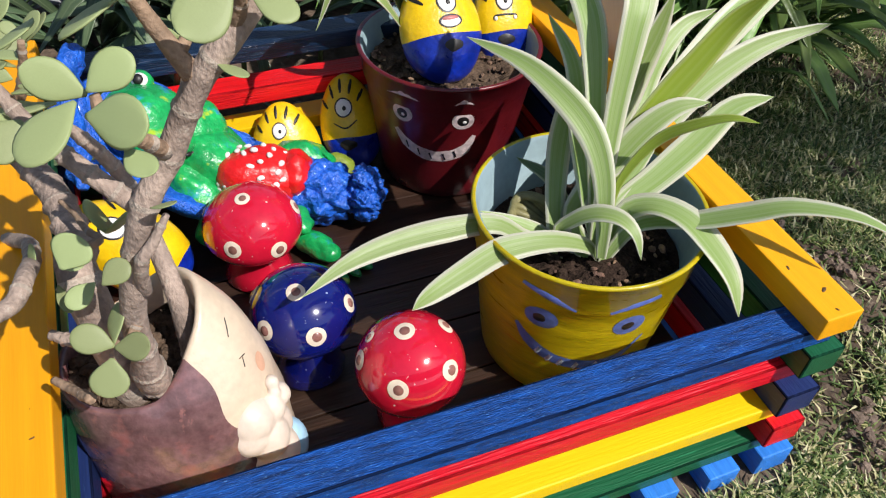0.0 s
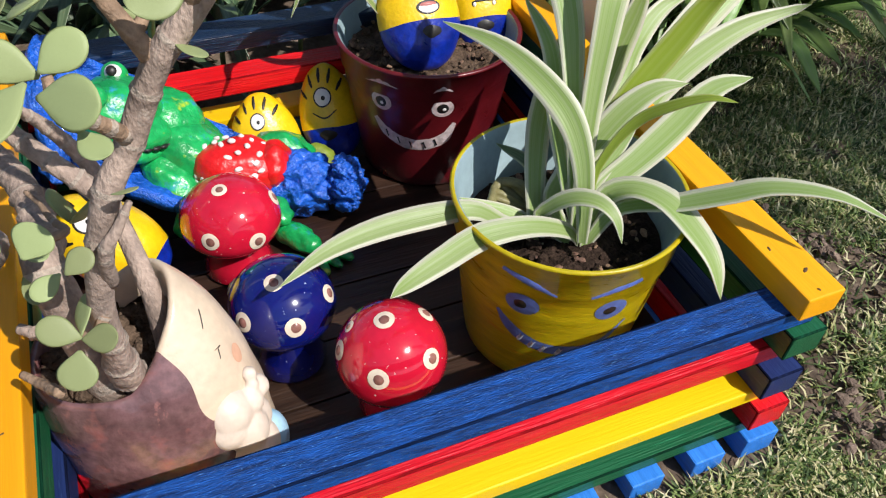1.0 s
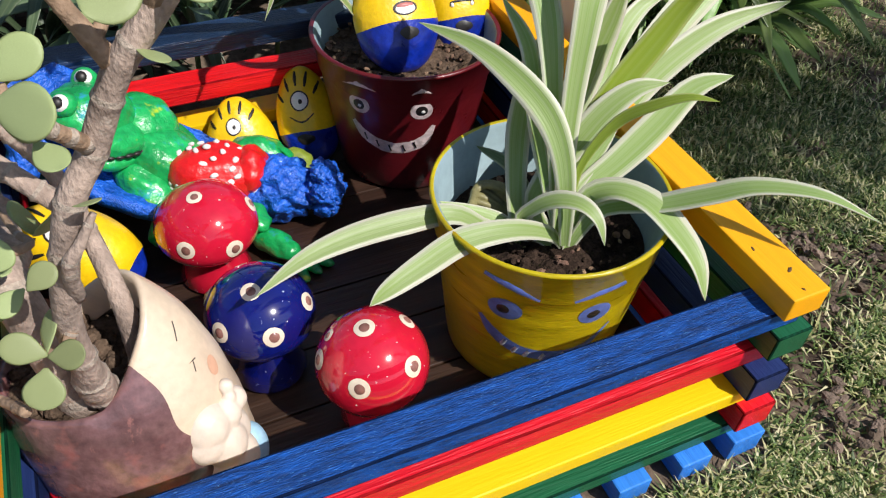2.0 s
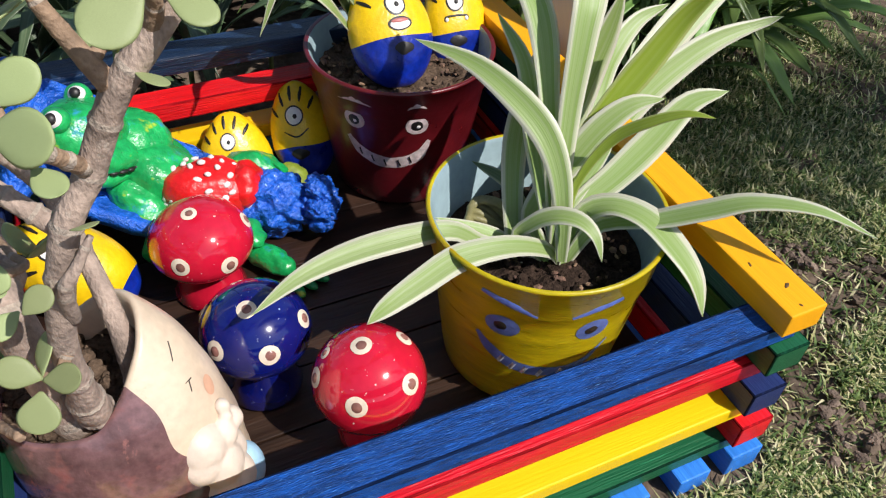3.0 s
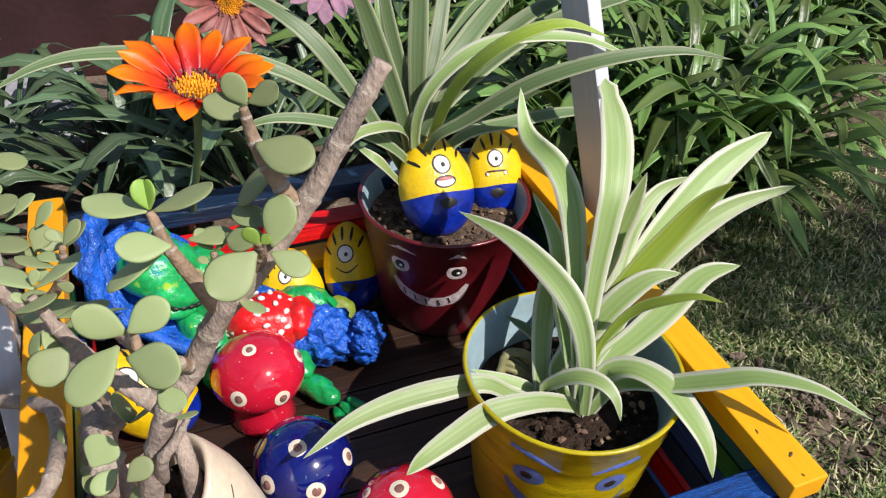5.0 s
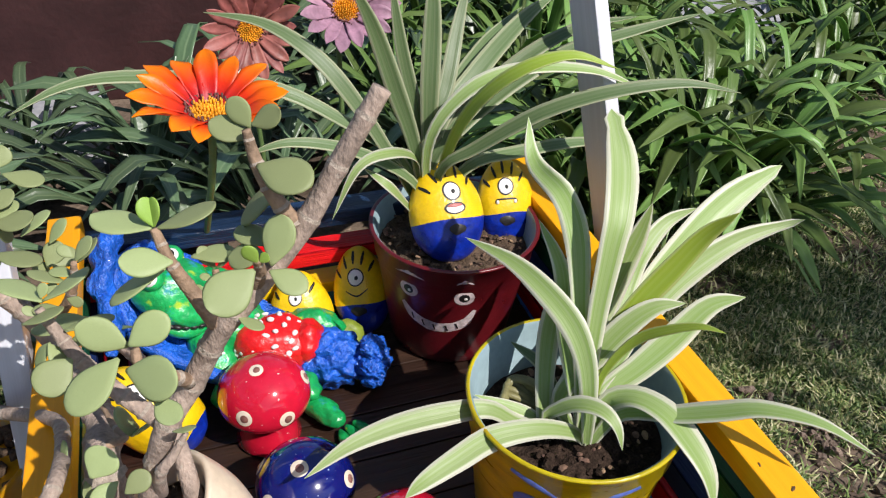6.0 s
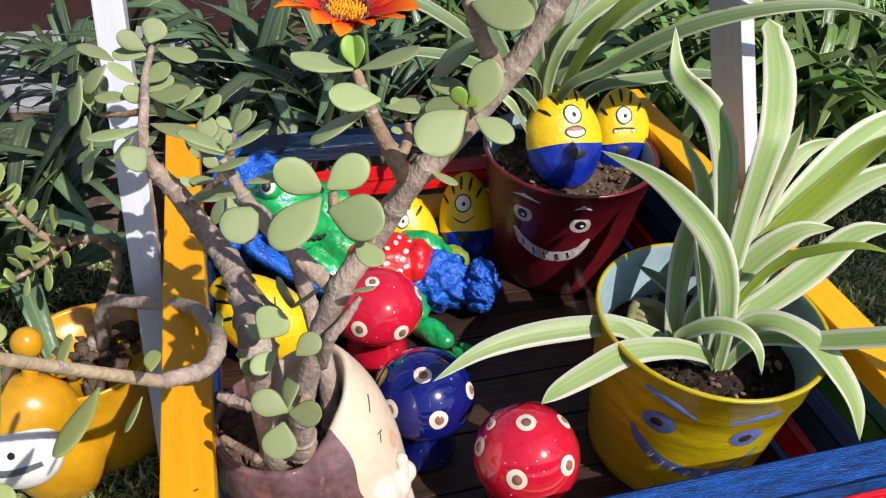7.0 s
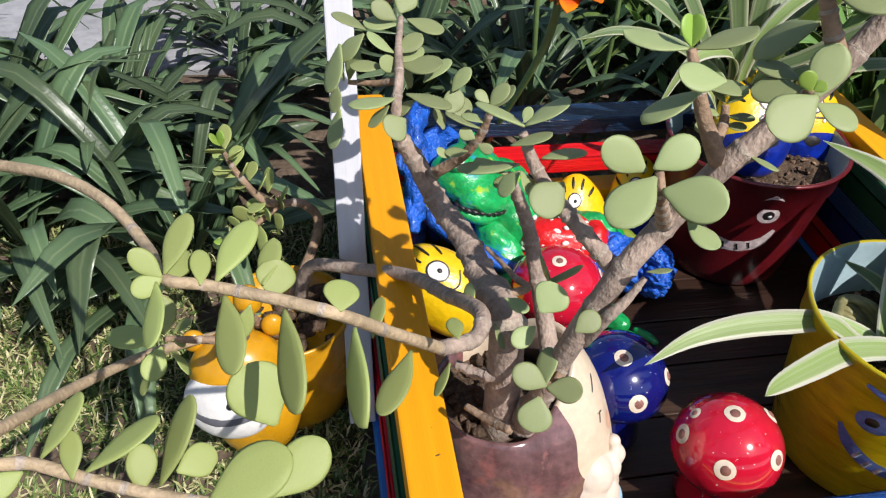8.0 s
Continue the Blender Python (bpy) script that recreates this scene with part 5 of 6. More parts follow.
limb(S, "branch", [(-0.0608, 0.5382, 0.3392), (-0.0722, 0.5475, 0.3333), (-0.0846, 0.5538, 0.3309)], [0.0018, 0.0016, 0.0012], TWIG, 20, 0.2, 0.008)
spoon(S, (-0.0870, 0.5540, 0.3316), (-0.0913, 0.5610, 0.3455), (0.8698, -0.2776, 0.4078), 0.68)
spoon(S, (-0.0909, 0.5534, 0.3309), (-0.0913, 0.5461, 0.3184), (-0.7597, -0.5513, 0.3448), 0.68)
spoon(S, (-0.0900, 0.5473, 0.3202), (-0.0937, 0.5365, 0.3034), (-0.8364, -0.3590, 0.4142), 0.68)
spoon(S, (-0.0845, 0.5543, 0.3319), (-0.0788, 0.5656, 0.3443), (-0.7303, -0.3087, 0.6094), 0.68)
spoon(S, (-0.0909, 0.5555, 0.3348), (-0.0952, 0.5579, 0.3399), (0.4708, -0.5871, 0.6585), 0.68)
limb(S, "branch", [(-0.0061, 0.4121, 0.2682), (-0.0110, 0.4076, 0.2625), (-0.0143, 0.4056, 0.2679)], [0.0024, 0.002, 0.0015], TWIG, 14, 0.2, 0.008)
spoon(S, (-0.0149, 0.4049, 0.2673), (-0.0284, 0.4100, 0.2742), (0.0782, -0.7248, 0.6845), 0.73)
spoon(S, (-0.0150, 0.4046, 0.2670), (-0.0015, 0.3980, 0.2701), (-0.4205, -0.5086, 0.7513), 0.73)
spoon(S, (-0.0172, 0.4046, 0.2615), (-0.0221, 0.3950, 0.2510), (-0.1836, -0.6782, 0.7116), 1.02)
spoon(S, (-0.0148, 0.4057, 0.2679), (-0.0105, 0.4206, 0.2733), (-0.6924, -0.0620, 0.7188), 0.68)
spoon(S, (-0.0220, 0.4086, 0.3077), (-0.0136, 0.4146, 0.3154), (-0.1599, -0.6914, 0.7046), 1.14)
spoon(S, (-0.0102, 0.3996, 0.3049), (-0.0006, 0.4026, 0.3103), (-0.2023, -0.6612, 0.7225), 0.82)
spoon(S, (-0.0165, 0.4249, 0.2826), (-0.0274, 0.4181, 0.2799), (0.1243, -0.5299, 0.8389), 0.70)
spoon(S, (-0.0281, 0.4354, 0.2904), (-0.0192, 0.4297, 0.2865), (0.2339, -0.2797, 0.9311), 0.68)
spoon(S, (-0.0311, 0.4352, 0.2758), (-0.0294, 0.4264, 0.2681), (0.7963, -0.3033, 0.5233), 0.68)
spoon(S, (-0.0403, 0.4483, 0.2733), (-0.0379, 0.4559, 0.2813), (-0.8211, -0.2683, 0.5038), 0.68)
limb(S, "branch", [(-0.0237, 0.4326, 0.2412), (-0.0348, 0.4389, 0.2384), (-0.0442, 0.4462, 0.2383)], [0.003, 0.0028, 0.0024], None, 30, 0.3, 0.009)
limb(S, "branch", [(-0.0291, 0.4009, 0.2454), (-0.0361, 0.4117, 0.2399), (-0.0440, 0.4215, 0.2379)], [0.0022, 0.002, 0.0016], TWIG, 24, 0.3, 0.008)
limb(S, "branch", [(-0.0230, 0.4483, 0.2799), (-0.0135, 0.4502, 0.2809), (-0.0176, 0.4572, 0.2814), (-0.0221, 0.4701, 0.2810), (-0.0268, 0.4786, 0.2821)], [0.002, 0.0018, 0.0014, 0.0012, 0.001], TWIG, 24, 0.2, 0.008)
limb(S, "branch", [(0.0005, 0.4130, 0.2839), (0.0031, 0.4036, 0.3067), (0.0091, 0.4033, 0.3155), (0.0156, 0.4055, 0.3245)], [0.0028, 0.0024, 0.0019, 0.0012], None, 30, 0.25, 0.007)

# the shrub in the yellow pot outside the cart, with a stem that leans over the side
outer = thing("jade_shrub", "succulent shrub with a long trailing stem in the yellow pot", "potted plant", (-0.130, 0.572, 0.146))
O = outer
LEAF_KINDS[outer.name] = TRAILING
shade("tan_young_stem", (0.44, 0.33, 0.21), 0.7, 0.25, 120, 0.4, 500)
# inner loop in older bark, whose darker tone also stands in for shade there
limb(O, "stem", [(-0.1220, 0.5850, 0.1480), (-0.1120, 0.5780, 0.1900), (-0.0808, 0.5534, 0.2068), (-0.0563, 0.5207, 0.2289), (-0.0457, 0.4767, 0.2558), (-0.0393, 0.4330, 0.2864), (-0.0443, 0.4157, 0.2890), (-0.0601, 0.4070, 0.2941)], [0.0042, 0.0042, 0.004, 0.0038, 0.0037, 0.0036, 0.0034, 0.0032], None, 100, 0.12, 0.014)
limb(O, "stem", [(-0.0601, 0.4070, 0.2941), (-0.0822, 0.3886, 0.3253), (-0.0992, 0.3714, 0.3529), (-0.1197, 0.3759, 0.3579), (-0.1369, 0.3814, 0.3592), (-0.1485, 0.3834, 0.3615), (-0.1652, 0.4362, 0.3297), (-0.1847, 0.4679, 0.3281), (-0.2100, 0.4944, 0.3243), (-0.2471, 0.5226, 0.3139)], [0.0026, 0.0022, 0.002, 0.0019, 0.0018, 0.0018, 0.0021, 0.0023, 0.0025, 0.0027], bpy.data.materials["tan_young_stem"], 110, 0.1, 0.012)
spoon(O, (-0.0984, 0.3705, 0.3547), (-0.0970, 0.3802, 0.3587), (0.1930, -0.3931, 0.8990), 1.05)
spoon(O, (-0.0945, 0.3671, 0.3508), (-0.0959, 0.3392, 0.3407), (-0.8899, -0.1161, 0.4410), 0.44)
spoon(O, (-0.0752, 0.3836, 0.3203), (-0.0860, 0.3626, 0.3117), (-0.4603, -0.1257, 0.8788), 0.44)
spoon(O, (-0.0879, 0.3871, 0.3245), (-0.0834, 0.4012, 0.3293), (-0.5788, -0.0914, 0.8103), 0.44)
spoon(O, (-0.0623, 0.3798, 0.3169), (-0.0676, 0.3712, 0.3098), (-0.7762, -0.0406, 0.6291), 0.44)
spoon(O, (-0.0588, 0.3856, 0.3220), (-0.0586, 0.3976, 0.3196), (-0.0255, 0.1974, 0.9800), 0.50)
spoon(O, (-0.1145, 0.3737, 0.3541), (-0.1110, 0.3439, 0.3431), (-0.8000, -0.2880, 0.5264), 0.44)
spoon(O, (-0.1176, 0.3758, 0.3572), (-0.1158, 0.3862, 0.3619), (0.2748, -0.4339, 0.8581), 1.04)
spoon(O, (-0.1200, 0.3782, 0.3604), (-0.1164, 0.3948, 0.3626), (-0.2359, -0.0778, 0.9686), 0.44)
spoon(O, (-0.1239, 0.3738, 0.3572), (-0.1277, 0.3710, 0.3471), (0.0682, -0.9676, 0.2432), 0.49)
spoon(O, (-0.1314, 0.3787, 0.3571), (-0.1273, 0.3555, 0.3478), (-0.5202, -0.3950, 0.7572), 0.44)
spoon(O, (-0.1334, 0.3811, 0.3605), (-0.1229, 0.3996, 0.3686), (-0.1401, -0.3277, 0.9343), 0.44)
spoon(O, (-0.1377, 0.3797, 0.3608), (-0.1380, 0.3915, 0.3648), (0.3073, -0.3016, 0.9026), 0.51)
spoon(O, (-0.1478, 0.3804, 0.3641), (-0.1557, 0.3844, 0.3716), (0.2187, -0.7441, 0.6313), 0.59)
spoon(O, (-0.1478, 0.3804, 0.3641), (-0.1559, 0.3765, 0.3625), (0.2191, -0.7270, 0.6508), 0.75)
spoon(O, (-0.1472, 0.3811, 0.3647), (-0.1401, 0.3958, 0.3744), (-0.2743, -0.4292, 0.8605), 0.46)
spoon(O, (-0.1495, 0.3794, 0.3635), (-0.1481, 0.3606, 0.3554), (-0.6557, -0.3391, 0.6746), 0.46)
spoon(O, (-0.1458, 0.3797, 0.3628), (-0.1424, 0.3942, 0.3630), (0.4582, -0.1230, 0.8803), 0.52)
spoon(O, (-0.1218, 0.3718, 0.3028), (-0.1310, 0.3864, 0.3174), (0.2112, -0.6213, 0.7546), 0.92)
limb(O, "stem", [(-0.1360, 0.5600, 0.1500), (-0.1500, 0.5300, 0.2000), (-0.1443, 0.4779, 0.2357), (-0.1607, 0.4684, 0.2463), (-0.1756, 0.4622, 0.2555)], [0.003, 0.0027, 0.0024, 0.002, 0.0014], TWIG, 40, 0.2, 0.01)
spoon(O, (-0.1775, 0.4621, 0.2559), (-0.1990, 0.4608, 0.2621), (0.2735, 0.0265, 0.9615), 0.68)
spoon(O, (-0.1755, 0.4637, 0.2569), (-0.1773, 0.4781, 0.2665), (0.1844, -0.5281, 0.8289), 0.72)
spoon(O, (-0.1771, 0.4595, 0.2534), (-0.1824, 0.4454, 0.2475), (0.3040, -0.4594, 0.8346), 0.70)
spoon(O, (-0.1730, 0.4584, 0.2511), (-0.1650, 0.4514, 0.2426), (0.7912, 0.2226, 0.5695), 0.68)
spoon(O, (-0.1722, 0.4643, 0.2566), (-0.1643, 0.4692, 0.2594), (-0.2955, -0.0709, 0.9527), 0.68)
spoon(O, (-0.1817, 0.4518, 0.2475), (-0.1866, 0.4429, 0.2412), (-0.6777, -0.1403, 0.7219), 0.68)
spoon(O, (-0.1737, 0.4631, 0.2558), (-0.1675, 0.4637, 0.2491), (0.7346, -0.0229, 0.6782), 0.68)
limb(O, "stem", [(-0.130, 0.585, 0.148), (-0.106, 0.612, 0.192), (-0.114, 0.614, 0.213), (-0.135, 0.600, 0.226), (-0.150, 0.602, 0.246), (-0.157, 0.604, 0.262)], [0.0036, 0.0032, 0.0028, 0.0024, 0.0020, 0.0015], TWIG, 40)
leafy(O, [(-0.128, 0.606, 0.220), (-0.148, 0.601, 0.244), (-0.158, 0.604, 0.266)], 8, 0.0155, 0.0)
limb(O, "stem", [(-0.128, 0.606, 0.220), (-0.142, 0.592, 0.217), (-0.156, 0.580, 0.216)], [0.0020, 0.0017, 0.0012], TWIG, 20)
leafy(O, [(-0.128, 0.606, 0.220), (-0.142, 0.592, 0.217), (-0.158, 0.578, 0.216)], 7, 0.0155, 0.0)
limb(O, "stem", [(-0.1420, 0.5750, 0.1460), (-0.2000, 0.5000, 0.2050), (-0.2246, 0.3835, 0.2904), (-0.2009, 0.3744, 0.2919), (-0.1771, 0.3655, 0.2891), (-0.1531, 0.3570, 0.2889), (-0.1259, 0.3488, 0.2910)], [0.0032, 0.0027, 0.0024, 0.0022, 0.0021, 0.002, 0.0018], bpy.data.materials["tan_young_stem"], 60, 0.12, 0.012)
spoon(O, (-0.1957, 0.3704, 0.2999), (-0.1816, 0.3852, 0.3112), (-0.5373, -0.1272, 0.8337), 0.50)
spoon(O, (-0.1832, 0.3682, 0.2932), (-0.1600, 0.3810, 0.3006), (-0.3804, 0.1674, 0.9096), 0.50)
spoon(O, (-0.1613, 0.3659, 0.2846), (-0.1477, 0.3871, 0.3025), (-0.6952, -0.1480, 0.7034), 0.50)
spoon(O, (-0.1870, 0.3659, 0.2930), (-0.1889, 0.3805, 0.2994), (-0.1708, -0.4160, 0.8932), 0.50)
spoon(O, (-0.1671, 0.3636, 0.2847), (-0.1670, 0.3766, 0.2940), (0.2323, -0.5650, 0.7917), 0.65)
spoon(O, (-0.1563, 0.3696, 0.2859), (-0.1441, 0.3775, 0.2840), (0.4139, -0.4424, 0.7956), 0.83)
spoon(O, (-0.2004, 0.3665, 0.2991), (-0.2102, 0.3593, 0.2987), (0.3665, -0.5396, 0.7580), 0.69)
spoon(O, (-0.1438, 0.3534, 0.2907), (-0.1176, 0.3624, 0.3006), (-0.2202, -0.3545, 0.9087), 0.68)
spoon(O, (-0.1245, 0.3543, 0.2884), (-0.1064, 0.3700, 0.2931), (0.1781, -0.4640, 0.8678), 0.69)
spoon(O, (-0.1555, 0.3520, 0.2923), (-0.1457, 0.3404, 0.2832), (0.1845, -0.5078, 0.8415), 0.78)

# ---- the frog on its lounger ----
lounger = thing("blue_lounger", "crumpled blue painted lounger under the frog", "garden ornament", (0.02, 0.66, FLOOR))
bm = bmesh.new()
spine = smooth_path([(-0.022, 0.700, 0.206), (-0.012, 0.692, 0.184), (0.010, 0.680, 0.156), (0.050, 0.655, 0.136), (0.085, 0.640, 0.122)], 30)
rows = []
for k, p in enumerate(spine):
    way = (spine[min(k + 1, 30)] - spine[max(k - 1, 0)]).normalized()
    side = Vector((0.62, 0.78, 0)) * (0.020 + 0.030 * min(1, k / 12) - 0.010 * k / 30)
    side = side - way * side.dot(way)
    nor = way.cross(side).normalized() * -1
    if nor.z < 0:
        nor = -nor
    row = []
    for s in range(-8, 9):
        q = p + side * (s / 8) + nor * (0.0022 * math.sin(s * 2.1 + k * 0.10) + 0.0030 * noise.fractal(p * 60 + Vector((s * 0.9, 0, 0)), 1, 2, 3) + 0.010 * (abs(s) / 8) ** 3)
        row.append((bm.verts.new(q - Vector(lounger.location)), bm.verts.new(q - nor * 0.012 - Vector(lounger.location))))
    rows.append(row)
for a, b in zip(rows, rows[1:]):
    for s in range(16):
        bm.faces.new((a[s][0], a[s + 1][0], b[s + 1][0], b[s][0]))
        bm.faces.new((a[s + 1][1], a[s][1], b[s][1], b[s + 1][1]))
    for s, o in ((0, 1), (16, 0)):
        bm.faces.new((a[s][0], b[s][0], b[s][1], a[s][1]))
for row in (rows[0], rows[-1]):
    for s in range(16):
        bm.faces.new((row[s][0], row[s + 1][0], row[s + 1][1], row[s][1]))
part("seat", bm, CRUMPLE_BLUE, lounger)
for a, b in (((-0.010, 0.704, 0.178), (-0.010, 0.705, FLOOR)), ((-0.022, 0.690, 0.178), (-0.032, 0.670, FLOOR))):
    part("leg", tube(bmesh.new(), [Vector(a) - Vector(lounger.location), (Vector(a) + Vector(b)) / 2 - Vector(lounger.location), Vector(b) - Vector(lounger.location)], [0.006, 0.006, 0.006], 8, 8), CRUMPLE_BLUE, lounger)
fb = bmesh.new()
ball(fb, (-0.034, 0.684, 0.212), (0.009, 0.034, 0.011), Euler((0.55, 0, -0.25)), sub=4, rough=0.006, freq=70, seed=3)
ball(fb, (-0.036, 0.652, 0.186), (0.008, 0.028, 0.010), Euler((0.75, 0, -0.20)), sub=4, rough=0.006, freq=70, seed=8)
for v in fb.verts:
    v.co -= Vector(lounger.location)
part("arm", fb, CRUMPLE_BLUE, lounger, "blue rope-like arm of the lounger")

at = Vector((0.04, 0.66, FLOOR))
frog = bmesh.new()
def lump(c, r, turn=(0, 0, 0), mat=0, rough=0.003, sub=4, freq=60):
    ball(frog, Vector(c) - at, r, Euler(turn), mat, sub, rough, freq, sum(c) * 10)
lump((0.008, 0.676, 0.186), (0.031, 0.026, 0.0215), (0.15, 0.30, 0.55), rough=0.002)
lump((0.017, 0.660, 0.176), (0.024, 0.017, 0.0135), (0.1, 0.35, 0.45), rough=0.002)
lump((0.014, 0.658, 0.1655), (0.0215, 0.0150, 0.0075), (0.1, 0.35, 0.45), rough=0.002)
for k in range(11):
    a = -1.55 + 0.27 * k
    lump(Vector((0.0165, 0.6605, 0.1700)) + Matrix.Rotation(0.45, 3, "Z") @ Vector((0.0232 * math.sin(a), -0.0162 * math.cos(a), -0.0075 * math.sin(a))), (0.0036, 0.0022, 0.0016), (0, 0.3, a + 0.45), 2, 0.0004, 2)
for c, n in (((-0.0035, 0.6630, 0.2060), (-0.25, -0.75, 0.62)), ((0.0110, 0.6950, 0.2010), (-0.05, -0.72, 0.70))):
    n = Vector(n).normalized()
    lump(c, (0.0092, 0.0090, 0.0086), rough=0.0012)
    lump(Vector(c) + n * 0.0046, (0.0060, 0.0060, 0.0060), mat=1, rough=0, sub=3)
    lump(Vector(c) + n * 0.0088 + Vector((-0.0006, 0, 0.0006)), (0.0036, 0.0026, 0.0038), (-0.7, 0, 0), 2, 0.0, 3)
    lump(Vector(c) + n * 0.0052 + Vector((0.0058, 0.0008, -0.0044)), (0.0032, 0.0024, 0.0026), (-0.6, 0, 0), 5, 0.0004, 3)
lump((0.037, 0.684, 0.163), (0.026, 0.023, 0.023), (0, 0.45, 0.2))
lump((0.046, 0.664, 0.150), (0.030, 0.025, 0.020), (0, 0.40, -0.35))
lump((0.028, 0.645, 0.146), (0.013, 0.026, 0.011), (0.5, 0, 0.55))
lump((0.036, 0.622, 0.128), (0.010, 0.020, 0.010), (0.45, 0, -0.5))
lump((0.042, 0.610, 0.114), (0.011, 0.012, 0.009), (0.3, 0, -0.3), 4)
lump((0.050, 0.692, 0.150), (0.013, 0.026, 0.011), (0.2, 0.3, 0.9))
SHORTS, SHORTS_TURN, SHORTS_SIZE = Vector((0.0755, 0.6420, 0.1405)), (0.05, 0.18, -0.30), (0.0325, 0.0250, 0.0235)
lump(SHORTS, SHORTS_SIZE, SHORTS_TURN, 3, 0.004, 4, 40)
lump((0.052, 0.633, 0.126), (0.012, 0.016, 0.018), (0, 0.2, -0.3), 3, 0.003)
lump((0.100, 0.634, 0.146), (0.012, 0.017, 0.016), (0, 0.1, -0.3), 3, 0.003)
lump((0.108, 0.660, 0.136), (0.026, 0.013, 0.012), (0, 0.2, -0.1), rough=0.004)
lump((0.136, 0.655, 0.124), (0.014, 0.012, 0.005), (0.5, 0.2, 0.1), 4)
lump((0.088, 0.612, 0.122), (0.012, 0.022, 0.010), (-0.2, 0, 0.55))
lump((0.102, 0.588, 0.113), (0.0100, 0.021, 0.0080), (-0.1, 0, 0.50))
for dx in (-0.006, 0.002, 0.010):
    lump((0.117 + dx, 0.566 + dx * 0.4, 0.1055), (0.0042, 0.011, 0.0035), (0, 0, 0.35 + dx * 30), 0, 0.001, 3)
for k in range(64):
    z = 1 - 1.25 * (k + 0.5) / 64
    a = k * 2.39996 + dice.uniform(-0.25, 0.25)
    d = Vector((math.sqrt(1 - z * z) * math.cos(a), math.sqrt(1 - z * z) * math.sin(a), z))
    p = Euler(SHORTS_TURN).to_matrix() @ Vector([c * r * 1.012 for c, r in zip(d, SHORTS_SIZE)])
    out = Euler(SHORTS_TURN).to_matrix() @ Vector([c / r for c, r in zip(d, SHORTS_SIZE)])
    q = out.to_track_quat("Z", "Y").to_euler()
    lump(SHORTS + p, (dice.uniform(0.0020, 0.0032), dice.uniform(0.0017, 0.0026), 0.0016), tuple(q), 1, 0.0006, 2, 300)
obj = part("frog_figurine", frog, [FROG_GREEN, CHALK, INK, SPOT_RED, shade("olive_paint", (0.20, 0.26, 0.03), 0.4, 0.3), shade("lime_yellow_paint", (0.50, 0.55, 0.03), 0.4, 0.3), shade("turquoise_blue_paint", (0.04, 0.22, 0.60), 0.4, 0.3)], None)
obj.location = at
tagged(obj, "bright green painted frog figure in red spotted shorts lying back", "figurine")

puff = thing("crumpled_blue_ornament", "crumpled blue painted ornament with a flower-like end", "ornament", (0.118, 0.628, FLOOR))
at = Vector(puff.location)
def wound(bm, centre, radii, turn, ridges, depth, seed, skew=0.5, lump=0.05, sub=5):
    """A lump of painted cord: an ellipsoid with slanting uneven ridges wound round its long axis."""
    got = bmesh.ops.create_icosphere(bm, subdivisions=sub, radius=1.0)
    rot = Euler(turn).to_matrix()
    for v in got["verts"]:
        d = v.co.copy()
        a = math.atan2(d.z, d.y)
        k = 1 + depth * math.sin(ridges * d.x + skew * a * 2 + 1.6 * noise.noise(d * 2.5 + Vector((seed, 0, 0)))) + lump * noise.fractal(d * 3.0 + Vector((0, seed, 0)), 1, 2, 4)
        v.co = rot @ Vector([c * r * k for c, r in zip(d, radii)]) + Vector(centre)
    return bm


part("body", wound(bmesh.new(), Vector((0.114, 0.630, 0.128)) - at, (0.031, 0.021, 0.0235), (0, 0.15, -0.45), 17, 0.035, 3, 1.0, 0.22), CRUMPLE_BLUE, puff)
for k in range(13):
    a = k * 2.4
    ring = 0.0 if k == 0 else (0.55 if k < 5 else 1.0)
    axis = Euler((0, 0, -0.35)).to_matrix()
    c = Vector((0.146, 0.613, 0.130)) + axis @ Vector((0.006 * (1 - ring), 0.0145 * ring * math.cos(a), 0.0155 * ring * math.sin(a)))
    part("ruffle", wound(bmesh.new(), c - at, (0.0092, 0.0062, 0.0066), (a, 0.5 * math.sin(a), -0.35 + 0.5 * math.cos(a)), 9, 0.06, k * 1.7, 0.5, 0.35, 4), CRUMPLE_BLUE, puff)
part("ruffle_core", wound(bmesh.new(), Vector((0.143, 0.616, 0.128)) - at, (0.014, 0.014, 0.015), (0, 0, 0), 12, 0.05, 9, 0.5, 0.3), CRUMPLE_BLUE, puff)

# ---- the pot outside the cart ----
pot = thing("yellow_face_pot", "glazed yellow pot with a white-muzzled head on its front", "flower pot", (-0.130, 0.572, GROUND - 0.004))
POT_ORANGE = shade("warm_yellow_glaze", (0.60, 0.29, 0.008), 0.28, 0.15, 30, 0.08, 150, coat=0.5)
part("body", lathe(bmesh.new(), [(0, 0), (0.034, 0), (0.037, 0.004), (0.0425, 0.022), (0.0450, 0.045), (0.0445, 0.064), (0.0415, 0.080), (0.0425, 0.084), (0.0415, 0.086), (0.0390, 0.084), (0.0395, 0.073), (0.0, 0.071)], 56), [POT_ORANGE], pot)
figure = bmesh.new()
ball(figure, (-0.022, -0.040, 0.036), (0.028, 0.022, 0.038), sub=4)
ball(figure, (-0.028, -0.043, 0.080), (0.0290, 0.0220, 0.0270), sub=4)
for ear in ((-0.052, -0.036, 0.100), (-0.006, -0.032, 0.104)):
    ball(figure, ear, (0.0070, 0.0050, 0.0080), sub=3)
part("head", figure, POT_ORANGE, pot, "rounded yellow head and body")
muz = bmesh.new()
tilt = Euler((-0.5, 0, -0.3))
ball(muz, (-0.034, -0.061, 0.072), (0.0275, 0.0130, 0.0225), tilt, sub=4)
muzzle = part("muzzle", muz, CHALK, pot, "white oval muzzle")
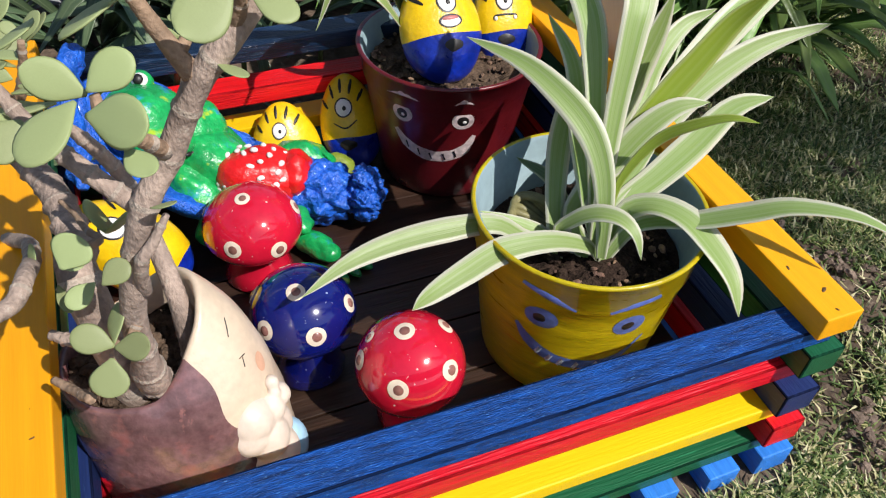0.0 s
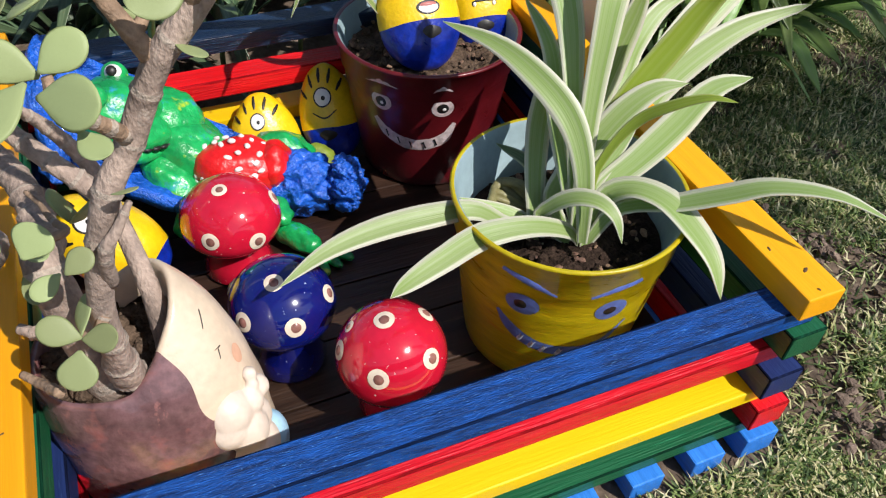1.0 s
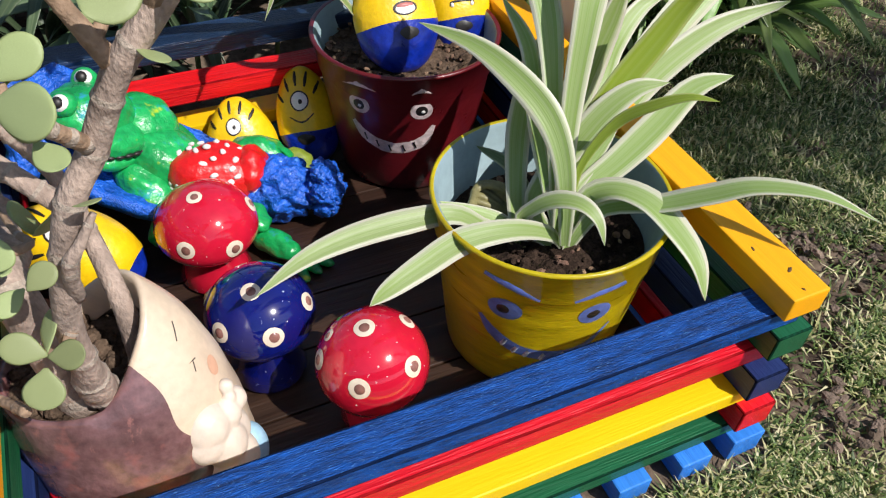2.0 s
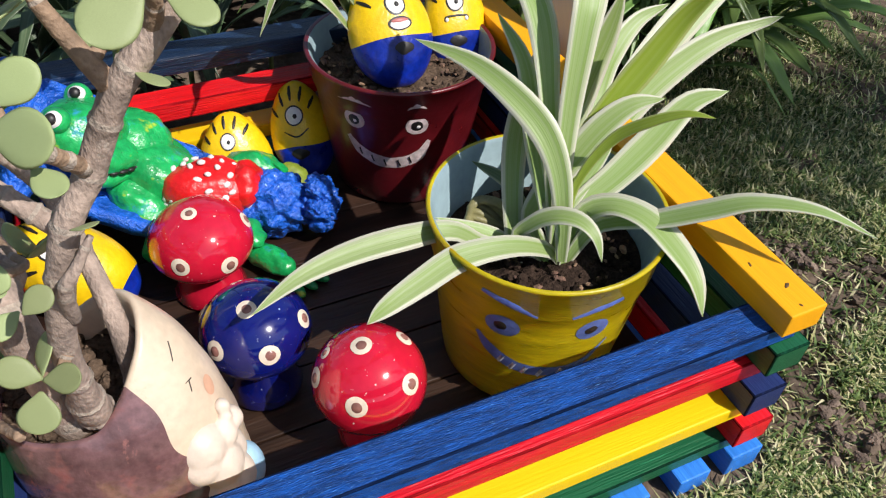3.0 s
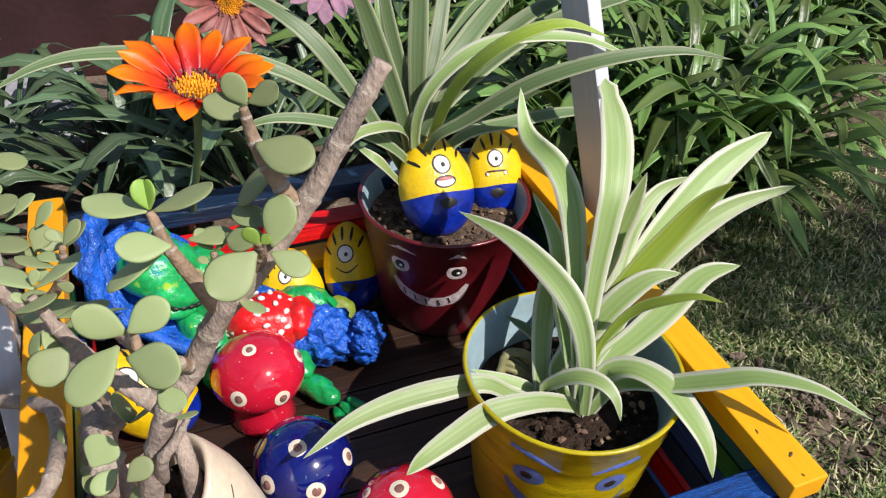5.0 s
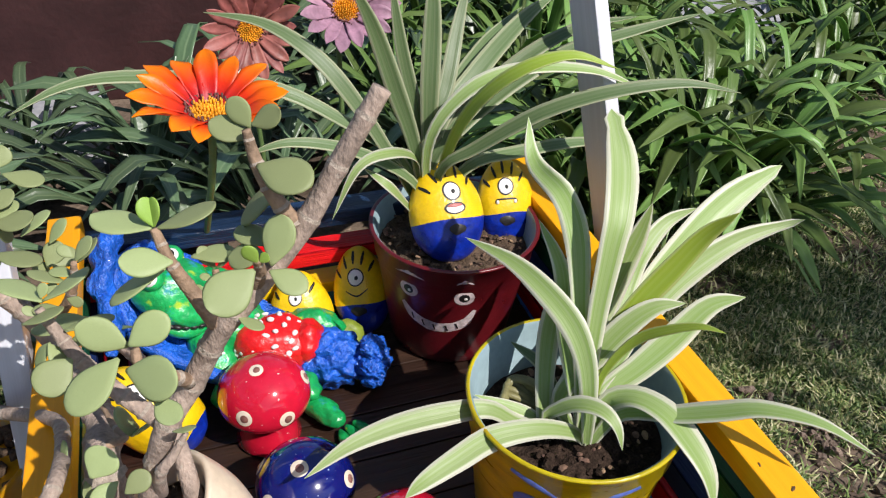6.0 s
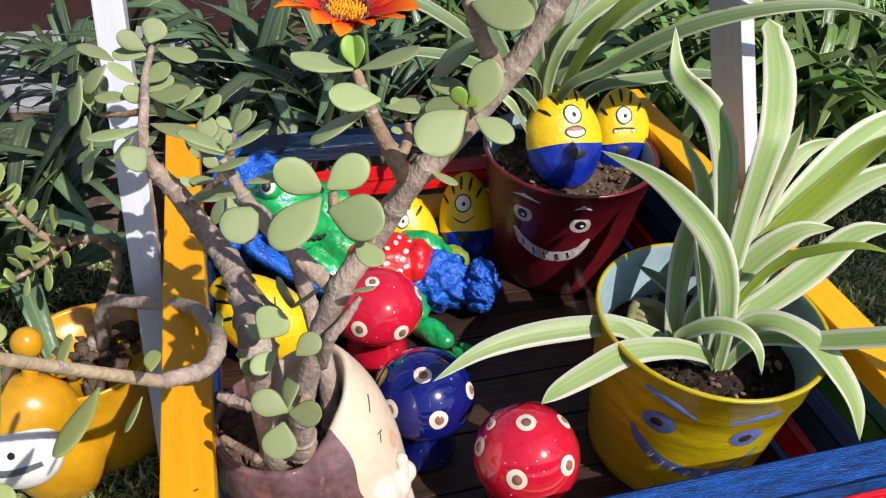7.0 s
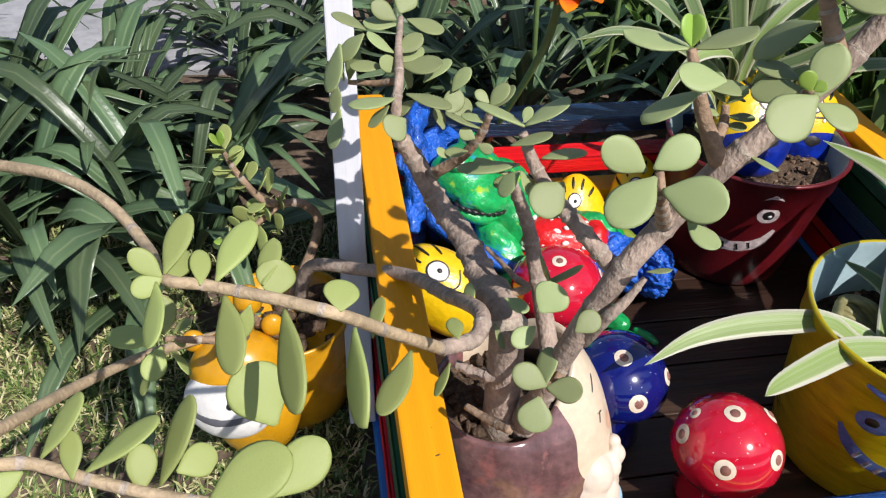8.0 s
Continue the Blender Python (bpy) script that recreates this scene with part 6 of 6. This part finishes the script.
face = egg_face((0.0278, 0.0133, 0.0228), -96, (-0.034, -0.061, 0.072), tilt.to_matrix())
part("mouth_line", stroke(bmesh.new(), face, [(-0.019, -0.003), (0, -0.0085), (0.019, -0.002)], [0.003, 0.005, 0.003], 0.0006), shade("grey_line_paint", (0.12, 0.12, 0.14), 0.5, 0.2), muzzle, "grey mouth line")
part("nostril", dab(bmesh.new(), face, (0.006, 0.003), 0.0016, 0.0022, 0.0006, steps=10), INK, muzzle, "black dot")
knob = bmesh.new()
tube(knob, [(-0.022, -0.036, 0.100), (-0.020, -0.034, 0.112), (-0.019, -0.033, 0.120)], [0.005, 0.004, 0.004], 10, 10)
ball(knob, (-0.018, -0.032, 0.126), (0.0085, 0.0085, 0.0095), sub=3)
part("knob", knob, POT_ORANGE, pot, "yellow knob on a stalk")
dirt = bmesh.new()
for k in range(40):
    a, q = random.uniform(0, 6.28), 0.036 * math.sqrt(random.random())
    ball(dirt, (q * math.cos(a), q * math.sin(a), 0.071 + random.uniform(0, 0.004)), [random.uniform(0.003, 0.008) for _ in range(3)], sub=1, rough=0.003, freq=200, seed=k)
part("soil", dirt, SOIL, pot, "dry crumbly soil", kind="stuff")

# ---- gazania flowers ----
def graded(name, base, tip, rough, var=0.15, rib=None, mid=None, light=0.2, per_piece=0.1, per_island=0.0):
    """A leaf or petal whose colour runs from its base to its tip, with a paler rib down the middle."""
    m = shade(name, base, rough, var, 60, 0.2, 220, through_light=light, per_piece=per_piece, per_island=per_island)
    n, link = m.node_tree.nodes, m.node_tree.links.new
    uv, sep, ramp = n.new("ShaderNodeUVMap"), n.new("ShaderNodeSeparateXYZ"), n.new("ShaderNodeValToRGB")
    link(uv.outputs[0], sep.inputs[0])
    e = ramp.color_ramp.elements
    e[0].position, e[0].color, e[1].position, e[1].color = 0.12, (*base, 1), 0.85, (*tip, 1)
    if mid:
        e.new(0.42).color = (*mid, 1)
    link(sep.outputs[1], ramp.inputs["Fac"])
    col = ramp.outputs["Color"]
    if rib:
        across, mix = n.new("ShaderNodeValToRGB"), n.new("ShaderNodeMix")
        a = across.color_ramp.elements
        a[0].position, a[0].color, a[1].position, a[1].color = 0.42, (0, 0, 0, 1), 0.5, (1, 1, 1, 1)
        a.new(0.58).color = (0, 0, 0, 1)
        link(sep.outputs[0], across.inputs["Fac"])
        mix.data_type = "RGBA"
        link(across.outputs["Color"], mix.inputs["Factor"])
        link(col, mix.inputs["A"])
        mix.inputs["B"].default_value = (*rib, 1)
        col = mix.outputs["Result"]
    hue = next(k for k in n if k.bl_idname == "ShaderNodeHueSaturation")
    link(col, hue.inputs["Color"])
    return m


PETAL = graded("orange_petal", (0.48, 0.006, 0.020), (0.92, 0.25, 0.001), 0.42, mid=(0.80, 0.050, 0.006), light=0.3)
PETAL_PINK = shade("dusty_pink_petal", (0.36, 0.12, 0.10), 0.5, 0.3, 60, 0.2, 220, through_light=0.2, per_piece=0.15)
PETAL_MAUVE = shade("mauve_petal", (0.40, 0.22, 0.30), 0.5, 0.3, 60, 0.2, 220, through_light=0.2, per_piece=0.15)
DISC = shade("yellow_flower_disc", (0.75, 0.33, 0.01), 0.6, 0.3, 120, 0.4)
DISC_DARK = shade("brown_ring_of_florets", (0.15, 0.055, 0.045), 0.7, 0.4, 160, 0.4)
STALK = shade("green_stalk", (0.10, 0.16, 0.05), 0.5, 0.2, 60, 0.2, through_light=0.0)


def gazania(label, at, nor, radius, petal, foot, n=17):
    flower = thing("gazania_flower", label, "flower", foot, "gazania flowers")
    q = Vector(nor).to_track_quat("Z", "Y").to_matrix()
    o = Vector(at) - Vector(foot)
    for k in range(n):
        a = 2 * math.pi * k / n + dice.uniform(-0.06, 0.06)
        d, lift = Vector((math.cos(a), math.sin(a), 0)), (0.0016 if k % 2 else 0.0)
        r = radius * dice.uniform(0.88, 1.08)
        curl = dice.uniform(-0.16, 0.12)
        pts = [o + q @ (d * r * f + Vector((0, 0, lift + r * h))) for f, h in ((0.16, 0.0), (0.45, 0.20), (0.75, 0.38 + 0.4 * curl), (1.0, 0.48 + curl))]
        part("petal", blade(bmesh.new(), pts, radius * dice.uniform(0.24, 0.32), q @ Vector((0, 0, 1)), dice.uniform(0.15, 0.45), 12, 0.45, dice.uniform(-0.4, 0.4), 0.10, peak=0.58), petal, flower)
    ring, mid = bmesh.new(), bmesh.new()
    for k in range(70):
        a = 2 * math.pi * k / 70
        d, rr = Vector((math.cos(a), math.sin(a), 0)), radius * dice.uniform(0.24, 0.33)
        tube(ring, [o + q @ (d * rr * 0.8), o + q @ (d * rr + Vector((0, 0, radius * 0.10))), o + q @ (d * rr * 1.06 + Vector((0, 0, radius * dice.uniform(0.14, 0.22))))], [0.0009, 0.0009, 0.0007], 5, 4)
    part("floret_ring", ring, DISC_DARK, flower, "brown ring of florets")
    for k in range(110):
        rr, a = radius * 0.25 * math.sqrt((k + 0.5) / 110), k * 2.4
        d, high = Vector((math.cos(a), math.sin(a), 0)) * rr, dice.uniform(0.12, 0.18)
        tube(mid, [o + q @ d, o + q @ (d + Vector((0, 0, radius * 0.08))), o + q @ (d * 1.05 + Vector((0, 0, radius * high)))], [0.0009, 0.0011, 0.0006], 5, 4)
    part("disc", mid, DISC, flower, "yellow flower disc")
    part("stalk", tube(bmesh.new(), [o - q @ Vector((0, 0, 0.004)), o * 0.93 - q @ Vector((0, 0, 0.03)), o * 0.4 + Vector((0.004, 0.006, 0)), Vector((0, 0, 0))], [0.0030, 0.0026, 0.0024, 0.0026], 8, 24), STALK, flower)
    return flower


gazania("open orange gazania flower with a yellow centre", (0.0520, 0.6520, 0.3330), (0.05, -0.18, 0.97), 0.0490, PETAL, (0.020, 0.775, GROUND), 15)
gazania("dusty pink gazania flower seen from below", (0.100, 0.830, 0.322), (0.05, -0.95, 0.25), 0.040, PETAL_PINK, (0.100, 0.860, GROUND))
gazania("mauve and white gazania flower among the leaves", (0.186, 0.850, 0.325), (0.0, -0.7, 0.6), 0.046, PETAL_MAUVE, (0.180, 0.880, GROUND))

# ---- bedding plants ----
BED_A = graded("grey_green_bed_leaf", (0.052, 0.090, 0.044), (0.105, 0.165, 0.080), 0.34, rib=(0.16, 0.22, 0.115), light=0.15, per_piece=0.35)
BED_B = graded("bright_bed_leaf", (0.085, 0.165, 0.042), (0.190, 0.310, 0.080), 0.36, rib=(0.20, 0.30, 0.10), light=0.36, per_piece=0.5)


def bed_plant(label, seed, n, length, width, material, rise):
    """A clump of arching strap leaves, each a part of its own."""
    plant = thing("bedding_plant", label, "plant", (0, 0, -5), "plants of the flower bed")
    rnd = random.Random(seed)
    for k in range(n):
        a = rnd.uniform(0, 2 * math.pi)
        L, up = length * rnd.uniform(0.6, 1.15), rise * rnd.uniform(0.5, 1.2)
        d, side = Vector((math.cos(a), math.sin(a), 0)), Vector((-math.sin(a), math.cos(a), 0)) * rnd.uniform(-0.25, 0.25)
        b = d * rnd.uniform(0.0, 0.035) + Vector((0, 0, rnd.uniform(0, 0.03)))
        pts = [b, b + (d * 0.25 + Vector((0, 0, up * 0.55))) * L, b + (d * 0.62 + side * 0.4 + Vector((0, 0, up * 0.95))) * L, b + (d * 1.0 + side + Vector((0, 0, up * rnd.uniform(0.5, 1.0)))) * L]
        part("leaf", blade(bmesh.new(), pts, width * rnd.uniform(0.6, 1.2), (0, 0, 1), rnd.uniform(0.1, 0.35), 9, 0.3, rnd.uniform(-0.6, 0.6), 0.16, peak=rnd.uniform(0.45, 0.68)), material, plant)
    return plant


GREY = "leafy gazania plant with long grey-green leaves in the bed"
LUSH = "lush bedding plant with narrow bright green leaves"
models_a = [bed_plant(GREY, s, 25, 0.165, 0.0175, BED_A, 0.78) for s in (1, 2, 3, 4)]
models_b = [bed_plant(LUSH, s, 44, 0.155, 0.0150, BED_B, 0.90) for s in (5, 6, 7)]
rnd = random.Random(4)
spots = []
for gx in range(-9, 16):
    for gy in range(0, 11):
        x, y = gx * 0.105 + rnd.uniform(-0.035, 0.035), 0.80 + gy * 0.095 + rnd.uniform(-0.03, 0.03)
        if x > 0.36 and y < 0.78 + 0.16 * max(0, x - 0.36):
            continue
        if -0.16 < x < 0.40 and y < 0.90:
            continue
        if x > 0.75 and y < 1.0:
            continue
        if y > 1.30 and (-0.42 < x < 0.24 or x < -0.5 or rnd.random() < 0.35):
            continue
        if (-0.42 < x < 0.22 and y > 1.13) or (x < -0.25 and y > 1.06):
            continue
        if y > 1.55 or (x < -0.20 and y > 0.97) or (0.85 < x < 1.25 and y > 1.08) or (x < 0.30 and rnd.random() < 0.28):
            continue
        spots.append((x, y))
for gx in range(6):
    for gy in range(3):
        x, y = -0.24 - gx * 0.10 + rnd.uniform(-0.03, 0.03), 0.73 + 0.04 * gx * 0.3 + gy * 0.0
        if gy == 0:
            spots.append((x, y))
spots += [(0.46, 0.775), (0.545, 0.790), (0.63, 0.795), (0.72, 0.800), (0.52, 0.84), (0.60, 0.86), (0.53, 0.745), (0.60, 0.755)]
lefts_a, lefts_b = list(models_a), list(models_b)
for x, y in spots:
    lush = x > 0.45 or (x > 0.30 and rnd.random() < 0.4)
    pool, first = (models_b, lefts_b) if lush else (models_a, lefts_a)
    k = rnd.uniform(0.85, 1.15) * (0.62 if -0.3 < x < 0.3 and y > 1.0 else 1.0)
    m = pose(x, y, GROUND - 0.006, rnd.uniform(-8, 8), rnd.uniform(-8, 8), rnd.uniform(0, 360))
    m = m @ Matrix.Scale(k, 4)
    if first:
        first.pop().matrix_basis = m
    else:
        copy_thing(rnd.choice(pool), m)

# ---- lawn ----
GRASS = shade("lawn_blades", (0.15, 0.20, 0.06), 0.55, 0.15, 40, 0.0, 200, per_island=0.35, through_light=0.2)
gn, glink = GRASS.node_tree.nodes, GRASS.node_tree.links.new
geo, straw = gn.new("ShaderNodeNewGeometry"), gn.new("ShaderNodeValToRGB")
for place, tone in ((0.25, (0.095, 0.175, 0.042)), (0.52, (0.20, 0.285, 0.080)), (0.74, (0.40, 0.37, 0.17))):
    straw.color_ramp.elements.new(place).color = (*tone, 1)
straw.color_ramp.elements[0].color, straw.color_ramp.elements[-1].color = (0.05, 0.11, 0.025, 1), (0.56, 0.50, 0.32, 1)
glink(geo.outputs["Random Per Island"], straw.inputs["Fac"])
glink(straw.outputs["Color"], next(k for k in gn if k.bl_idname == "ShaderNodeHueSaturation").inputs["Color"])


def lawn(name, label, areas, count, seed, length=0.020):
    r = np.random.default_rng(seed)
    verts, faces = [], []
    for (xa, xb, ya, yb), share in areas:
        for k in range(int(count * share)):
            x, y = r.uniform(xa, xb), r.uniform(ya, yb)
            bare = noise.fractal(Vector((x, y, 3)) * 9, 1, 2, 3)
            if bare > (0.10 if x > 0 else 0.30) and r.random() < 0.85:
                continue
            if -0.085 < x < 0.335 and 0.335 < y < 0.75:
                continue
            z = GROUND - 0.004 + 0.010 * noise.fractal(Vector((x, y, 0)) * 6, 1, 2, 4)
            a, L, w = r.uniform(0, 6.283), length * r.uniform(0.5, 1.5), r.uniform(0.0005, 0.0010)
            flat = r.uniform(0.5, 2.4)
            dx, dy = math.cos(a) * L * min(1.2, flat * 0.6), math.sin(a) * L * min(1.2, flat * 0.6)
            h = L / (0.6 + flat)
            sx, sy = -math.sin(a) * w, math.cos(a) * w
            i = len(verts)
            verts += [(x - sx, y - sy, z - 0.002), (x + sx, y + sy, z - 0.002), (x + dx * 0.4 + sx, y + dy * 0.4 + sy, z + h * 0.7), (x + dx * 0.4 - sx, y + dy * 0.4 - sy, z + h * 0.7), (x + dx, y + dy, z + h)]
            faces += [(i, i + 1, i + 2, i + 3), (i + 3, i + 2, i + 4)]
    me = bpy.data.meshes.new(name)
    me.from_pydata(verts, [], faces)
    me.materials.append(GRASS)
    return tagged(new(name, me), label, "grass", kind="stuff")


lawn("grass", "sparse green and straw-coloured lawn grass", (((0.335, 0.80, 0.25, 0.80), 0.62), ((0.80, 1.4, 0.5, 1.1), 0.10), ((-0.62, -0.085, 0.30, 0.80), 0.28), ((0.02, 0.335, 0.20, 0.345), 0.11)), 150000, 5, 0.0118)

spread = []
for k in range(1500):
    right = k < 1050
    x, y = (random.uniform(0.25, 0.75), random.uniform(0.24, 0.80)) if right else (random.uniform(-0.55, -0.10), random.uniform(0.32, 0.85))
    if noise.fractal(Vector((x, y, 3)) * 9, 1, 2, 3) < -0.05 or (right and x < 0.345 and y > 0.335):
        continue
    spread.append((x, y, GROUND - 0.003 + 0.010 * noise.fractal(Vector((x, y, 0)) * 6, 1, 2, 4)))
clods = []
for x, y, n, wide in ((0.487, 0.470, 30, 0.011), (0.530, 0.445, 14, 0.018), (0.455, 0.520, 12, 0.014), (0.420, 0.345, 16, 0.022), (0.395, 0.318, 12, 0.016), (0.46, 0.405, 8, 0.015)):
    for k in range(n):
        clods.append((x + random.gauss(0, wide), y + random.gauss(0, 0.7 * wide), GROUND + random.uniform(-0.001, 0.005)))
tagged(crumbs("soil_clods", shade("dry_clod", (0.21, 0.155, 0.120), 0.95, 0.4, 90, 1.0, 500, spec=0.1), clods, (0.0012, 0.0042), 17), "pale dry soil clods lying on the bare patches", "soil", kind="stuff")
tagged(crumbs("loose_earth", EARTH, spread, (0.001, 0.0065), 8), "crumbly brown soil clods in the thin lawn", "soil", kind="stuff")

# ---- an unseen tree, added out of view so that its low limb shades the lawn ----
TREE_BARK = shade("brown_tree_bark", (0.12, 0.085, 0.06), 0.9, 0.4, 30, 0.8, 140)
TREE_LEAF = shade("dull_green_tree_leaf", (0.060, 0.115, 0.030), 0.5, 0.2, 40, 0.1, 200, per_island=0.3, through_light=0.2)
tree = thing("garden_tree", "small unseen tree added so that its long low leafy limb shades the lawn", "tree", (2.75, -0.70, GROUND - 0.01))
home = Vector(tree.location)
TREE_LIMBS = (([(0, 0, 0), (0.03, 0.02, 0.7), (-0.02, 0.0, 1.35), (0.04, 0.03, 1.9)], [0.06, 0.045, 0.036, 0.020]),
              ([(-0.02, 0.0, 1.30), (-0.50, 0.06, 1.50), (-1.00, 0.12, 1.58), (-1.56, 0.16, 1.60)], [0.026, 0.020, 0.014, 0.006]),
              ([(0.0, 0.0, 1.40), (0.35, 0.10, 1.75), (0.60, 0.12, 1.95)], [0.024, 0.016, 0.007]),
              ([(0.02, 0.02, 1.55), (0.15, -0.30, 1.85), (0.20, -0.50, 2.05)], [0.020, 0.014, 0.006]))
part("trunk", tube(bmesh.new(), TREE_LIMBS[0][0], TREE_LIMBS[0][1], 12, 24), TREE_BARK, tree)
for points, radii in TREE_LIMBS[1:]:
    part("limb", tube(bmesh.new(), points, radii, 9, 18), TREE_BARK, tree)
leaf_rnd = random.Random(21)
verts, faces = [], []
for which, count, spread_at in ((1, 3100, (0.07, 0.085, 0.075)), (2, 900, (0.20, 0.20, 0.16)), (3, 900, (0.20, 0.20, 0.16)), (0, 500, (0.25, 0.25, 0.20))):
    path = smooth_path(TREE_LIMBS[which][0], 40)
    for k in range(count):
        p = path[int(40 * (leaf_rnd.uniform(0.40, 1.0) if which else leaf_rnd.uniform(0.85, 1.0)))]
        p = p + Vector([leaf_rnd.gauss(0, 0.62 * c) for c in spread_at])
        turn = Euler((leaf_rnd.uniform(-0.9, 0.9), leaf_rnd.uniform(-0.9, 0.9), leaf_rnd.uniform(0, 6.3))).to_matrix()
        L, i = leaf_rnd.uniform(0.020, 0.036), len(verts)
        for x, y, z in ((0, 0, 0), (0.35, 0.22, 0.04), (0.7, 0.19, 0.03), (1, 0, -0.06), (0.7, -0.19, 0.03), (0.35, -0.22, 0.04)):
            verts.append(p + turn @ Vector((x * L, y * L, z * L)))
        faces += [(i, i + 1, i + 2, i + 3), (i, i + 3, i + 4, i + 5)]
crown = bpy.data.meshes.new("crown")
crown.from_pydata(verts, [], faces)
crown.materials.append(TREE_LEAF)
crown = new("crown", crown)
crown.parent = tree
tagged(crown, "crown of many small dull green leaves", kind="stuff")

# ---- behind the bed ----
MAROON = shade("maroon_painted_wall", (0.036, 0.010, 0.010), 0.6, 0.25, 14, 0.4, 120)
TERRA = shade("terracotta_clay", (0.26, 0.080, 0.045), 0.7, 0.25, 20, 0.3, 140)
PAVING = shade("pale_concrete_paving", (0.32, 0.32, 0.34), 0.8, 0.25, 6, 0.4, 90)


def trough(label, x, y, w, d, h, material):
    top = thing("planter_trough", label, "planter", (x, y, GROUND - 0.006))
    for s, c in (((w, 0.02, h), (0, -d / 2, h / 2)), ((w, 0.02, h), (0, d / 2, h / 2)), ((0.02, d - 0.02, h), (-w / 2 + 0.01, 0, h / 2)), ((0.02, d - 0.02, h), (w / 2 - 0.01, 0, h / 2)), ((w - 0.04, d - 0.02, 0.02), (0, 0, h * 0.8))):
        part("panel", box(bmesh.new(), s, c, 0.003), material, top, smooth=False)
    rim = bmesh.new()
    box(rim, (w + 0.02, 0.03, 0.02), (0, -d / 2 - 0.002, h + 0.0105), 0.004)
    part("rim", rim, material, top, smooth=False)


trough("dark maroon planter trough behind the flower bed", -0.10, 1.34, 0.56, 0.14, 0.20, MAROON)
trough("terracotta planter trough behind the flower bed", 0.48, 1.56, 0.40, 0.16, 0.15, TERRA)
bm = bmesh.new()
for i in range(8):
    for j in range(3):
        box(bm, (0.392, 0.392, 0.03), (-1.5 + 0.4 * i, 1.82 + 0.4 * j, 0), 0.004, 1)
for i in range(5):
    for j in range(2):
        box(bm, (0.292, 0.292, 0.03), (-1.40 + 0.30 * i, 1.20 + 0.30 * j, 0), 0.004, 1)
for i in range(4):
    box(bm, (0.392, 0.292, 0.03), (0.95 + 0.40 * i, 1.46, 0), 0.004, 1)
    box(bm, (0.392, 0.192, 0.03), (0.95 + 0.40 * i, 1.216, 0), 0.004, 1)
pave = part("pavement", bm, PAVING, None, smooth=False, kind="structure")
pave.location = (0, 0, GROUND - 0.004)
tagged(pave, "pale concrete paving slabs beyond the bed", "pavement")
